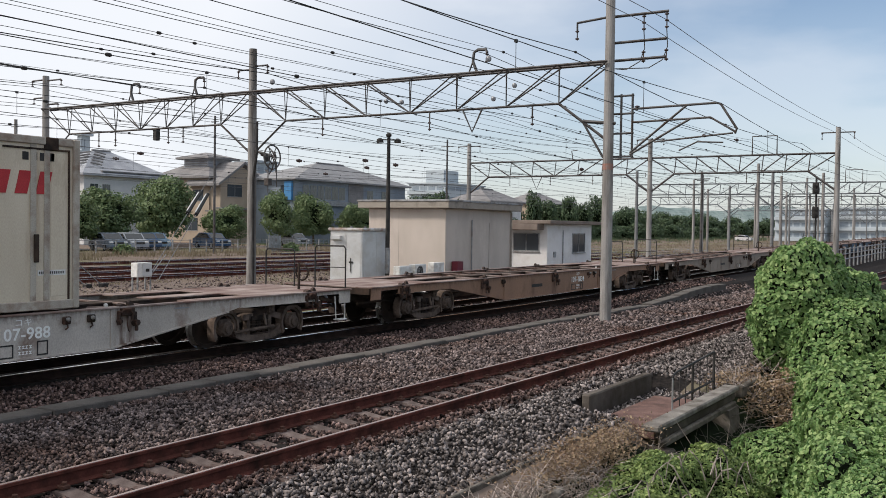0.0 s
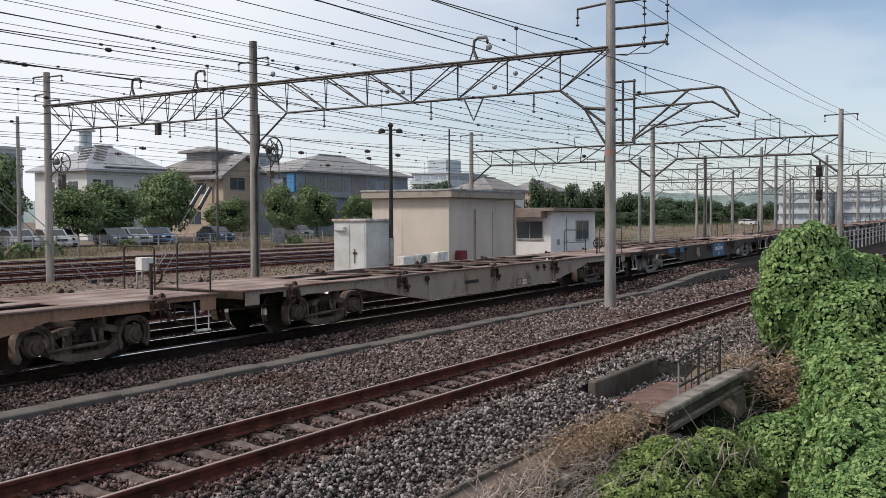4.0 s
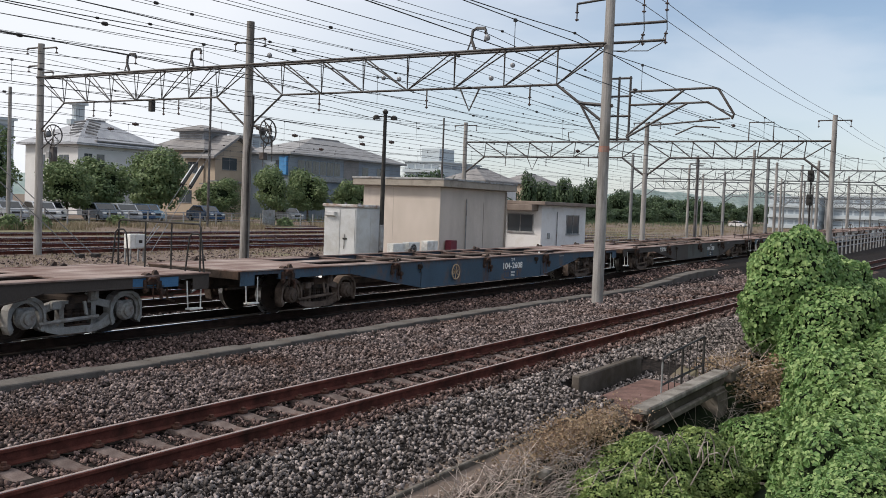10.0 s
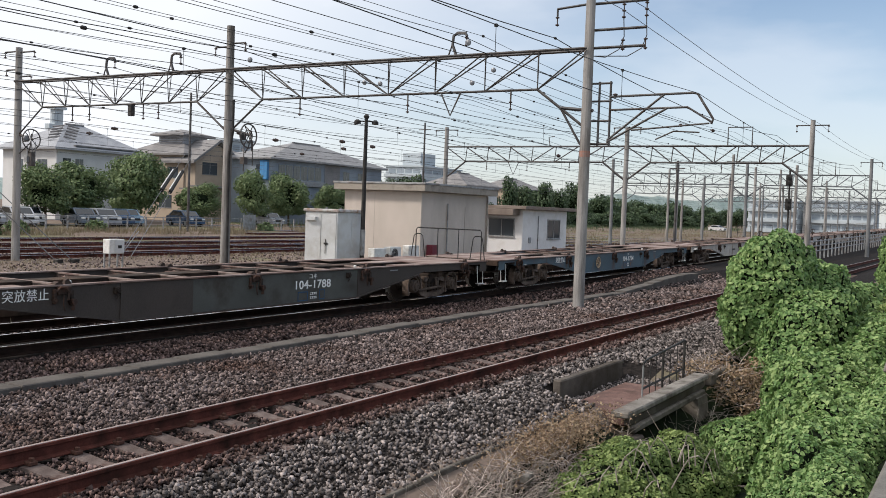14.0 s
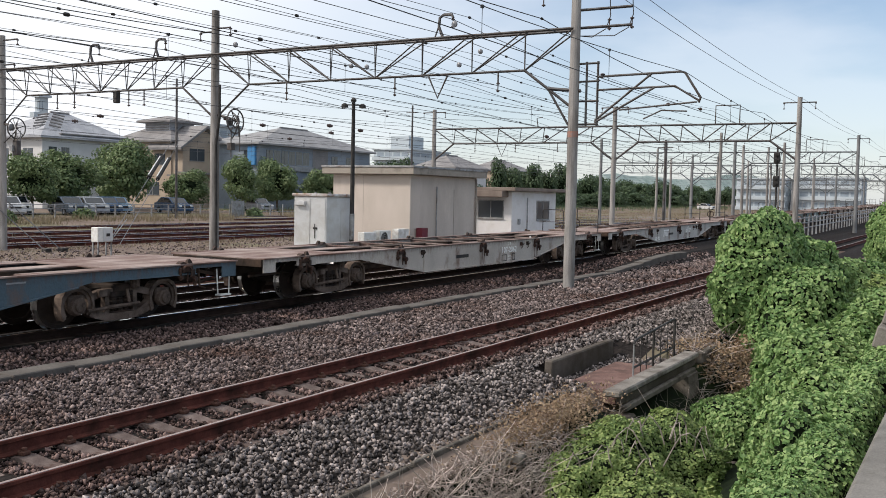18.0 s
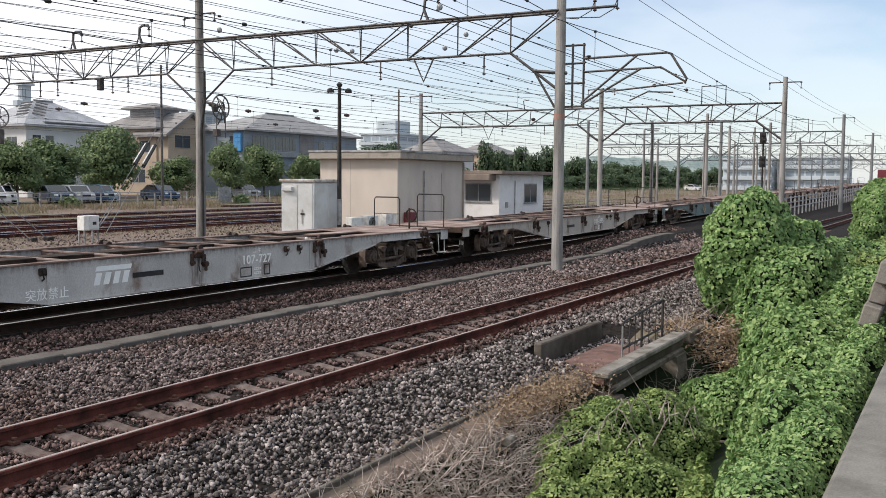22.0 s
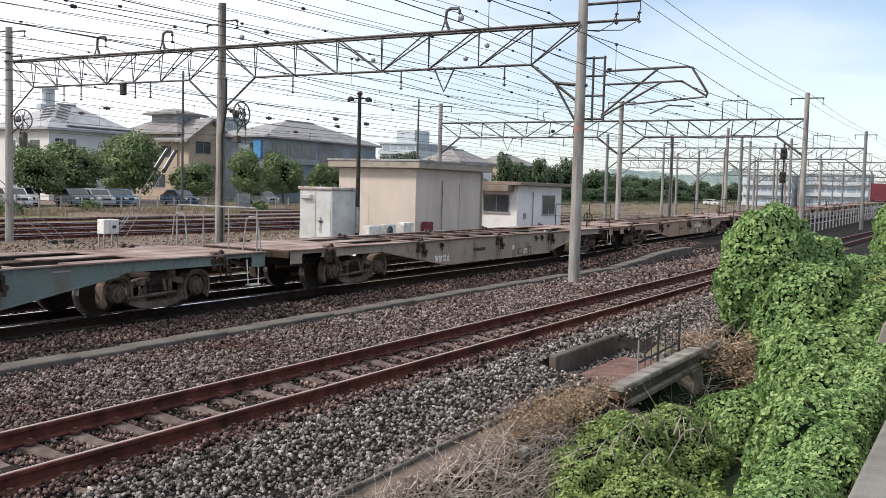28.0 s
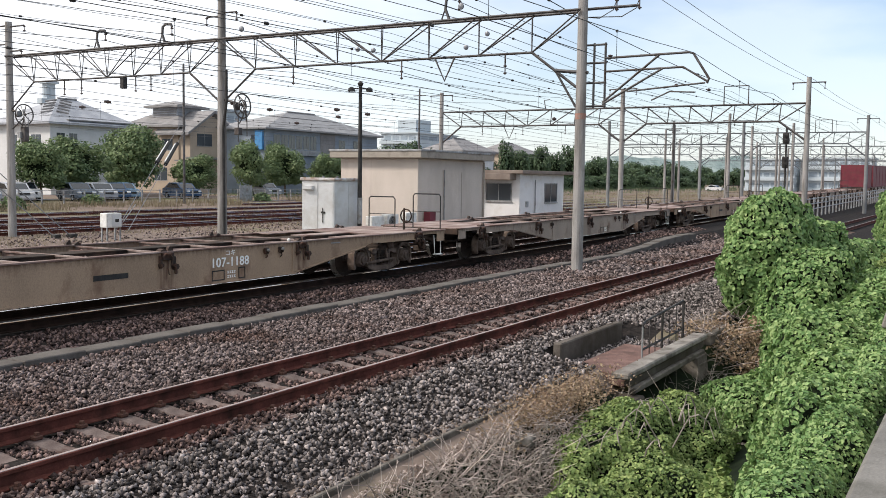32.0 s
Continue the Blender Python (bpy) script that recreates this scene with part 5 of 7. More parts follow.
        part("weight_rod", Geo().tube([(25.4, y - 0.12, 4.6), (25.4, y - 0.12, 3.7)], 0.018, 5), M[mat], g)
    part("hanger_box", Geo().box(25.2, 28.55, 5.55, 25.4, 28.75, 6.0, 0.02), M["dark"], g)
    part("tension_wheel", Geo().tube([(25.3 + 0.42 * math.cos(2 * math.pi * i / n), 34.5, 4.7 + 0.42 * math.sin(2 * math.pi * i / n)) for i in range(n + 1)], 0.028, 5), M["truss"], g)


g1 = gantry(25.3, [(10.2, 8.9, 0.165), (23.7, 8.62, 0.175), (35.4, 8.5, 0.17)], 7.08, 6.0, "grey steel lattice gantry on concrete poles beside the tracks")
dress_first_gantry(g1)
GX = [57.0, 90.0, 124.0, 160.0, 200.0, 245.0]
for i, x in enumerate(GX):
    g = gantry(x, [(9.3 + 0.4 * i, 8.3, 0.17), (20.2, 8.0, 0.17), (33.2, 8.2, 0.17)] + ([(46.0 - i, 8.1, 0.16)] if i > 1 else []), 6.85, 5.85, "grey steel lattice gantry on concrete poles farther along", False)
    for y, sgn in ((9.3 + 0.4 * i, -1),) + (((20.2, -1), (33.2, -1)) if i < 3 else ()):
        bar(g, "crossarm", (x, y - 0.9, 8.0), (x, y + 0.9, 8.0), 0.035)
        insulator_string(g, (x, y - 0.85, 8.0), 0.4, 2)
        insulator_string(g, (x, y + 0.85, 8.0), 0.4, 2)
    if i < 4:
        part("beam_frame", Geo().tube([(x, 12.6, 6.85), (x, 12.6, 7.95), (x, 14.0, 7.95), (x, 14.0, 6.85)], 0.04, 5), M["truss"], g)
        part("hook_arm", Geo().tube([(x, 25.4, 6.85), (x, 25.5, 7.45), (x, 25.1, 7.5)], 0.035, 5), M["truss"], g)
        for y in (14.3, 17.0, 24.0, 27.0, 30.0):
            drop_hanger(g, x, y, 5.85)
        part("v_hanger", Geo().tube([(x, 27.6, 5.85), (x, 28.0, 5.0), (x, 28.4, 5.85)], 0.03, 5), M["truss"], g)

# slim poles standing among the sidings
for x, y, z, r in ((72.0, 17.2, 7.4, 0.14), (91.0, 27.8, 7.3, 0.14), (104.0, 30.2, 7.0, 0.15), (104.0, 25.1, 7.2, 0.14), (83.0, 14.6, 7.3, 0.15), (88.0, 19.0, 7.4, 0.15), (127.0, 23.9, 7.2, 0.15),
                   (81.0, 24.0, 7.2, 0.14), (101.0, 24.3, 7.4, 0.11), (113.0, 23.8, 7.0, 0.14), (95.2, 18.2, 7.6, 0.13), (60.6, 18.0, 6.2, 0.10), (118.0, 17.4, 7.6, 0.13), (140.0, 20.5, 7.6, 0.14), (150.0, 27.0, 7.6, 0.14), (57.5, 35.3, 8.6, 0.08), (41.4, 61.3, 9.6, 0.16), (61.2, 61.8, 12.0, 0.12)):
    p = thing("line_pole", "slender grey pole standing among the sidings", "pole", "line poles in the yard")
    taper_pole(x, y, -0.4, z, r, r * 0.75, M["pole"] if r > 0.12 else M["truss"], p, 10)
    bar(p, "crossarm", (x, y - 0.5, z - 0.5), (x, y + 0.5, z - 0.5), 0.03)

mast = thing("signal_mast", "dark railway signal mast with round lamp heads", "signal")
taper_pole(84.4, 15.4, -0.3, 7.0, 0.09, 0.08, M["dark"], mast, 8)
for z in (3.6, 5.6):
    head = part("signal_head", Geo().box(84.05, 15.15, z, 84.35, 15.65, z + 0.95, 0.05), M["dark"], mast, "black signal head")
    for dz in (0.25, 0.68):
        part("hood", Geo().lathe([(0.10, -0.12), (0.12, 0.0)], (84.05, 15.4, z + dz), "x", 10), M["rubber"], head)
part("ladder", Geo().tube([(84.6, 15.3, -0.3), (84.6, 15.3, 5.6)], 0.02, 4).tube([(84.6, 15.6, -0.3), (84.6, 15.6, 5.6)], 0.02, 4), M["galv"], mast)

# guy wires with striped guards, on the pole behind the sidings
guy = thing("guy_wire", "steel guy wires with black and white striped guards", "guy wire")
for dx, dy, dz in ((0.0, 0.0, 0.0), (0.42, -0.36, -0.18)):
    a, b = Vector((30.7 + dx, 35.39 + dy, -0.3)), Vector((60.91 + dx, 61.8 + dy, 6.88 + dz))
    part("strand", Geo().tube([a, b], 0.02, 5), M["wire_pale"], guy)
    p, q = a.lerp(b, 0.47), a.lerp(b, 0.71)
    side = Vector((-0.11, 0.02, 0.09))
    part("striped_guard", Geo().tube([p, q], 0.13, 8), M["rubber"], guy, "black guard sleeve")
    part("white_stripe", Geo().tube([p.lerp(q, 0.06) + side, p.lerp(q, 0.94) + side], 0.05, 6), M["white"], guy)

stay = thing("guy_wire", "pale steel guy wires anchored beside the sidings", "guy wire")
for dx in (0.0, 0.8):
    part("strand", Geo().tube([(25.94 + dx, 33.5, -0.35), (24.6 + dx, 36.5, 2.4), (23.2 + dx, 39.6, 5.2)], 0.022, 5), M["wire_pale"], stay)
    part("anchor", Geo().box(25.8 + dx, 33.35, -0.42, 26.1 + dx, 33.65, -0.2, 0.03), M["dark"], stay)

# ---- wires ----
def smooth_step(a, b, v):
    return min(max((v - a) / (b - a), 0), 1)


def wire_run(name, y, z, sag, r, mat, x0=-60, supports=(-10, 25.3, 57, 90, 124, 160, 200, 245), droppers=None, shift=0.0):
    """One wire along the line, hung from gantry to gantry, with droppers where given."""
    w = thing(name, "thin dark overhead wire along the tracks" if not droppers else "overhead contact line with messenger wire and droppers", "overhead wire", "overhead wires")
    pts, sup = [], (x0,) + tuple(supports)
    for a, b in zip(sup, sup[1:]):
        n = 10
        pts += [(a + (b - a) * i / n, y + shift * smooth_step(25.3, 57, a + (b - a) * i / n), z - sag * 4 * (i / n) * (1 - i / n)) for i in range(n)]
    pts.append((sup[-1], y + shift, z))
    part("strand", Geo().tube(pts, r * 0.78, 5, False), M[mat], w)
    for i in range(5 if y > 9.5 else 0):
        p = pts[11 + (i * 7 + int(y * 3)) % 19]
        part("wire_clamp", shared("wire_clamp", lambda: Geo().lathe([(0.015, -0.07), (0.038, -0.04), (0.038, 0.04), (0.015, 0.07)], (0, 0, 0), "x", 6), M["dark"]), M["dark"], w, m=pose(*p))
    if droppers:
        part("contact_strand", Geo().tube([(x0, y, droppers), (260, y, droppers)], r * 0.78, 5, False), M[mat], w)
        for a, b in zip(sup[1:6], sup[2:7]):
            for i in range(1, 6):
                x = a + (b - a) * i / 6
                top = z - sag * 4 * (i / 6) * (1 - i / 6)
                part("dropper", Geo().tube([(x, y, top), (x, y, droppers)], r * 0.55, 4), M[mat], w)
                part("dropper_clamp", Geo().box(x - 0.03, y - 0.02, top - 0.03, x + 0.03, y + 0.02, top + 0.02), M["wire"], w)
    return w


for y in (7.05, 13.9, 20.0, 26.6, 30.2, 36.2, 40.4, 45.0):
    wire_run("contact_line", y, 5.75 if y < 22 else 5.9, 0.45, 0.011, "wire_pale" if y > 22 else "wire", droppers=4.85)
for y, z, sag, r, m in ((8.6, 8.12, 0.22, 0.012, "wire_pale"), (9.25, 8.12, 0.22, 0.012, "wire_pale"), (11.25, 7.45, 0.5, 0.018, "wire"), (14.2, 7.65, 0.4, 0.014, "wire"), (13.9, 7.05, 0.3, 0.013, "wire"), (13.0, 6.45, 0.3, 0.009, "wire"), (14.5, 6.75, 0.3, 0.009, "wire"), (16.3, 7.15, 0.3, 0.012, "wire"), (16.6, 6.85, 0.3, 0.009, "wire"), (19.2, 7.4, 0.3, 0.01, "wire"), (19.6, 7.2, 0.3, 0.009, "wire"), (20.8, 7.25, 0.3, 0.01, "wire"), (26.3, 7.8, 0.3, 0.01, "wire"), (29.8, 7.9, 0.3, 0.01, "wire"),
                        (13.6, 7.65, 0.4, 0.01, "wire"), (26.1, 7.4, 0.6, 0.016, "wire"), (29.6, 7.4, 0.6, 0.016, "wire"), (23.0, 7.7, 0.5, 0.02, "wire"), (24.4, 7.6, 0.5, 0.014, "wire_pale"),
                        (34.4, 8.05, 0.5, 0.014, "wire_pale"), (36.3, 8.1, 0.5, 0.014, "wire_pale"), (34.6, 7.05, 0.4, 0.014, "wire"), (36.2, 7.35, 0.4, 0.014, "wire"),
                        (20.6, 5.65, 0.4, 0.012, "wire"), (16.3, 5.65, 0.4, 0.012, "wire"), (27.3, 5.6, 0.3, 0.012, "wire"), (31.3, 5.6, 0.3, 0.012, "wire"), (12.6, 5.6, 0.3, 0.012, "wire")):
    wire_run("feeder_wire", y, z, sag, r, m, shift=0.4 if y < 9.5 else 0.0)
# section insulators strung in the wires
for x, y, z in ((36.0, 26.6, 5.45), (38.5, 26.6, 5.4), (33.0, 30.2, 5.6), (35.5, 30.2, 5.5), (52.0, 13.6, 7.3), (48.0, 14.2, 7.2), (46.0, 20.0, 5.5), (31.0, 36.2, 5.7), (33.0, 40.4, 5.7), (41.0, 30.2, 5.5), (45.0, 36.2, 5.5)):
    ins = thing("line_insulator", "brown porcelain insulator strung in an overhead wire", "insulator", "line insulators")
    part("porcelain", Geo().lathe([(0.02, -0.2), (0.07, -0.15), (0.03, -0.1), (0.09, -0.03), (0.09, 0.03), (0.03, 0.1), (0.07, 0.15), (0.02, 0.2)], (x, y, z), "x", 8), M["insulator"], ins)

# ---- yard buildings ----
def window(parent, x0, y0, z0, x1, y1, z1, panes, face):
    """A framed window set into a wall; face is the axis it looks along: -x or -y."""
    d = 0.03
    horizontal = face == "-y"
    def at(u0, w0, u1, w1, out, inn):
        if horizontal:
            return (u0, y0 - out, w0, u1, y0 + inn, w1)
        return (x0 - out, u0, w0, x0 + inn, u1, w1)
    a, b = (x0, x1) if horizontal else (y0, y1)
    pane = part("window", Geo().box(*at(a, z0, b, z1, 0.006, 0.03)), M["glass"], parent, "dark window glass")
    t = 0.05
    for u0, w0, u1, w1 in ((a - t, z0 - t, b + t, z0), (a - t, z1, b + t, z1 + t), (a - t, z0, a, z1), (b, z0, b + t, z1)):
        part("window_frame", Geo().box(*at(u0, w0, u1, w1, d, 0.03)), M["galv"], pane)
    for i in range(1, panes):
        u = a + (b - a) * i / panes
        part("mullion", Geo().box(*at(u - 0.02, z0, u + 0.02, z1, d - 0.006, 0.0)), M["galv"], pane)
    part("sill", Geo().box(*at(a - 0.08, z0 - 0.09, b + 0.08, z0 - t, d + 0.04, 0.0)), M["galv"], pane)


def build_shed():
    x0, x1, y0, y1 = 33.6, 39.5, 20.65, 24.6
    s = thing("equipment_shed", "flat-roofed cream plastered equipment shed beside the track", "shed")
    part("wall", Geo().box(x0, y0, -0.36, x1, y1, 3.16, 0.02), M["shed"], s)
    part("roof", Geo().box(x0 - 0.35, y0 - 0.35, 3.16, x1 + 0.35, y1 + 0.35, 3.5, 0.02), M["shed_roof"], s, "grey-brown flat roof slab")
    part("roof_rim", Geo().box(x0 - 0.38, y0 - 0.38, 3.44, x1 + 0.38, y1 + 0.38, 3.52, 0.01), M["galv"], s)
    part("downpipe", Geo().tube([(x0 + 2.1, y0 - 0.05, -0.3), (x0 + 2.1, y0 - 0.05, 2.7)], 0.03, 6), M["galv"], s)
    part("downpipe", Geo().tube([(x1 - 0.15, y0 - 0.06, -0.3), (x1 - 0.15, y0 - 0.06, 3.1)], 0.045, 6), M["shed_roof"], s)
    part("wall_joint", Geo().box(x0 - 0.003, 23.0, -0.3, x0 + 0.01, 23.012, 3.1), M["shed_roof"], s)
    part("door_panel", Geo().box(x1 - 2.2, y0 - 0.012, -0.3, x1 - 2.17, y0, 2.6), M["shed_roof"], s)


def air_conditioner(x, y, z, fan):
    a = thing("air_conditioner", "white outdoor air-conditioning unit standing by the shed wall", "air conditioner", "air conditioners by the shed")
    part("casing", Geo().box(x, y, z, x + 0.8, y + 0.3, z + 0.58, 0.02), M["white"], a)
    part("stand", Geo().box(x + 0.05, y + 0.02, -0.36, x + 0.75, y + 0.28, z), M["concrete"], a)
    if fan:
        part("fan_grille", Geo().lathe([(0.22, -0.012), (0.22, 0.0)], (x + 0.34, y, z + 0.3), "y", 18), M["dark"], a)
        for r in (0.08, 0.14, 0.2):
            part("grille_ring", Geo().tube([(x + 0.34 + r * math.cos(k * 0.4), y - 0.016, z + 0.3 + r * math.sin(k * 0.4)) for k in range(17)], 0.008, 4), M["galv"], a)


def build_office():
    x0, x1, y0, y1 = 43.9, 49.6, 20.9, 24.4
    o = thing("yard_office", "low white-walled yard office with a brown canopy roof", "hut")
    part("wall", Geo().box(x0, y0, -0.36, x1, y1, 2.62, 0.02), M["office"], o)
    part("roof", Geo().box(x0 - 0.5, y0 - 0.4, 2.62, x1 + 0.5, y1 + 0.4, 2.80, 0.02), M["office_roof"], o, "dark brown flat roof")
    part("canopy", Geo().box(x0 - 0.75, y0 + 0.2, 2.3, x0, y1 - 0.4, 2.62, 0.02), M["office_roof"], o)
    part("canopy_post", Geo().box(x0 - 0.7, y1 - 0.6, -0.36, x0 - 0.62, y1 - 0.52, 2.3), M["galv"], o)
    window(o, x0, 21.4, 1.25, x0, 22.8, 2.1, 2, "-x")
    window(o, 47.0, y0, 1.15, 48.6, y0, 2.1, 2, "-y")
    part("downpipe", Geo().tube([(45.7, y0 - 0.05, -0.3), (45.7, y0 - 0.05, 2.3)], 0.03, 6), M["galv"], o)
    part("meter_box", Geo().box(x0 - 0.12, 23.0, 1.0, x0, 23.3, 1.5, 0.02), M["cabinet"], o)
    part("wall_vent", Geo().box(44.6, y0 - 0.05, 0.9, 44.9, y0, 1.2, 0.02), M["galv"], o)


def build_cabinet():
    x0, x1, y0, y1 = 28.98, 30.62, 21.5, 23.05
    c = thing("relay_cabinet", "pale grey steel relay cabinet with a door and latch", "cabinet")
    part("plinth", Geo().box(x0 - 0.05, y0 - 0.05, -0.4, x1 + 0.05, y1 + 0.05, -0.2, 0.02), M["concrete"], c)
    body = part("body", Geo().box(x0, y0, -0.2, x1, y1, 2.18, 0.02), M["cabinet"], c)
    part("roof", Geo().box(x0 - 0.07, y0 - 0.07, 2.18, x1 + 0.07, y1 + 0.07, 2.3, 0.03), M["cabinet_top"], c, "rust-streaked cabinet roof")
    for y in (y0 + 0.12, (y0 + y1) / 2):
        part("lifting_eye", Geo().box(x0 + 0.3, y, 2.3, x0 + 0.4, y + 0.05, 2.36), M["galv"], c)
    d = part("door", Geo().box(x0 - 0.02, y0 + 0.06, -0.1, x0, y0 + 0.74, 2.1, 0.006), M["cabinet"], c)
    part("door_handle", Geo().box(x0 - 0.06, y0 + 0.42, 0.95, x0 - 0.02, y0 + 0.6, 1.02, 0.01).tube([(x0 - 0.05, y0 + 0.52, 1.15), (x0 - 0.05, y0 + 0.52, 0.6)], 0.015, 5), M["dark"], d, "dark steel latch handle")
    part("door", Geo().box(x0 - 0.02, y0 + 0.78, -0.1, x0, y1 - 0.06, 2.1, 0.006), M["cabinet"], c)
    part("vent_hood", Geo().prism([(0, 0), (-0.16, -0.02), (-0.16, -0.14), (0, -0.2)], y0 + 0.95, y1 - 0.15), M["cabinet"], c, m=pose(x0 - 0.02, 0, 2.0))
    part("side_panel", Geo().box(x0 + 0.9, y0 - 0.016, -0.1, x1 - 0.08, y0, 2.1, 0.006), M["cabinet"], c)
    part("side_panel", Geo().box(x0 + 0.08, y0 - 0.016, -0.1, x0 + 0.84, y0, 2.1, 0.006), M["cabinet"], c)


build_shed()
build_office()
build_cabinet()
air_conditioner(29.45, 20.1, 0.30, False)
air_conditioner(30.5, 20.1, 0.34, True)
air_conditioner(31.85, 20.1, 0.38, False)
box = thing("hydrant_box", "small dark red metal box by the shed wall", "box")
part("casing", Geo().box(34.0, 20.3, 0.40, 34.5, 20.6, 0.95, 0.02), M["maroon"], box)
part("stand", Geo().box(34.05, 20.35, -0.36, 34.45, 20.58, 0.40), M["concrete"], box)

lamp = thing("yard_lamp", "dark steel yard lamp pole with two floodlights", "lamp post")
part("pole", Geo().tube([(30.2, 21.2, -0.4), (30.2, 21.2, 2.4), (30.2, 21.2, 5.85)], [0.09, 0.085, 0.065], 10), M["dark"], lamp)
part("sleeve", Geo().tube([(30.2, 21.2, 0.55), (30.2, 21.2, 1.55)], 0.10, 10), M["galv"], lamp)
bar(lamp, "crossarm", (30.0, 21.45, 5.72), (30.4, 20.95, 5.72), 0.025, "dark")
for dx, dy in ((-0.22, 0.26), (0.22, -0.26)):
    part("floodlight", Geo().lathe([(0.05, 0.08), (0.13, 0.02), (0.14, -0.08), (0.05, -0.1)], (30.2 + dx, 21.2 + dy, 5.7), "z", 10), M["dark"], lamp)
part("cap", Geo().lathe([(0.10, -0.06), (0.12, 0.02), (0.04, 0.1)], (30.2, 21.2, 5.9), "z", 10), M["dark"], lamp)

sig = thing("signal_case", "white signal case on angle legs in the ballast", "signal box")
part("case", Geo().box(25.75, 30.2, 0.2, 26.5, 30.6, 0.78, 0.02), M["white"], sig)
part("door", Geo().box(26.0, 30.18, 0.24, 26.47, 30.2, 0.74, 0.006), M["cabinet"], sig)
part("print", Geo().box(26.15, 30.172, 0.42, 26.33, 30.178, 0.54), M["dark"], sig)
for x, y in ((25.8, 30.25), (26.45, 30.25), (25.8, 30.55), (26.45, 30.55)):
    part("leg", Geo().box(x - 0.025, y - 0.025, -0.4, x + 0.025, y + 0.025, 0.2), M["galv"], sig)
part("brace", Geo().tube([(26.5, 30.3, 0.25), (27.3, 30.3, 1.1)], 0.02, 5), M["galv"], sig)

# the white post-and-rail guard on the climbing bank
guard = thing("guard_fence", "pale grey steel guard fence along the rising bank", "fence")
for i in range(34):
    x = 58 + i * 1.8
    z = rail_z(x)
    part("post", Geo().box(x - 0.05, 10.55, z - 0.35, x + 0.05, 10.65, z + 1.0, 0.01), M["galv"], guard)
    if i < 33:
        for dz in (0.25, 0.6, 0.92):
            part("rail", Geo().tube([(x, 10.54, z + dz), (x + 1.8, 10.54, rail_z(x + 1.8) + dz)], 0.04, 5), M["galv"], guard)


# ---- houses beyond the yard ----
def hip_roof(x0, y0, x1, y1, z, rise, over=0.7, gable=False, hip=0):
    x0, y0, x1, y1 = x0 - over, y0 - over, x1 + over, y1 + over
    w = (y1 - y0) / 2
    inset = hip or (0.02 if gable else min(w, (x1 - x0) / 2 - 0.5))
    ym = (y0 + y1) / 2
    vs = [(x0, y0, z), (x1, y0, z), (x1, y1, z), (x0, y1, z), (x0 + inset, ym, z + rise), (x1 - inset, ym, z + rise),
          (x0, y0, z - 0.22), (x1, y0, z - 0.22), (x1, y1, z - 0.22), (x0, y1, z - 0.22)]
    return Geo().add(vs, [(0, 1, 5, 4), (1, 2, 5), (2, 3, 4, 5), (3, 0, 4), (0, 6, 7, 1), (1, 7, 8, 2), (2, 8, 9, 3), (3, 9, 6, 0), (6, 9, 8, 7)])


def house_window(h, wall, x, y, z, w, hh, face):
    g = Geo()
    if face == "-y":
        p = part("window", g.box(x, y - 0.03, z, x + w, y + 0.02, z + hh), M["glass"], wall)
        part("window_frame", Geo().box(x - 0.06, y - 0.05, z - 0.08, x + w + 0.06, y - 0.005, z), M["galv"], p)
        part("mullion", Geo().box(x + w / 2 - 0.03, y - 0.05, z, x + w / 2 + 0.03, y - 0.03, z + hh), M["galv"], p)
    else:
        p = part("window", g.box(x - 0.03, y, z, x + 0.02, y + w, z + hh), M["glass"], wall)
        part("window_frame", Geo().box(x - 0.05, y - 0.06, z - 0.08, x - 0.005, y + w + 0.06, z), M["galv"], p)
        part("mullion", Geo().box(x - 0.05, y + w / 2 - 0.03, z, x - 0.03, y + w / 2 + 0.03, z + hh), M["galv"], p)


def house(x0, y0, w, d, eave, rise, wall, roof, label, windows, gable=False, lean=True, hip=0):
    h = thing("house", label, "house", "houses beyond the yard")
    wl_ = part("wall", Geo().box(x0, y0, -0.2, x0 + w, y0 + d, eave - 0.2), M[wall], h)
    rf = part("roof", hip_roof(x0, y0, x0 + w, y0 + d, eave, rise, gable=gable, hip=hip), M[roof], h)
    end = hip - 0.7 if hip else min(d / 2, w / 2 - 0.5)
    part("ridge_cap", Geo().tube([(x0 + end, y0 + d / 2, eave + rise + 0.03), (x0 + w - end, y0 + d / 2, eave + rise + 0.03)], 0.14, 6), M["roof_dark"], rf)
    for face, u, z, ww, hh in windows:
        if face == "-y":
            house_window(h, wl_, x0 + u, y0, z, ww, hh, face)
        else:
            house_window(h, wl_, x0, y0 + u, z, ww, hh, face)
    if lean:
        part("lower_eave", Geo().box(x0 - 0.7, y0 - 0.8, eave * 0.47, x0 + w + 0.7, y0, eave * 0.47 + 0.18), M[roof], h)
    return h


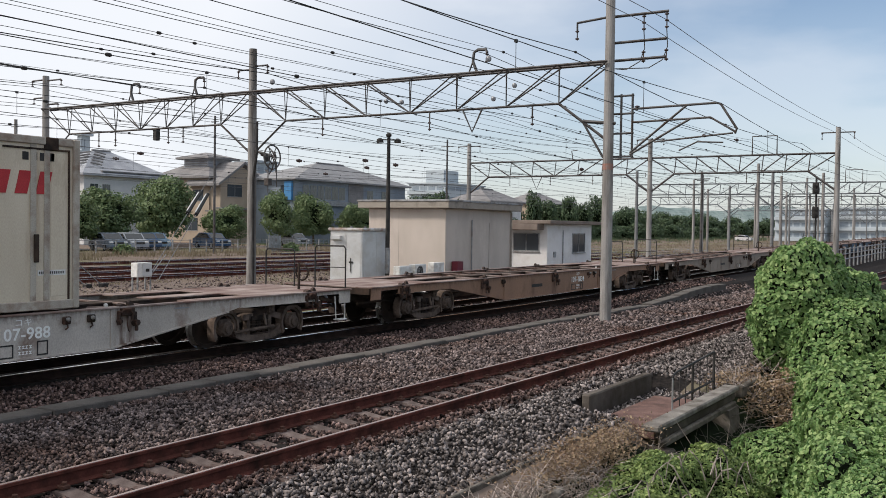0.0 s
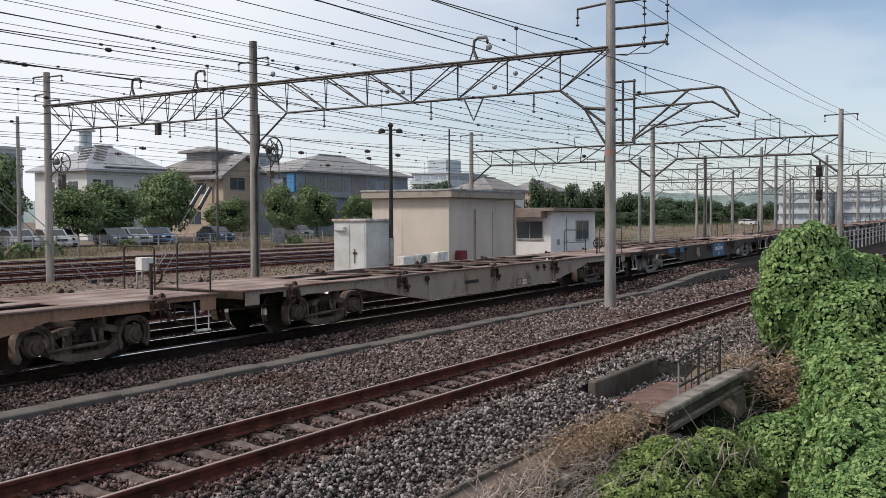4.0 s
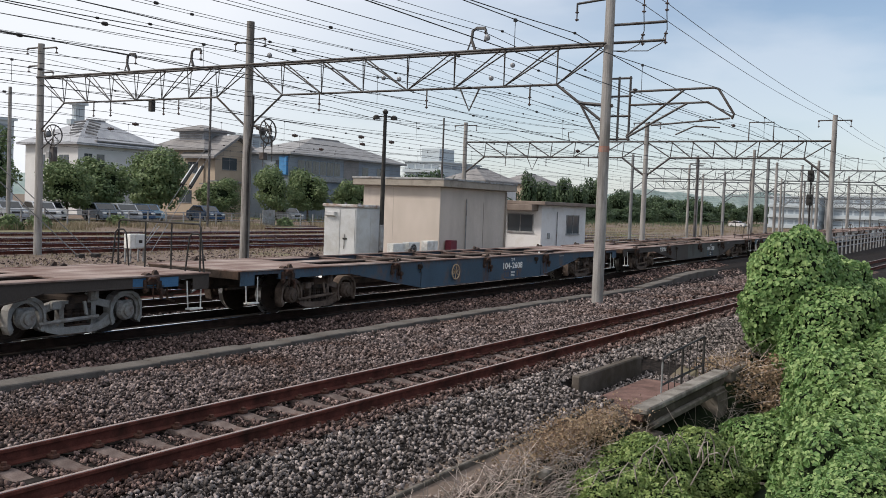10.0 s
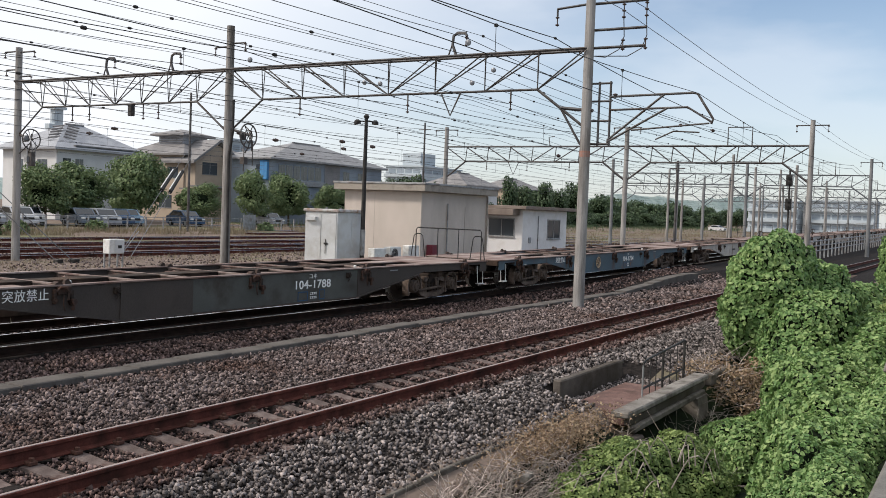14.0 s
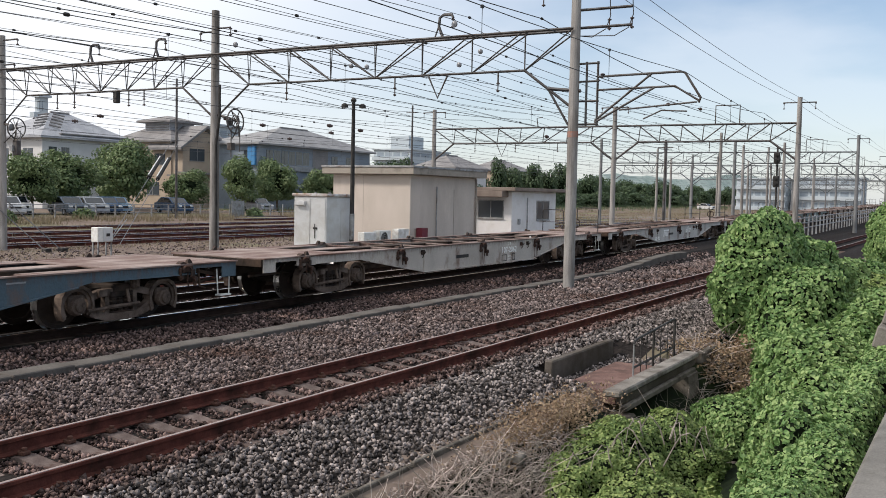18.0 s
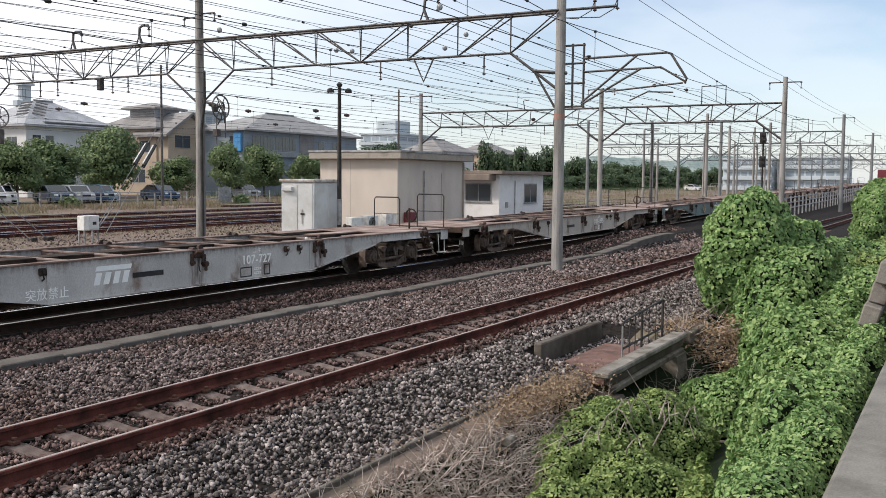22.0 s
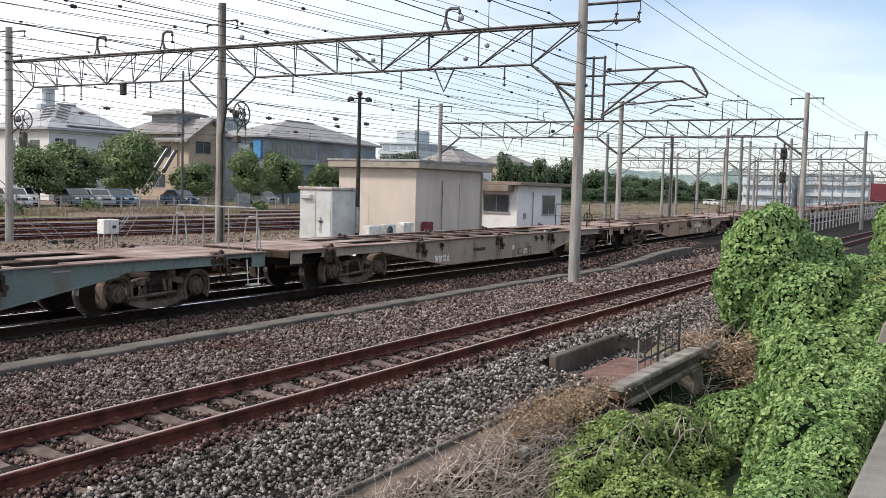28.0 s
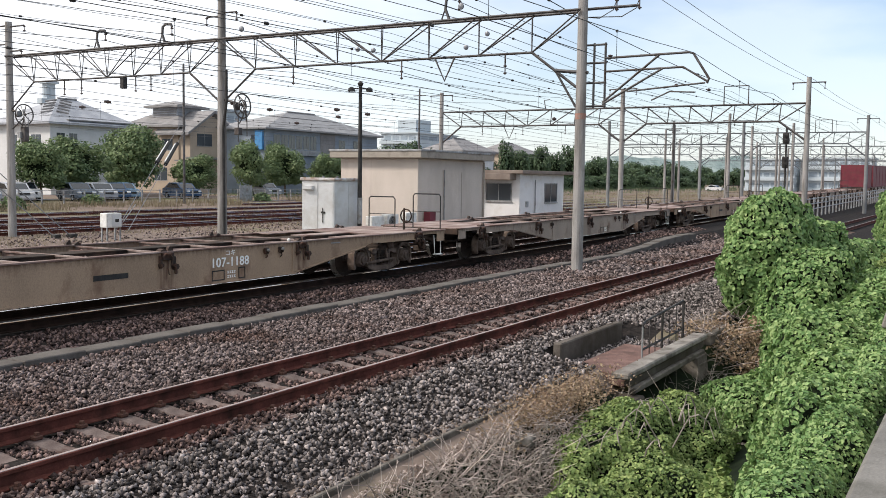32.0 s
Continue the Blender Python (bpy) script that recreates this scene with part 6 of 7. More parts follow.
h1 = house(66.5, 86.5, 11.5, 9.0, 7.7, 2.9, "wall_white", "roof_grey", "white two-storey house with a grey hipped tile roof",
           [("-y", 0.8, 4.9, 1.0, 1.7), ("-y", 2.4, 4.9, 1.0, 1.7), ("-y", 7.2, 5.3, 1.9, 1.2), ("-x", 1.5, 4.9, 1.6, 1.5), ("-x", 5.5, 4.9, 1.6, 1.5), ("-y", 1.0, 1.0, 2.4, 1.9)], lean=False)
for i in range(5):
    part("roof_vane", Geo().tube([(70.6 - i * 0.62, 90.6 - i * 0.62, 10.45 - i * 0.36), (69.6 - i * 0.62, 91.3 - i * 0.62, 10.22 - i * 0.36)], 0.10, 5), M["roof_dark"], h1)
    part("roof_vane", Geo().tube([(70.9 - i * 0.62, 90.4 - i * 0.62, 10.45 - i * 0.36), (71.9 - i * 0.62, 89.7 - i * 0.62, 10.18 - i * 0.36)], 0.10, 5), M["roof_dark"], h1)
part("solar_strip", Geo().box(68.5, 86.0, 7.95, 77.5, 86.9, 8.08), M["roof_dark"], h1)
h2 = house(87.0, 88.8, 11.5, 9.5, 8.5, 2.9, "wall_beige", "roof_dark", "beige two-storey house with dark stepped tile roofs",
           [("-x", 1.0, 5.4, 1.8, 1.4), ("-x", 5.0, 5.4, 1.8, 1.4), ("-y", 8.6, 5.6, 1.6, 1.2), ("-x", 2.0, 1.6, 2.2, 1.6)])
part("upper_roof", hip_roof(88.6, 90.6, 93.0, 95.2, 11.1, 0.75, 0.7), M["roof_dark"], h2)
part("upper_wall", Geo().box(88.7, 90.7, 9.2, 92.9, 95.1, 10.95), M["roof_grey"], h2)
for i in range(3):
    part("vent_slat", Geo().box(88.62, 90.9, 9.9 + i * 0.3, 88.7, 94.9, 10.05 + i * 0.3), M["roof_dark"], h2)
wing = part("gable_wing", Geo().prism([(87.2, -0.2), (87.2, 7.8), (90.9, 10.1), (94.6, 7.8), (94.6, -0.2)], 87.0, 92.4, "y"), M["wall_beige"], h2)
part("gable_roof", Geo().prism([(86.2, 7.55), (90.9, 10.5), (95.6, 7.55), (95.6, 7.25), (90.9, 10.18), (86.2, 7.25)], 86.3, 92.4, "y"), M["roof_dark"], h2, "dark brown gable roof")
house_window(h2, wing, 88.4, 86.99, 6.0, 2.6, 1.5, "-y")
house_window(h2, wing, 92.0, 86.99, 6.0, 1.6, 1.5, "-y")
part("lower_roof", Geo().box(86.4, 85.9, 4.3, 95.4, 87.0, 4.55), M["roof_dark"], h2)
h3 = house(92.6, 79.5, 25.0, 8.6, 8.4, 2.6, "wall_blue", "roof_slate", "slate-blue house with a broad grey hipped roof",
           [("-y", 1.6 + i * 1.5, 5.9, 1.3, 1.7) for i in range(6)] + [("-y", 15.5, 5.9, 1.4, 1.5), ("-y", 19.0, 5.9, 1.8, 1.5), ("-x", 1.0, 5.6, 1.3, 1.9), ("-y", 3.0, 1.6, 2.6, 1.8)], lean=False, hip=10.2)
part("balcony", Geo().box(94.0, 79.1, 5.0, 103.6, 79.5, 5.7, 0.03), M["galv"], h3, "pale balcony rail")
part("dark_cladding", Geo().box(103.8, 79.44, 4.4, 107.2, 79.5, 8.1, 0.02), M["roof_dark"], h3, "dark wall cladding")
part("tarpaulin", Geo().box(92.2, 79.7, 5.6, 92.59, 80.9, 8.0, 0.04), M["blue_sheet"], h3, "bright blue tarpaulin on the wall")
house(148.0, 82.0, 12.5, 8.0, 7.3, 2.3, "wall_white", "roof_dark", "low house with a dark hipped tile roof", [("-y", 2.0, 4.6, 2.4, 1.4), ("-x", 2.0, 4.6, 2.0, 1.4)])
house(128.0, 96.0, 12.0, 9.0, 7.8, 2.0, "wall_white", "roof_dark", "white house half hidden by trees", [("-y", 2.0, 5.0, 2.0, 1.3)])
house(205.0, 100.0, 16.0, 10.0, 8.6, 2.6, "wall_beige", "roof_dark", "reddish-roofed house behind the trees", [("-y", 2.0, 5.0, 2.0, 1.3)])
house(60.0, 110.0, 10.0, 9.0, 9.5, 2.4, "wall_white", "roof_dark", "pale house in the second row", [("-y", 2.0, 6.0, 2.0, 1.3)])


def block(x, y0, y1, depth, h, floors, label, bays):
    """A flat-roofed block of several floors whose window bands look down the line."""
    b = thing("apartment_building", label, "building", "flat-roofed buildings beyond the yard")
    w = part("wall", Geo().box(x, y0, -0.2, x + depth, y1, h), M["hazed_wall"], b)
    part("roof", Geo().box(x - 0.4, y0 - 0.4, h, x + depth + 0.4, y1 + 0.4, h + 0.4), M["hazed_wall"], b)
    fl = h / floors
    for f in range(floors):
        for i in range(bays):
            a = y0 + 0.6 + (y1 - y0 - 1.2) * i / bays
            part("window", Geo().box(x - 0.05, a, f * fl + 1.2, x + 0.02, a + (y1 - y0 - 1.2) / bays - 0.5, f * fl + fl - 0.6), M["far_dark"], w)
        part("balcony", Geo().box(x - 1.0, y0, f * fl + 0.1, x, y1, f * fl + 0.9), M["hazed_wall"], w)
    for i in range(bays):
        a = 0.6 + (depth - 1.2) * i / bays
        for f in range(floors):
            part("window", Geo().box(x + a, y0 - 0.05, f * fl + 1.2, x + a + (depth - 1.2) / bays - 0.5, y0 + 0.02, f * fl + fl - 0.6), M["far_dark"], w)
    return b


block(268, 46.5, 59.4, 14, 8.4, 3, "pale school building at the end of the yard", 6)
block(272, 28.0, 44.5, 12, 8.9, 3, "white four-storey building at the end of the yard", 6)
apt = block(224, 138, 150, 22, 14.5, 5, "grey apartment block far behind the houses", 4)
part("roof_house", Geo().box(228, 141, 14.9, 236, 147, 18.6), M["hazed_wall"], apt)
block(90, 141, 146, 6, 13.6, 4, "grey apartment block behind the white house", 2)
block(101.0, 132, 133.1, 1.6, 16.6, 5, "narrow grey stair tower behind the white house", 1)
block(116, 108, 112, 5, 12.6, 4, "pinkish-grey block behind the beige house", 2)


# ---- parked cars and the fence ----
def car(x, y, mat, label, turn=0.0):
    c = thing("parked_car", label, "car", "cars parked beyond the fence", pose(x, y, -0.12, 0, 0, turn))
    c.scale = (1.0, 1.05, 1.12)
    prof = [(-2.1, 0.32), (-2.15, 0.62), (-1.95, 0.88), (-1.1, 0.97), (-0.45, 1.42), (0.9, 1.48), (1.75, 1.02), (2.1, 0.95), (2.15, 0.4), (1.9, 0.28)]
    part("body", Geo().prism(prof, -0.83, 0.83), mat, c)
    part("side_window", Geo().prism([(-0.95, 1.0), (-0.42, 1.36), (0.85, 1.41), (1.5, 1.03)], -0.845, 0.845), M["car_glass"], c)
    part("windscreen", Geo().prism([(-1.12, 0.99), (-0.48, 1.40), (-0.42, 1.40), (-1.04, 0.98)], -0.72, 0.72), M["car_glass"], c)
    part("grille", Geo().box(-2.19, -0.42, 0.56, -2.05, 0.42, 0.74, 0.02), M["dark"], c)
    part("bumper", Geo().box(-2.2, -0.8, 0.32, -2.05, 0.8, 0.55, 0.04), mat, c)
    for s in (-1, 1):
        part("headlight", Geo().box(-2.16, s * 0.62 - 0.16, 0.66, -2.0, s * 0.62 + 0.16, 0.8, 0.03), M["white"], c)
        for xx in (-1.3, 1.3):
            w = part("wheel", Geo().lathe([(0.05, -0.1), (0.3, -0.1), (0.32, 0.0), (0.3, 0.1), (0.05, 0.1)], (xx, s * 0.78, 0.32), "y", 14), M["rubber"], c)
            part("hub", Geo().lathe([(0.18, -0.105), (0.18, 0.105)], (xx, s * 0.78, 0.32), "y", 10), M["galv"], w)
    return c


CARS = [(surf("car_slate", (0.10, 0.13, 0.17), (0.13, 0.16, 0.20), 2, 0.3, 0.0), "slate-blue hatchback parked nose to the fence"), (surf("car_silver", (0.26, 0.28, 0.31), (0.32, 0.34, 0.37), 2, 0.3, 0.0), "silver saloon parked nose to the fence"),
        (surf("car_navy", (0.03, 0.07, 0.14), (0.05, 0.09, 0.17), 2, 0.3, 0.0), "navy car parked nose to the fence"), (surf("car_white", (0.50, 0.50, 0.51), (0.56, 0.56, 0.57), 2, 0.3, 0.0), "white car parked nose to the fence"),
        (surf("car_sky", (0.16, 0.26, 0.36), (0.20, 0.30, 0.40), 2, 0.3, 0.0), "pale blue van parked nose to the fence")]
for x, y, i in ((55.6, 69.0, 0), (58.0, 69.0, 1), (60.2, 69.8, 2), (62.2, 70.8, 4), (52.2, 71.6, 3), (49.2, 68.6, 3), (46.4, 69.0, 1), (69.4, 70.4, 2), (43.0, 69.4, 2), (85.0, 73.0, 1), (246.0, 62.0, 3)):
    car(x, y, *CARS[i], turn=76 + 4 * math.sin(x * 3))
fence = thing("boundary_fence", "low pale boundary fence along the parking area", "fence")
for i in range(38):
    x = 38 + i * 2.0
    part("post", Geo().box(x - 0.05, 63.5, -0.3, x + 0.05, 63.6, 1.0), M["galv"], fence)
    if i < 37:
        for z in (0.25, 0.6, 0.92):
            part("rail", Geo().box(x + 0.05, 63.53, z, x + 1.95, 63.57, z + 0.045), M["galv"], fence)
for x, w in ((70.0, 1.8), (96.0, 4.0)):
    s = thing("site_panel", "grey sheet panel standing along the fence", "panel", "panels along the fence")
    part("sheet", Geo().box(x, 63.3, -0.2, x + w, 63.36, 1.35, 0.01), M["galv"], s)

# far hills
ridge = []
for j in range(240):
    i = j * 0.25
    x = 300 + i * 70
    y = 560 + 160 * math.sin(i * 0.13)
    h = 16 + 30 * math.exp(-((i - 21) / 3.4) ** 2) + 40 * math.exp(-((i - 27.4) / 3.6) ** 2) + 26 * math.exp(-((i - 35) / 6) ** 2)
    ridge.append((x, y, h * (1 + 0.16 * noise.noise((i * 0.6, 3, 0))) + 5 * noise.noise((i * 2.4, 9, 0)) + 3 * noise.noise((i * 7.0, 4, 0))))
vs = [(x, y - 60, -1) for x, y, h in ridge] + [(x, y, h) for x, y, h in ridge] + [(x, y + 160, -1) for x, y, h in ridge]
n = len(ridge)
fs = [(j * n + i, j * n + i + 1, (j + 1) * n + i + 1, (j + 1) * n + i) for j in range(2) for i in range(n - 1)]
me = bpy.data.meshes.new("backdrop_hill")
me.from_pydata(vs, [], fs)
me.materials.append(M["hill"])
tagged(new("backdrop_hill", me), "hazy blue-green wooded hills on the horizon", "hill", kind="structure")


# ---- plants ----
rng = np.random.default_rng(7)


def leaf_mesh(name, pos, nor, size, mat, label, category, parent=None, droop=0.25):
    """Many folded leaves at given points, facing roughly along given normals."""
    n = len(pos)
    nor = nor + rng.normal(0, 0.6, (n, 3))
    nor /= np.linalg.norm(nor, axis=1)[:, None]
    ref = rng.normal(0, 1, (n, 3))
    u = np.cross(nor, ref)
    u /= np.linalg.norm(u, axis=1)[:, None]
    w = np.cross(nor, u)
    s = (size * rng.uniform(0.45, 1.35, n))[:, None]
    base, tip = pos - w * s * 0.5, pos + w * s * 0.62 - nor * s * droop
    mid = pos + nor * s * 0.0
    left, right = pos + u * s * 0.52 + nor * s * 0.16 - w * s * 0.12, pos - u * s * 0.52 + nor * s * 0.16 - w * s * 0.12
    vs = np.stack([base, left, tip, right], 1).reshape(-1, 3)
    k = np.arange(n)[:, None] * 4
    tris = np.concatenate([k + np.array([[0, 1, 2]]), k + np.array([[0, 2, 3]])])
    return soup(name, vs, tris, mat, label, category, parent=parent)


def lumps(n, c, r, lumpy=0.34, low=-0.2, seed=0):
    """Points and normals on a lumpy ellipsoid's upper side."""
    d = rng.normal(0, 1, (n * 2, 3))
    d /= np.linalg.norm(d, axis=1)[:, None]
    d = d[d[:, 2] > low][:n]
    k = np.array([1 + lumpy * noise.noise((p[0] * 2.6 + seed, p[1] * 2.6, p[2] * 2.6)) + 0.5 * lumpy * noise.noise((p[0] * 7 + seed, p[1] * 7, p[2] * 7)) for p in d])
    k += np.array([0.10 * noise.noise((p[0] * 15 + seed, p[1] * 15, p[2] * 15)) for p in d])
    k *= rng.uniform(0.76, 1.07, len(d))
    pos = np.array(c) + d * np.array(r) * k[:, None]
    nor = d / np.array(r)
    return pos, nor / np.linalg.norm(nor, axis=1)[:, None]


# An added near-black body that stands for the shade inside a crown.
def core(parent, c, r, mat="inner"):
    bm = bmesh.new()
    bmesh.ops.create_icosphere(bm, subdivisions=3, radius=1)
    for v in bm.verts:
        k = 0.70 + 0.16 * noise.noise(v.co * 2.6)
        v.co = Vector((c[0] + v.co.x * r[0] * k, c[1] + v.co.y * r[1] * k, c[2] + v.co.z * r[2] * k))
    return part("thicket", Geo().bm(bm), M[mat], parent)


def swell(p, rough):
    """How far the leaf cover bulges out at a place, in metres."""
    return rough * (0.9 * noise.noise((p[0] * 1.15, p[1] * 1.6, p[2] * 1.6)) + 0.55 * noise.noise((p[0] * 2.6 + 7, p[1] * 3.2, p[2] * 3.2)) + 0.22 * noise.noise((p[0] * 6.5, p[1] * 6.5, p[2] * 6.5 + 3)))


def ovate(name, pos, nor, size, mat, parent, jitter=0.5, hang=0.55, fold=True):
    """Broad pointed leaves, cupped along the midrib, overlapping like shingles with their tips hanging down the slope."""
    n = len(pos)
    nor = nor + rng.normal(0, jitter, (n, 3)) + np.array([0, 0, 0.28])
    nor /= np.linalg.norm(nor, axis=1)[:, None]
    down = np.array([0, 0, -hang]) + rng.normal(0, 0.55, (n, 3))
    w = down - nor * (down * nor).sum(1)[:, None]
    w /= np.linalg.norm(w, axis=1)[:, None] + 1e-6
    u = np.cross(nor, w)
    k = (size * rng.uniform(0.6, 1.25, n))[:, None]
    at = lambda a, b, c: pos + (u * a + w * b + nor * c) * k
    if fold:
        vs = np.stack([at(0, -0.46, -0.03), at(-0.44, -0.20, 0.10), at(-0.38, 0.22, 0.06), at(0, 0.62, -0.16), at(0.38, 0.22, 0.06), at(0.44, -0.20, 0.10)], 1)
        quads = np.array([(0, 3, 2, 1), (0, 5, 4, 3)])
    else:
        vs = np.stack([at(0, -0.5, 0), at(-0.5, 0, 0.08), at(0, 0.6, -0.1), at(0.5, 0, 0.08)], 1)
        quads = np.array([(0, 3, 2, 1)])
    return soup(name, vs.reshape(-1, 3), (np.arange(n)[:, None, None] * vs.shape[1] + quads[None]).reshape(-1, 4), mat, "", "", parent=parent)


def bush(blobs, mat, label, density=300, rough=0.30, gaps=-0.42):
    """A smothered bush: bulging mounds (centre, radii, leaf size) under a skin of overlapping leaves."""
    b = thing("bush", label, "bush", "vine-covered bushes along the bank")
    groups = {}
    for c, r, size in blobs:
        c, r = np.array(c), np.array(r)
        area = 4 * math.pi * (((r[0] * r[1]) ** 1.6 + (r[0] * r[2]) ** 1.6 + (r[1] * r[2]) ** 1.6) / 3) ** (1 / 1.6)
        size *= 0.68
        n = int(area * density * (0.11 / size) ** 1.8)
        d = rng.normal(0, 1, (n, 3))
        d /= np.linalg.norm(d, axis=1)[:, None]
        d = d[d[:, 2] > -0.8]
        q = d / r
        q /= np.linalg.norm(q, axis=1)[:, None]
        p = c + d * r
        keep = np.ones(len(p), bool)
        for c2, r2, _ in blobs:
            if c2 != tuple(c):
                keep &= (((p - np.array(c2)) / np.array(r2)) ** 2).sum(1) > 0.80
        p, q = p[keep], q[keep]
        h = np.array([swell(v, rough) for v in p])
        t1 = np.cross(q, [0.0, 0.0, 1.0]) + 1e-5
        t1 /= np.linalg.norm(t1, axis=1)[:, None]
        t2 = np.cross(q, t1)
        for tt in (t1, t2):
            hh = np.array([swell(v, rough) for v in p + tt * 0.08])
            q = q - tt * ((hh - h) / 0.08)[:, None]
        q /= np.linalg.norm(q, axis=1)[:, None]
        keep = h > gaps * rough * rng.uniform(0.8, 1.6, len(p))
        p = p + (p - c) / np.linalg.norm(p - c, axis=1)[:, None] * (h - rng.uniform(0, 0.10, len(p)) ** 1.3)[:, None]
        groups.setdefault(size, []).append((p[keep], q[keep]))
        # Near-black mound under the leaves, standing for shade in the gaps.
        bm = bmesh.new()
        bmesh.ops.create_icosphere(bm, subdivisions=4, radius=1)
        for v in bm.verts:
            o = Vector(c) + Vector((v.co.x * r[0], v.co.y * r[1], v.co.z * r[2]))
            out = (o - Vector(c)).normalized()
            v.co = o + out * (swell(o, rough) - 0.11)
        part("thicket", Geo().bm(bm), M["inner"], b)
    for size, pq in groups.items():
        ovate("leaves", np.concatenate([v[0] for v in pq]), np.concatenate([v[1] for v in pq]), size, mat, b)
    return b


bush([((20.6, 4.0, 0.70), (1.8, 0.92, 1.45), 0.125), ((22.6, 3.5, 0.28), (2.4, 1.05, 1.25), 0.125), ((19.4, 2.95, -0.1), (1.8, 0.98, 1.15), 0.115), ((25.6, 3.2, -0.2), (3.0, 1.1, 1.05), 0.125)],
     M["leaf"], "large vine-smothered bush, bright green, beside the culvert")
bush([((15.6, 2.05, -0.55), (2.4, 0.92, 1.0), 0.10), ((12.0, 1.56, -0.55), (2.6, 0.62, 0.9), 0.085), ((20.0, 1.85, -0.35), (3.2, 0.95, 0.95), 0.11), ((9.2, 1.30, -0.48), (2.0, 0.5, 0.78), 0.07), ((14.5, 2.95, -0.98), (1.25, 0.55, 0.5), 0.085), ((17.4, 2.9, -0.55), (1.0, 0.6, 0.6), 0.09)],
     M["leaf"], "bright green vines sprawling down the bank", 330, 0.34)
bush([((10.6, 3.5, -0.80), (1.25, 0.58, 0.60), 0.054), ((9.6, 3.6, -0.78), (0.75, 0.40, 0.48), 0.05), ((11.6, 3.15, -1.0), (1.05, 0.55, 0.58), 0.054), ((9.3, 3.0, -1.0), (1.15, 0.56, 0.52), 0.048), ((7.7, 3.05, -0.88), (0.95, 0.40, 0.42), 0.05), ((7.0, 2.6, -1.1), (0.95, 0.56, 0.48), 0.05)],
     M["leaf_low"], "yellow-green shrub growing in the ditch", 330, 0.30, -0.34)
bush([((41.5, 2.95, 0.85), (3.4, 1.0, 1.65), 0.15), ((30.0, 2.7, -0.3), (3.4, 1.2, 0.9), 0.14), ((50.0, 3.0, 0.5), (4.0, 1.3, 1.5), 0.17)], M["leaf"], "vine-covered bushes farther along the bank", 260)
bush([((26.0, 2.2, -0.35), (3.5, 1.05, 0.85), 0.12), ((33.0, 1.9, -0.25), (4.0, 0.95, 0.85), 0.14)], M["leaf_low"], "low yellow-green creeper on the bank", 260)
bush([((6.0 + 2.2 * i, 0.98 + 0.03 * i, -0.06), (1.5, 0.36, 0.56), 0.05 + 0.006 * i) for i in range(7)], M["leaf"], "vines creeping up to the pavement edge", 230, 0.12)

# upright leafy shoots in the foreground ditch
for x, y, z, h in ((8.45, 1.98, -0.95, 0.86), (8.62, 2.1, -0.95, 0.70), (8.2, 1.88, -0.95, 0.74), (8.3, 1.62, -0.65, 0.66), (7.9, 1.5, -0.5, 0.5), (7.2, 2.3, -0.95, 0.55)):
    s = thing("shoot", "upright yellow-green leafy shoot in the ditch", "plant", "leafy shoots in the ditch")
    part("stem", Geo().tube([(x, y, z - 0.5), (x + 0.03, y, z + h)], [0.012, 0.004], 5), M["bark"], s)
    n = 460
    t = rng.uniform(0.1, 1, n)
    a = rng.uniform(0, 6.28, n)
    rr = (0.24 * (1.05 - t) + 0.03) * rng.uniform(0.3, 1, n)
    pos = np.stack([x + rr * np.cos(a), y + rr * np.sin(a), z + h * t], 1)
    leaf_mesh("leaves", pos, np.stack([np.cos(a) * 0.5, np.sin(a) * 0.5, np.ones(n)], 1), 0.055, M["leaf_low"], "", "", parent=s)


def stems(name, n, area, length, r, mat, label, lie=0.5, lift=0.0):
    """Loose dry stems, each a bent three-sided straw."""
    x = rng.uniform(area[0], area[1], n)
    y = rng.uniform(area[2], area[3], n)
    a, e = rng.uniform(0, 6.28, n), rng.uniform(0.05, 1.2, n) * (1 - lie)
    L = length * rng.uniform(0.4, 1.3, n)
    z = np.array([ground_z(p, q) for p, q in zip(x, y)]) + rng.uniform(0.0, 0.14, n) + lift * rng.uniform(0.6, 1.0, n)
    p0 = np.stack([x, y, z], 1)
    d = np.stack([np.cos(a) * np.cos(e), np.sin(a) * np.cos(e), np.sin(e)], 1)
    bend = rng.normal(0, 0.8, (n, 3))
    p1 = p0 + d * L[:, None] * 0.5 + bend * L[:, None] * 0.2 + np.array([0, 0, 0.04])
    p2 = p1 + (d + bend * 0.8) * L[:, None] * 0.5
    p2[:, 2] = np.maximum(p2[:, 2], z + 0.005)
    u = np.cross(d, [0, 0, 1.0]) + 1e-4
    u /= np.linalg.norm(u, axis=1)[:, None]
    v = np.cross(u, d)
    ring = lambda p, s: np.stack([p + u * s, p - u * s * 0.5 + v * s * 0.87, p - u * s * 0.5 - v * s * 0.87], 1)
    vs = np.concatenate([ring(p0, r), ring(p1, r), ring(p2, r * 0.4)], 1).reshape(-1, 3)
    k = np.arange(n)[:, None] * 9
    q = [[i, (i + 1) % 3, 3 + (i + 1) % 3, 3 + i] for i in range(3)] + [[3 + i, 3 + (i + 1) % 3, 6 + (i + 1) % 3, 6 + i] for i in range(3)]
    return soup(name, vs, np.concatenate([k + np.array([f]) for f in q]), mat, label, "dry weeds")


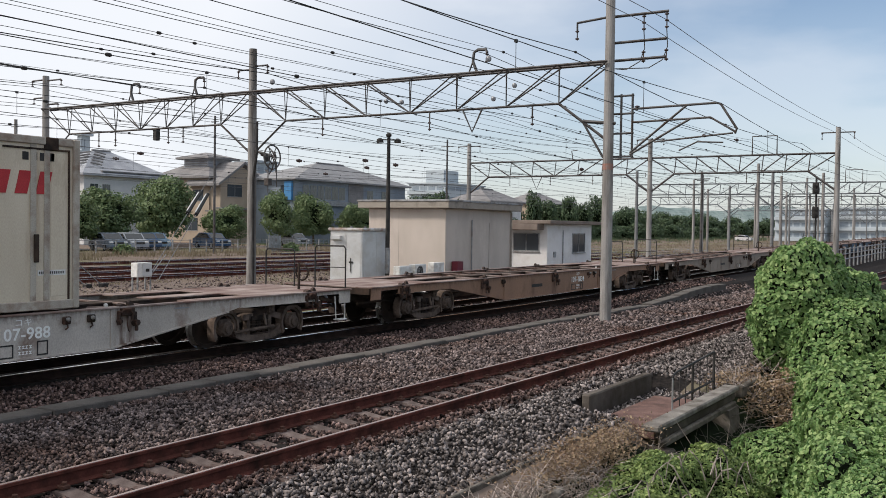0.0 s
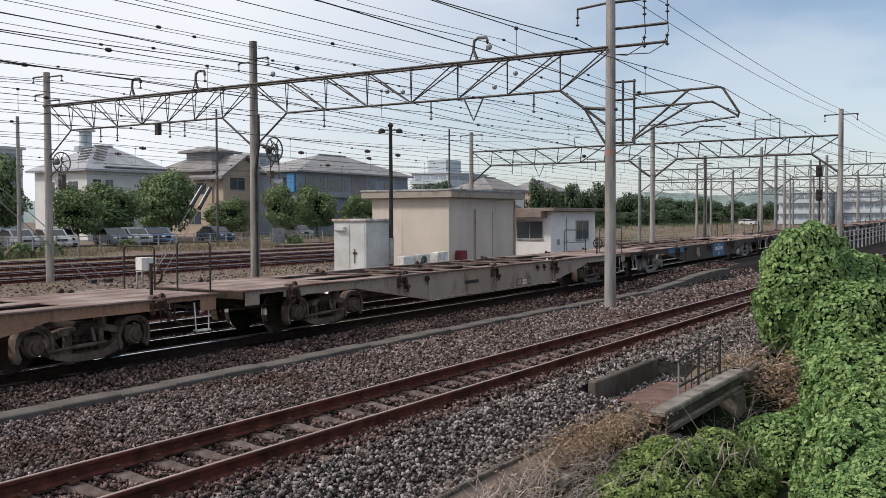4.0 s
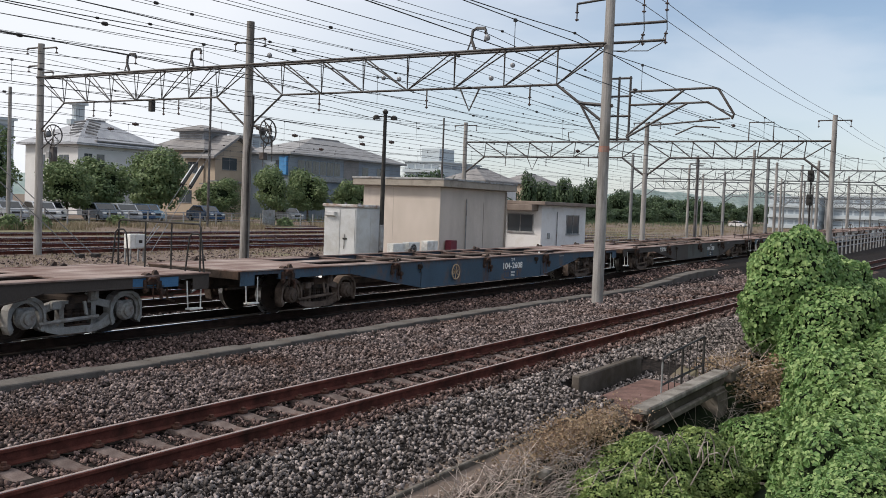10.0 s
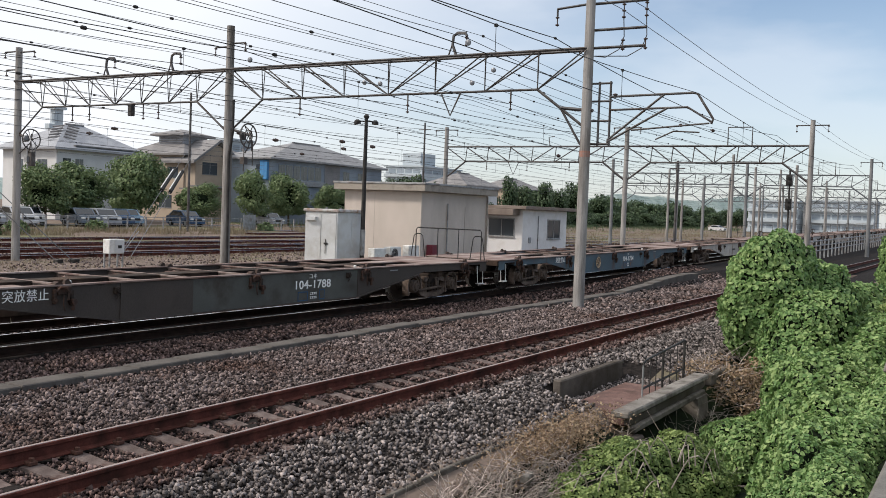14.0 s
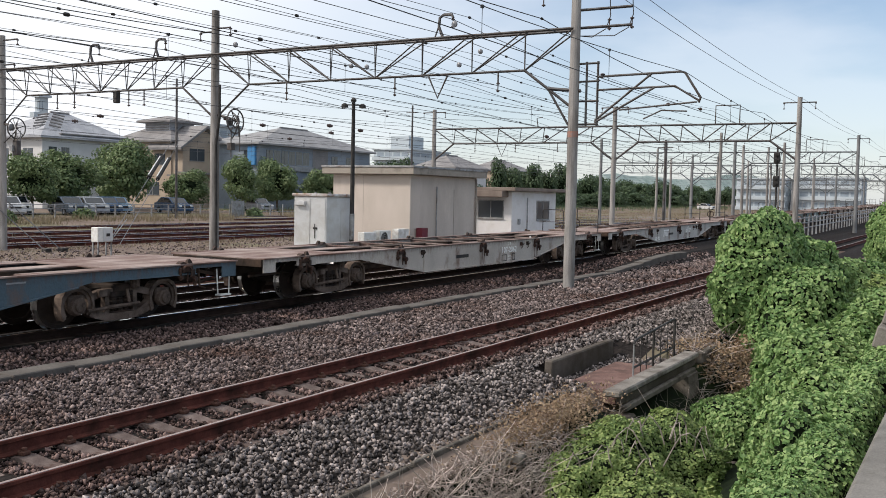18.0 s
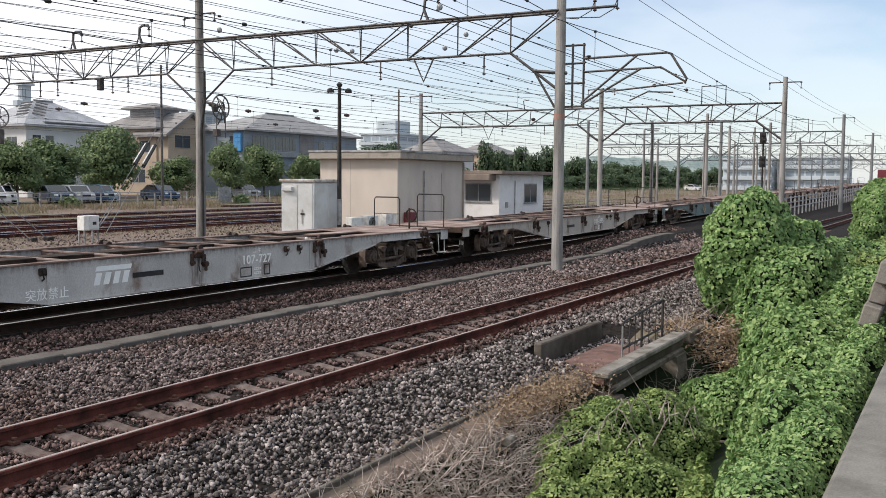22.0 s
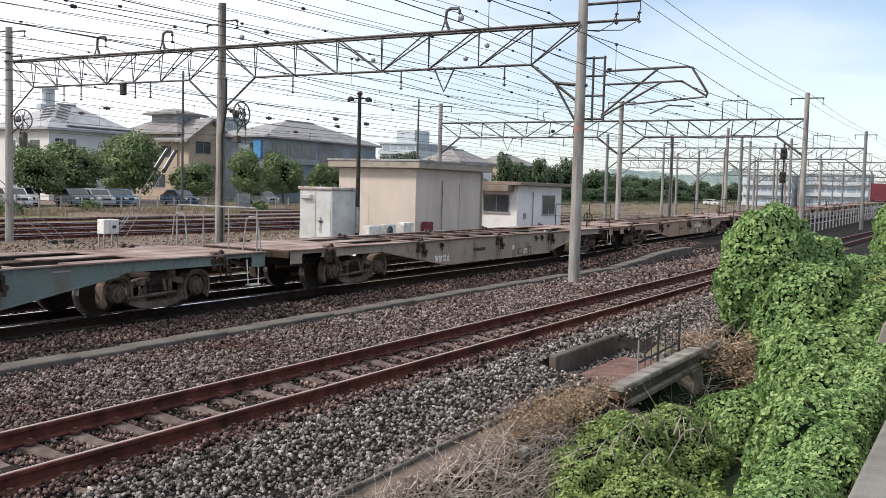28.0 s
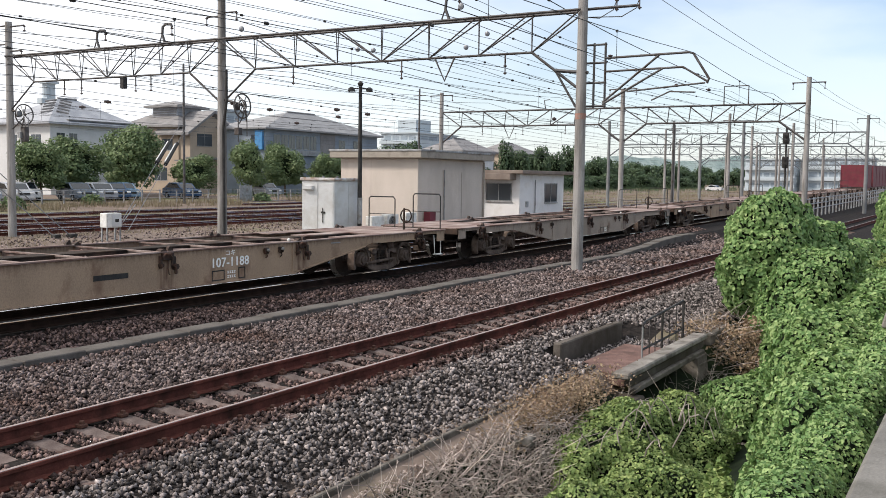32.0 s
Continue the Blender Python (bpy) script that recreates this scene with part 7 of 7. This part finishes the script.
stems("dry_weeds", 2300, (4.0, 10.6, 3.5, 4.50), 0.22, 0.0045, M["straw"], "tangle of dead straw-coloured stems beside the ballast", 0.72)
stems("dry_weeds", 1100, (4.0, 9.6, 3.3, 4.45), 0.3, 0.0045, M["twig"], "grey dead twigs tangled in the ditch", 0.2)
stems("dry_weeds", 400, (11.0, 17.5, 2.9, 4.2), 0.5, 0.005, M["twig"], "bare grey vine stems hanging over the ditch", 0.5)
n = 9000
p = np.stack([rng.uniform(4.0, 10.8, n), rng.uniform(3.3, 4.62, n), np.zeros(n)], 1)
p[:, 2] = np.array([ground_z(a, b) for a, b in p[:, :2]]) + rng.uniform(0.0, 0.05, n)
leaf_mesh("leaf_litter", p, np.tile([0, 0, 1.0], (n, 1)), 0.035, M["leaf_litter"], "dead leaves and litter between the edging and the ditch", "leaf litter")
for i in range(16):
    x, y, z = 9.0 + 2.4 * rng.uniform(), 2.85 + 0.8 * rng.uniform(), -0.62 + 0.2 * rng.uniform()
    a, reach, lift = rng.uniform(0, 6.28), rng.uniform(0.3, 0.7), rng.uniform(0.15, 0.4)
    tw = thing("vine_stem", "bare pale vine stem arching over the ditch shrub", "twig", "bare vine stems")
    part("stem", Geo().tube([(x + reach * math.cos(a) * k / 5 + 0.05 * math.sin(k * 2 + i), y + reach * 0.7 * math.sin(a) * k / 5, z + lift * math.sin(math.pi * k / 5.5)) for k in range(6)], [0.009, 0.008, 0.008, 0.007, 0.006, 0.004], 5), M["twig"], tw)
p = np.stack([rng.normal(10.6, 0.8, 5200), rng.normal(4.45, 0.18, 5200), rng.uniform(-0.5, -0.14, 5200)], 1)
leaf_mesh("dry_bush", p, np.tile([0, 0, 1.0], (5200, 1)), 0.03, M["leaf_dry"], "withered brown weeds by the ballast edge", "dry weeds")
p = np.stack([rng.normal(17.6, 0.6, 900), rng.normal(4.55, 0.2, 900), rng.uniform(-0.5, -0.2, 900)], 1)
leaf_mesh("dry_bush", p, np.tile([0, 0, 1.0], (900, 1)), 0.045, M["leaf_dry"], "withered brown weeds by the culvert", "dry weeds")

p, q = np.concatenate([lumps(1800, c, r, seed=c[0])[0] for c, r in (((17.4, 3.85, -0.7), (1.0, 0.45, 0.42)), ((18.4, 3.6, -0.6), (0.9, 0.5, 0.45)), ((16.9, 3.2, -1.0), (0.9, 0.5, 0.4)))]), None
leaf_mesh("dry_bush", p, np.tile([0, 0, 1.0], (len(p), 1)), 0.045, M["leaf_dry"], "withered brown weeds below the headwall", "dry weeds")
stems("dry_weeds", 260, (16.4, 19.5, 3.1, 4.5), 0.4, 0.006, M["straw"], "dead stems tangled beside the headwall", 0.75, 0.15)

# grass and weeds of the yard, far across
def tufts(n, area, h, mat, label):
    x = rng.uniform(area[0], area[1], n)
    y = rng.uniform(area[2], area[3], n)
    keep = np.array([noise.noise((a * 0.12, b * 0.25, 2)) + 0.25 * noise.noise((a * 0.9, b * 0.9, 5)) > -0.05 for a, b in zip(x, y)])
    x, y = x[keep], y[keep]
    n = len(x)
    z = np.array([ground_z(a, b) for a, b in zip(x, y)])
    a = rng.uniform(0, 6.28, n)
    hh = h * rng.uniform(0.4, 1.3, n)
    u = np.stack([np.cos(a), np.sin(a), np.zeros(n)], 1) * (0.012 + 0.03 * h)
    c = np.stack([x, y, z - 0.03], 1)
    tip = c + np.stack([rng.normal(0, 0.08, n), rng.normal(0, 0.08, n), hh], 1)
    vs = np.stack([c - u, c + u, tip], 1).reshape(-1, 3)
    return soup("yard_weeds", vs, np.arange(3 * n).reshape(-1, 3), mat, label, "weeds")


tufts(26000, (70, 320, 17.5, 76.0), 0.5, M["weed"], "dry weeds and grass of the far yard")
tufts(7000, (80, 320, 60.0, 80.0), 0.9, M["leaf_far"], "rough green growth along the far edge of the yard")
tufts(9000, (34, 112, 57.5, 63.2), 0.55, M["weed"], "pale dry grass in front of the boundary fence")
tufts(34000, (10, 140, 16.6, 35.0), 0.17, M["weed"], "dry yellowish weeds between the yard tracks")
tufts(34000, (25, 170, 33.0, 66.0), 0.22, M["weed"], "dry yellowish weeds along the sidings")
for x, y in ((40.0, 59.0), (43.0, 60.0), (37.5, 58.5), (52.4, 63.0), (72.6, 62.6)):
    b = thing("weed_clump", "clump of green weeds by the sidings", "weeds", "weed clumps in the yard")
    p, q = lumps(500, (x, y, -0.2), (0.9, 0.7, 0.8), 0.3)
    ovate("leaves", p, q, 0.2, M["leaf_tree"], b)


def tree(seed, h, w, n=260, leaf=0.25, foliage="leaf_tree"):
    """A street tree: forked trunk and a crown of leaf clumps with gaps."""
    t = thing("tree", "round-crowned green street tree beyond the fence", "tree", "trees along the parking area")
    r = random.Random(seed)
    g = Geo().tube([(0, 0, -0.3), (0.05, 0, h * 0.25), (0.0, 0.1, h * 0.5)], [0.16, 0.13, 0.08], 8)
    part("trunk", g, M["bark"], t)
    pos, nor = [], []
    for i in range(34):
        a, e = r.uniform(0, 6.28), r.uniform(-0.8, 1.0)
        k = r.uniform(0.55, 0.95) * math.sqrt(max(1 - e * e * 0.8, 0.1))
        c = (math.cos(a) * w * 0.5 * k * 0.8, math.sin(a) * w * 0.5 * k * 0.8, h * 0.56 + e * h * 0.36)
        if i < 6:
            part("limb", Geo().tube([(0.0, 0.05, h * 0.3), (c[0] * 0.5, c[1] * 0.5, (h * 0.35 + c[2]) / 2), c], [0.06, 0.045, 0.02], 5), M["bark"], t)
        p, q = lumps(n, c, (w * 0.19, w * 0.19, h * 0.12), 0.35, -0.9, seed + i)
        pos.append(p), nor.append(q)
    ovate("crown", np.concatenate(pos), np.concatenate(nor), leaf, M[foliage], t, 0.45, 0.4, False)
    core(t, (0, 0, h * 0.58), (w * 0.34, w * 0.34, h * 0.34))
    return t


FAR_TREES = [tree(s, h, w, 60, 0.42, "leaf_far") for s, h, w in ((21, 7.4, 6.2), (22, 6.5, 6.6), (23, 8.0, 6.8))]
TREES = [tree(s, h, w) for s, h, w in ((11, 7.4, 6.2), (12, 6.5, 6.6), (13, 8.0, 6.8))]
# place, crown top, width factor and kind of each street tree
spots = [(49.6, 77, 8.3, 1.35, 0), (53.6, 71, 5.6, 1.0, 1), (59.5, 74, 5.9, 1.36, 0), (66.2, 74, 7.4, 1.28, 1), (74.9, 74, 4.7, 1.08, 0), (83.6, 74, 6.7, 1.0, 1), (89.8, 74, 6.4, 1.1, 0), (97.7, 74, 5.5, 0.95, 1), (45.0, 75, 7.6, 1.3, 2),
         (40.5, 75, 6.8, 1.2, 1), (104.0, 76, 5.6, 1.0, 1), (93.8, 79, 6.9, 0.7, 2), (110.0, 76, 5.2, 0.9, 0)]
for i, (x, y, top, k, v) in enumerate(spots):
    k *= 0.77
    copy_thing(TREES[v], pose(x, y, -0.1, 0, 0, i * 77)).scale = (k, k, top / (1.05 * (7.4, 6.5, 8.0)[v]))
for i in range(64):
    x = 112 + i * 5.4 + rng.uniform(-1.5, 1.5)
    k = 0.60 + 0.42 * rng.uniform() + (0.15 if 22 < i < 34 else 0)
    copy_thing(FAR_TREES[i % 3], pose(x, 84 + 10 * rng.uniform() - 0.03 * i, -0.1, 0, 0, i * 53)).scale = (k, k, k)
for i in range(46):
    k = 0.34 + 0.3 * rng.uniform()
    copy_thing(FAR_TREES[i % 3], pose(104 + i * 4.4 + rng.uniform(-1.5, 1.5), 80 + 3 * rng.uniform(), -0.6, 0, 0, i * 91)).scale = (k * 1.5, k * 1.5, k)
# upright saplings standing clear of the far row
for i, (x, top, k) in enumerate(((167.5, 10.4, 0.62), (184.9, 9.9, 0.6), (200.5, 10.6, 0.8), (132.8, 8.8, 0.7), (174.0, 8.6, 0.7), (192.0, 8.8, 0.7))):
    copy_thing(FAR_TREES[i % 3], pose(x, 83, -0.1, 0, 0, i * 67)).scale = (k, k, top / (1.05 * (7.4, 6.5, 8.0)[i % 3]))
for v, (x, y) in zip(FAR_TREES, ((122, 86), (128, 85), (134, 87))):
    v.matrix_basis = pose(x, y, -0.1)
for v, (x, y) in zip(TREES, ((71.0, 80), (113, 82), (119, 84))):
    v.matrix_basis = pose(x, y, -0.1)


# ---- culvert, handrail, pavement ----
culvert = thing("culvert", "old concrete culvert deck with a stained headwall", "culvert", kind="structure")
part("deck_slab", Geo().box(12.9, 4.42, -0.6, 15.3, 5.28, -0.395, 0.02), M["red_slab"], culvert, "rust-stained slab")
part("edge_beam", Geo().box(12.3, 4.16, -0.36, 16.4, 4.42, -0.27, 0.02), M["concrete"], culvert)
part("edge_beam", Geo().box(12.5, 4.20, -0.50, 16.3, 4.30, -0.362, 0.02), M["dark_concrete"], culvert)
part("edge_beam", Geo().box(12.5, 4.15, -0.60, 16.2, 4.24, -0.502, 0.02), M["beam"], culvert)
part("back_wall", Geo().box(13.35, 5.60, -0.55, 16.1, 5.74, -0.15, 0.02), M["dark_concrete"], culvert, "dark low retaining wall")
part("abutment", Geo().prism([(4.4, -0.5), (4.12, -0.58), (4.0, -1.6), (4.4, -1.6)], 15.6, 16.2, "x"), M["beam"], culvert)
part("abutment", Geo().box(12.2, 4.05, -1.6, 12.7, 4.4, -0.62, 0.03), M["dark_concrete"], culvert)
part("far_kerb", Geo().box(17.3, 4.72, -0.5, 24.0, 4.84, -0.30, 0.02), M["dark_concrete"], culvert)
part("far_kerb", Geo().box(16.5, 4.12, -0.5, 18.0, 4.26, -0.30, 0.02), M["beam"], culvert)
rail = thing("handrail", "rusty dark steel handrail on the culvert edge", "railing")
part("top_rail", Geo().tube([(14.05, 4.56, 0.10), (14.07, 4.56, 0.16), (14.2, 4.56, 0.19), (16.25, 4.56, 0.29)], 0.017, 6), M["dark"], rail)
part("bottom_rail", Geo().tube([(14.05, 4.56, -0.24), (16.25, 4.56, -0.20)], 0.02, 4), M["dark"], rail)
for x, r, m in ((14.05, 0.015, "galv"), (14.4, 0.008, "dark"), (14.7, 0.008, "dark"), (15.05, 0.02, "dark"), (15.45, 0.008, "dark"), (15.85, 0.008, "dark"), (16.25, 0.024, "dark")):
    part("post", Geo().tube([(x, 4.56, -0.36), (x, 4.56, 0.19 + 0.048 * (x - 14.2) if x > 14.1 else 0.12)], r, 6), M[m], rail)
trough = thing("cable_trough", "narrow weathered concrete edging beside the ballast", "edging", kind="structure")
for i in range(11):
    part("edging_piece", Geo().box(0.003, -0.028, -0.42, 0.995, 0.028, -0.325, 0.01), M["beam"], trough, m=pose(2.0 + i * 1.0, 4.72 + 0.02 * i + 0.015 * math.sin(i * 3.1), 0.01 * math.sin(i * 2.3), 0, 0, 1.0))
block_ = thing("concrete_chunk", "broken pale concrete chunk lying in dead stems", "rubble")
part("chunk", Geo().box(-0.15, -0.07, -0.08, 0.15, 0.07, 0.03, 0.02), M["concrete"], block_, m=pose(9.15, 4.20, -0.42, 8, 6, 14))
pave = thing("pavement", "pale concrete pavement edge where the viewer stands", "pavement", kind="structure")
part("slab", Geo().box(-6, -3.0, 0.2, 60, 0.61, 0.70, 0.03), M["path"], pave)

wall = thing("retaining_wall", "pale weathered block wall at the top of the bank", "wall", kind="structure")
for j in range(3):
    for i in range(22):
        x = 14.2 + 0.62 * i + 0.31 * (j % 2)
        part("block", Geo().box(0.006, -0.14, 0.006, 0.614, 0.10, 0.314, 0.02), M["concrete"], wall, m=pose(x, 1.16 - 0.10 * j + 0.012 * math.sin(i * 2.7 + j), 0.36 + 0.30 * j, 14, 0, 0))


# ---- sleepers and ballast ----
def sleeper_geo():
    """A prestressed sleeper: raised seats, dipped middle."""
    ys = [(-1.0, -0.175), (-0.72, -0.162), (-0.40, -0.162), (-0.15, -0.195), (0.15, -0.195), (0.40, -0.162), (0.72, -0.162), (1.0, -0.175)]
    vs, fs = [], []
    for y, z in ys:
        vs += [(-0.135, y, -0.34), (-0.095, y, z), (0.095, y, z), (0.135, y, -0.34)]
    for i in range(len(ys) - 1):
        for k in range(3):
            fs.append((i * 4 + k, i * 4 + k + 1, i * 4 + k + 5, i * 4 + k + 4))
    fs += [(0, 1, 2, 3), tuple(len(vs) - 4 + k for k in (3, 2, 1, 0))]
    return Geo().add(vs, fs)


def clip_geo():
    return Geo().box(-0.045, -0.05, -0.162, 0.045, 0.045, -0.122, 0.008).lathe([(0.028, 0.0), (0.028, 0.055), (0.02, 0.06)], (0, -0.01, -0.15), "z", 6)


me_s, me_c = sleeper_geo().mesh("sleeper", M["sleeper"]), clip_geo().mesh("rail_clip", M["clip"])
for i in range(100):
    x = 3.15 + i * 0.512
    s = part("sleeper", me_s, None, near_track, m=pose(x, NEAR_Y, rng.uniform(-0.008, 0.004), 0, 0, rng.uniform(-0.8, 0.8)))
    if i < 62:
        for y, turn in ((-GAUGE / 2 - 0.085, 0), (-GAUGE / 2 + 0.085, 180), (GAUGE / 2 - 0.085, 0), (GAUGE / 2 + 0.085, 180)):
            part("rail_clip", me_c, None, near_track, m=pose(x, NEAR_Y + y, 0, 0, 0, turn))
for i in range(70):
    part("sleeper", me_s, None, train_track, m=pose(5.0 + i * 0.6, TRAIN_Y, rail_z(5.0 + i * 0.6) - 0.055))


def stones(name, n_per, x0, x1, y0, y1, mat, label, size, zf, mask=None, parent=None):
    """Ballast: loose angular stones strewn over a bed."""
    n = int(n_per * (x1 - x0) * (y1 - y0))
    x, y = rng.uniform(x0, x1, n), rng.uniform(y0, y1, n)
    keep = x > 0.42 * y
    if mask:
        keep &= mask(x, y)
    x, y = x[keep], y[keep]
    n = len(x)
    z = zf(x, y) + rng.uniform(-0.030, 0.036, n)
    cube = np.array([(a, b, c) for a in (-1, 1) for b in (-1, 1) for c in (-1, 1)], float)
    s = size * rng.uniform(0.5, 1.3, (n, 1, 1)) * rng.uniform(0.55, 1.2, (n, 1, 3))
    v = cube[None] * rng.uniform(0.28, 1.08, (n, 8, 3)) * s
    q = rng.normal(0, 1, (n, 4))
    q /= np.linalg.norm(q, axis=1)[:, None]
    a, b, c, d = q.T
    R = np.stack([np.stack([1 - 2 * (c * c + d * d), 2 * (b * c - a * d), 2 * (b * d + a * c)], 1), np.stack([2 * (b * c + a * d), 1 - 2 * (b * b + d * d), 2 * (c * d - a * b)], 1),
                  np.stack([2 * (b * d - a * c), 2 * (c * d + a * b), 1 - 2 * (b * b + c * c)], 1)], 1)
    v = np.einsum("nij,nkj->nki", R, v) + np.stack([x, y, z], 1)[:, None]
    quads = np.array([(0, 1, 3, 2), (4, 6, 7, 5), (0, 4, 5, 1), (2, 3, 7, 6), (0, 2, 6, 4), (1, 5, 7, 3)])
    return soup(name, v.reshape(-1, 3), (np.arange(n)[:, None, None] * 8 + quads[None]).reshape(-1, 4), mat, label, "gravel")


vz = np.vectorize(ground_z)
off_rails = lambda x, y: (np.abs(np.abs(y - NEAR_Y) - GAUGE / 2) > 0.085)
clear = lambda x, y: off_rails(x, y) & ((np.abs(y - NEAR_Y) > 0.60) | (np.abs(((x - 3.15) / 0.512 + 0.5) % 1 - 0.5) > 0.24)) & ~((x > 13.15 + 0.25 * (y - 4.5)) & (x < 15.2) & (y < 5.22)) & ~((x > 13.1) & (x < 16.2) & (y > 5.52) & (y < 5.82)) & ~((y < 4.46) & (x > 12.4))
for x0, x1, dens, size in ((2.0, 8.0, 1000, 0.0225), (8.0, 14.0, 780, 0.0245), (14.0, 24.0, 520, 0.030), (24.0, 44.0, 110, 0.046)):
    stones("ballast", dens, x0, x1, 4.5 if 8 < x0 < 20 else 4.85, 6.3, M["stone_dark"], "dark grey ballast stones by the near track", size, vz, clear)
    stones("ballast", dens, x0, x1, 6.3, 8.15, M["stone_brown"], "rust-tinted ballast stones between the sleepers", size, lambda x, y: vz(x, y) - 0.005 + 0.05 * ((np.abs(y - NEAR_Y) > 0.62) & (np.abs(y - NEAR_Y) < 1.02)), clear)
    stones("ballast", dens, x0, x1, 8.15, 11.0, M["stone"], "grey-brown ballast stones between the tracks", size, vz, clear)
for x0, x1, dens, size in ((4.0, 14.0, 640, 0.0255), (14.0, 24.0, 340, 0.031), (24.0, 44.0, 90, 0.046)):
    stones("ballast", dens, x0, x1, 11.4, 13.0, M["stone_brown"], "brown ballast stones under the train's track", size, vz)
    stones("ballast", dens * 0.4, x0, x1, 14.6, 17.5, M["stone"], "ballast stones beyond the train's track", size * 1.2, vz)
for x0, x1, y0, y1 in ((12, 60, 17.5, 34.0), (20, 70, 34.0, 46.0)):
    stones("ballast", 13, x0, x1, y0, y1, M["stone"], "scattered gravel of the yard", 0.045, vz)


# ---- what moves ----
def motions():
    """The train rolls by from right to left, gathering speed; its wheels turn with it."""
    def centre(k, t):
        return 16.80 + WAGON_L * k - WAGON_L / 2 - travelled(t) + SLACK[min(k, len(SLACK) - 1)]

    times = [i * 1.0 for i in range(33)]
    for w, k in WAGONS:
        rows = []
        for t in times:
            x = centre(k, t)
            a, b = rail_z(x - BOGIE_X), rail_z(x + BOGIE_X)
            rows.append((t, pose(x, TRAIN_Y, (a + b) / 2, 0, -math.degrees(math.atan2(b - a, 2 * BOGIE_X)), 0)))
        walk(w, rows)
    number = dict((w, k) for w, k in WAGONS)
    for w, sets, s in WHEELS:
        k = number[w]
        steps = [i / 15 for i in range(481) if -2 < centre(k, i / 15) + s * BOGIE_X < 42]
        if len(steps) < 2:
            steps = [0.0, 32.0]
            turns = [0.0, 0.0]
        else:
            turns = [-math.degrees(travelled(t) - travelled(steps[0])) / WHEEL_R for t in steps]
        if steps[0] > 0.2:
            steps, turns = [0.0, steps[0] - 0.1] + steps, [turns[0]] * 2 + turns
        if steps[-1] < 31.8:
            steps, turns = steps + [steps[-1] + 0.1, 32.0], turns + [turns[-1]] * 2
        for ws in sets:
            x = ws.matrix_basis.translation.x
            sign = -1 if s < 0 else 1
            walk(ws, [(t, pose(x, 0, WHEEL_R, 0, a * sign, 0)) for t, a in zip(steps, turns)])


motions()
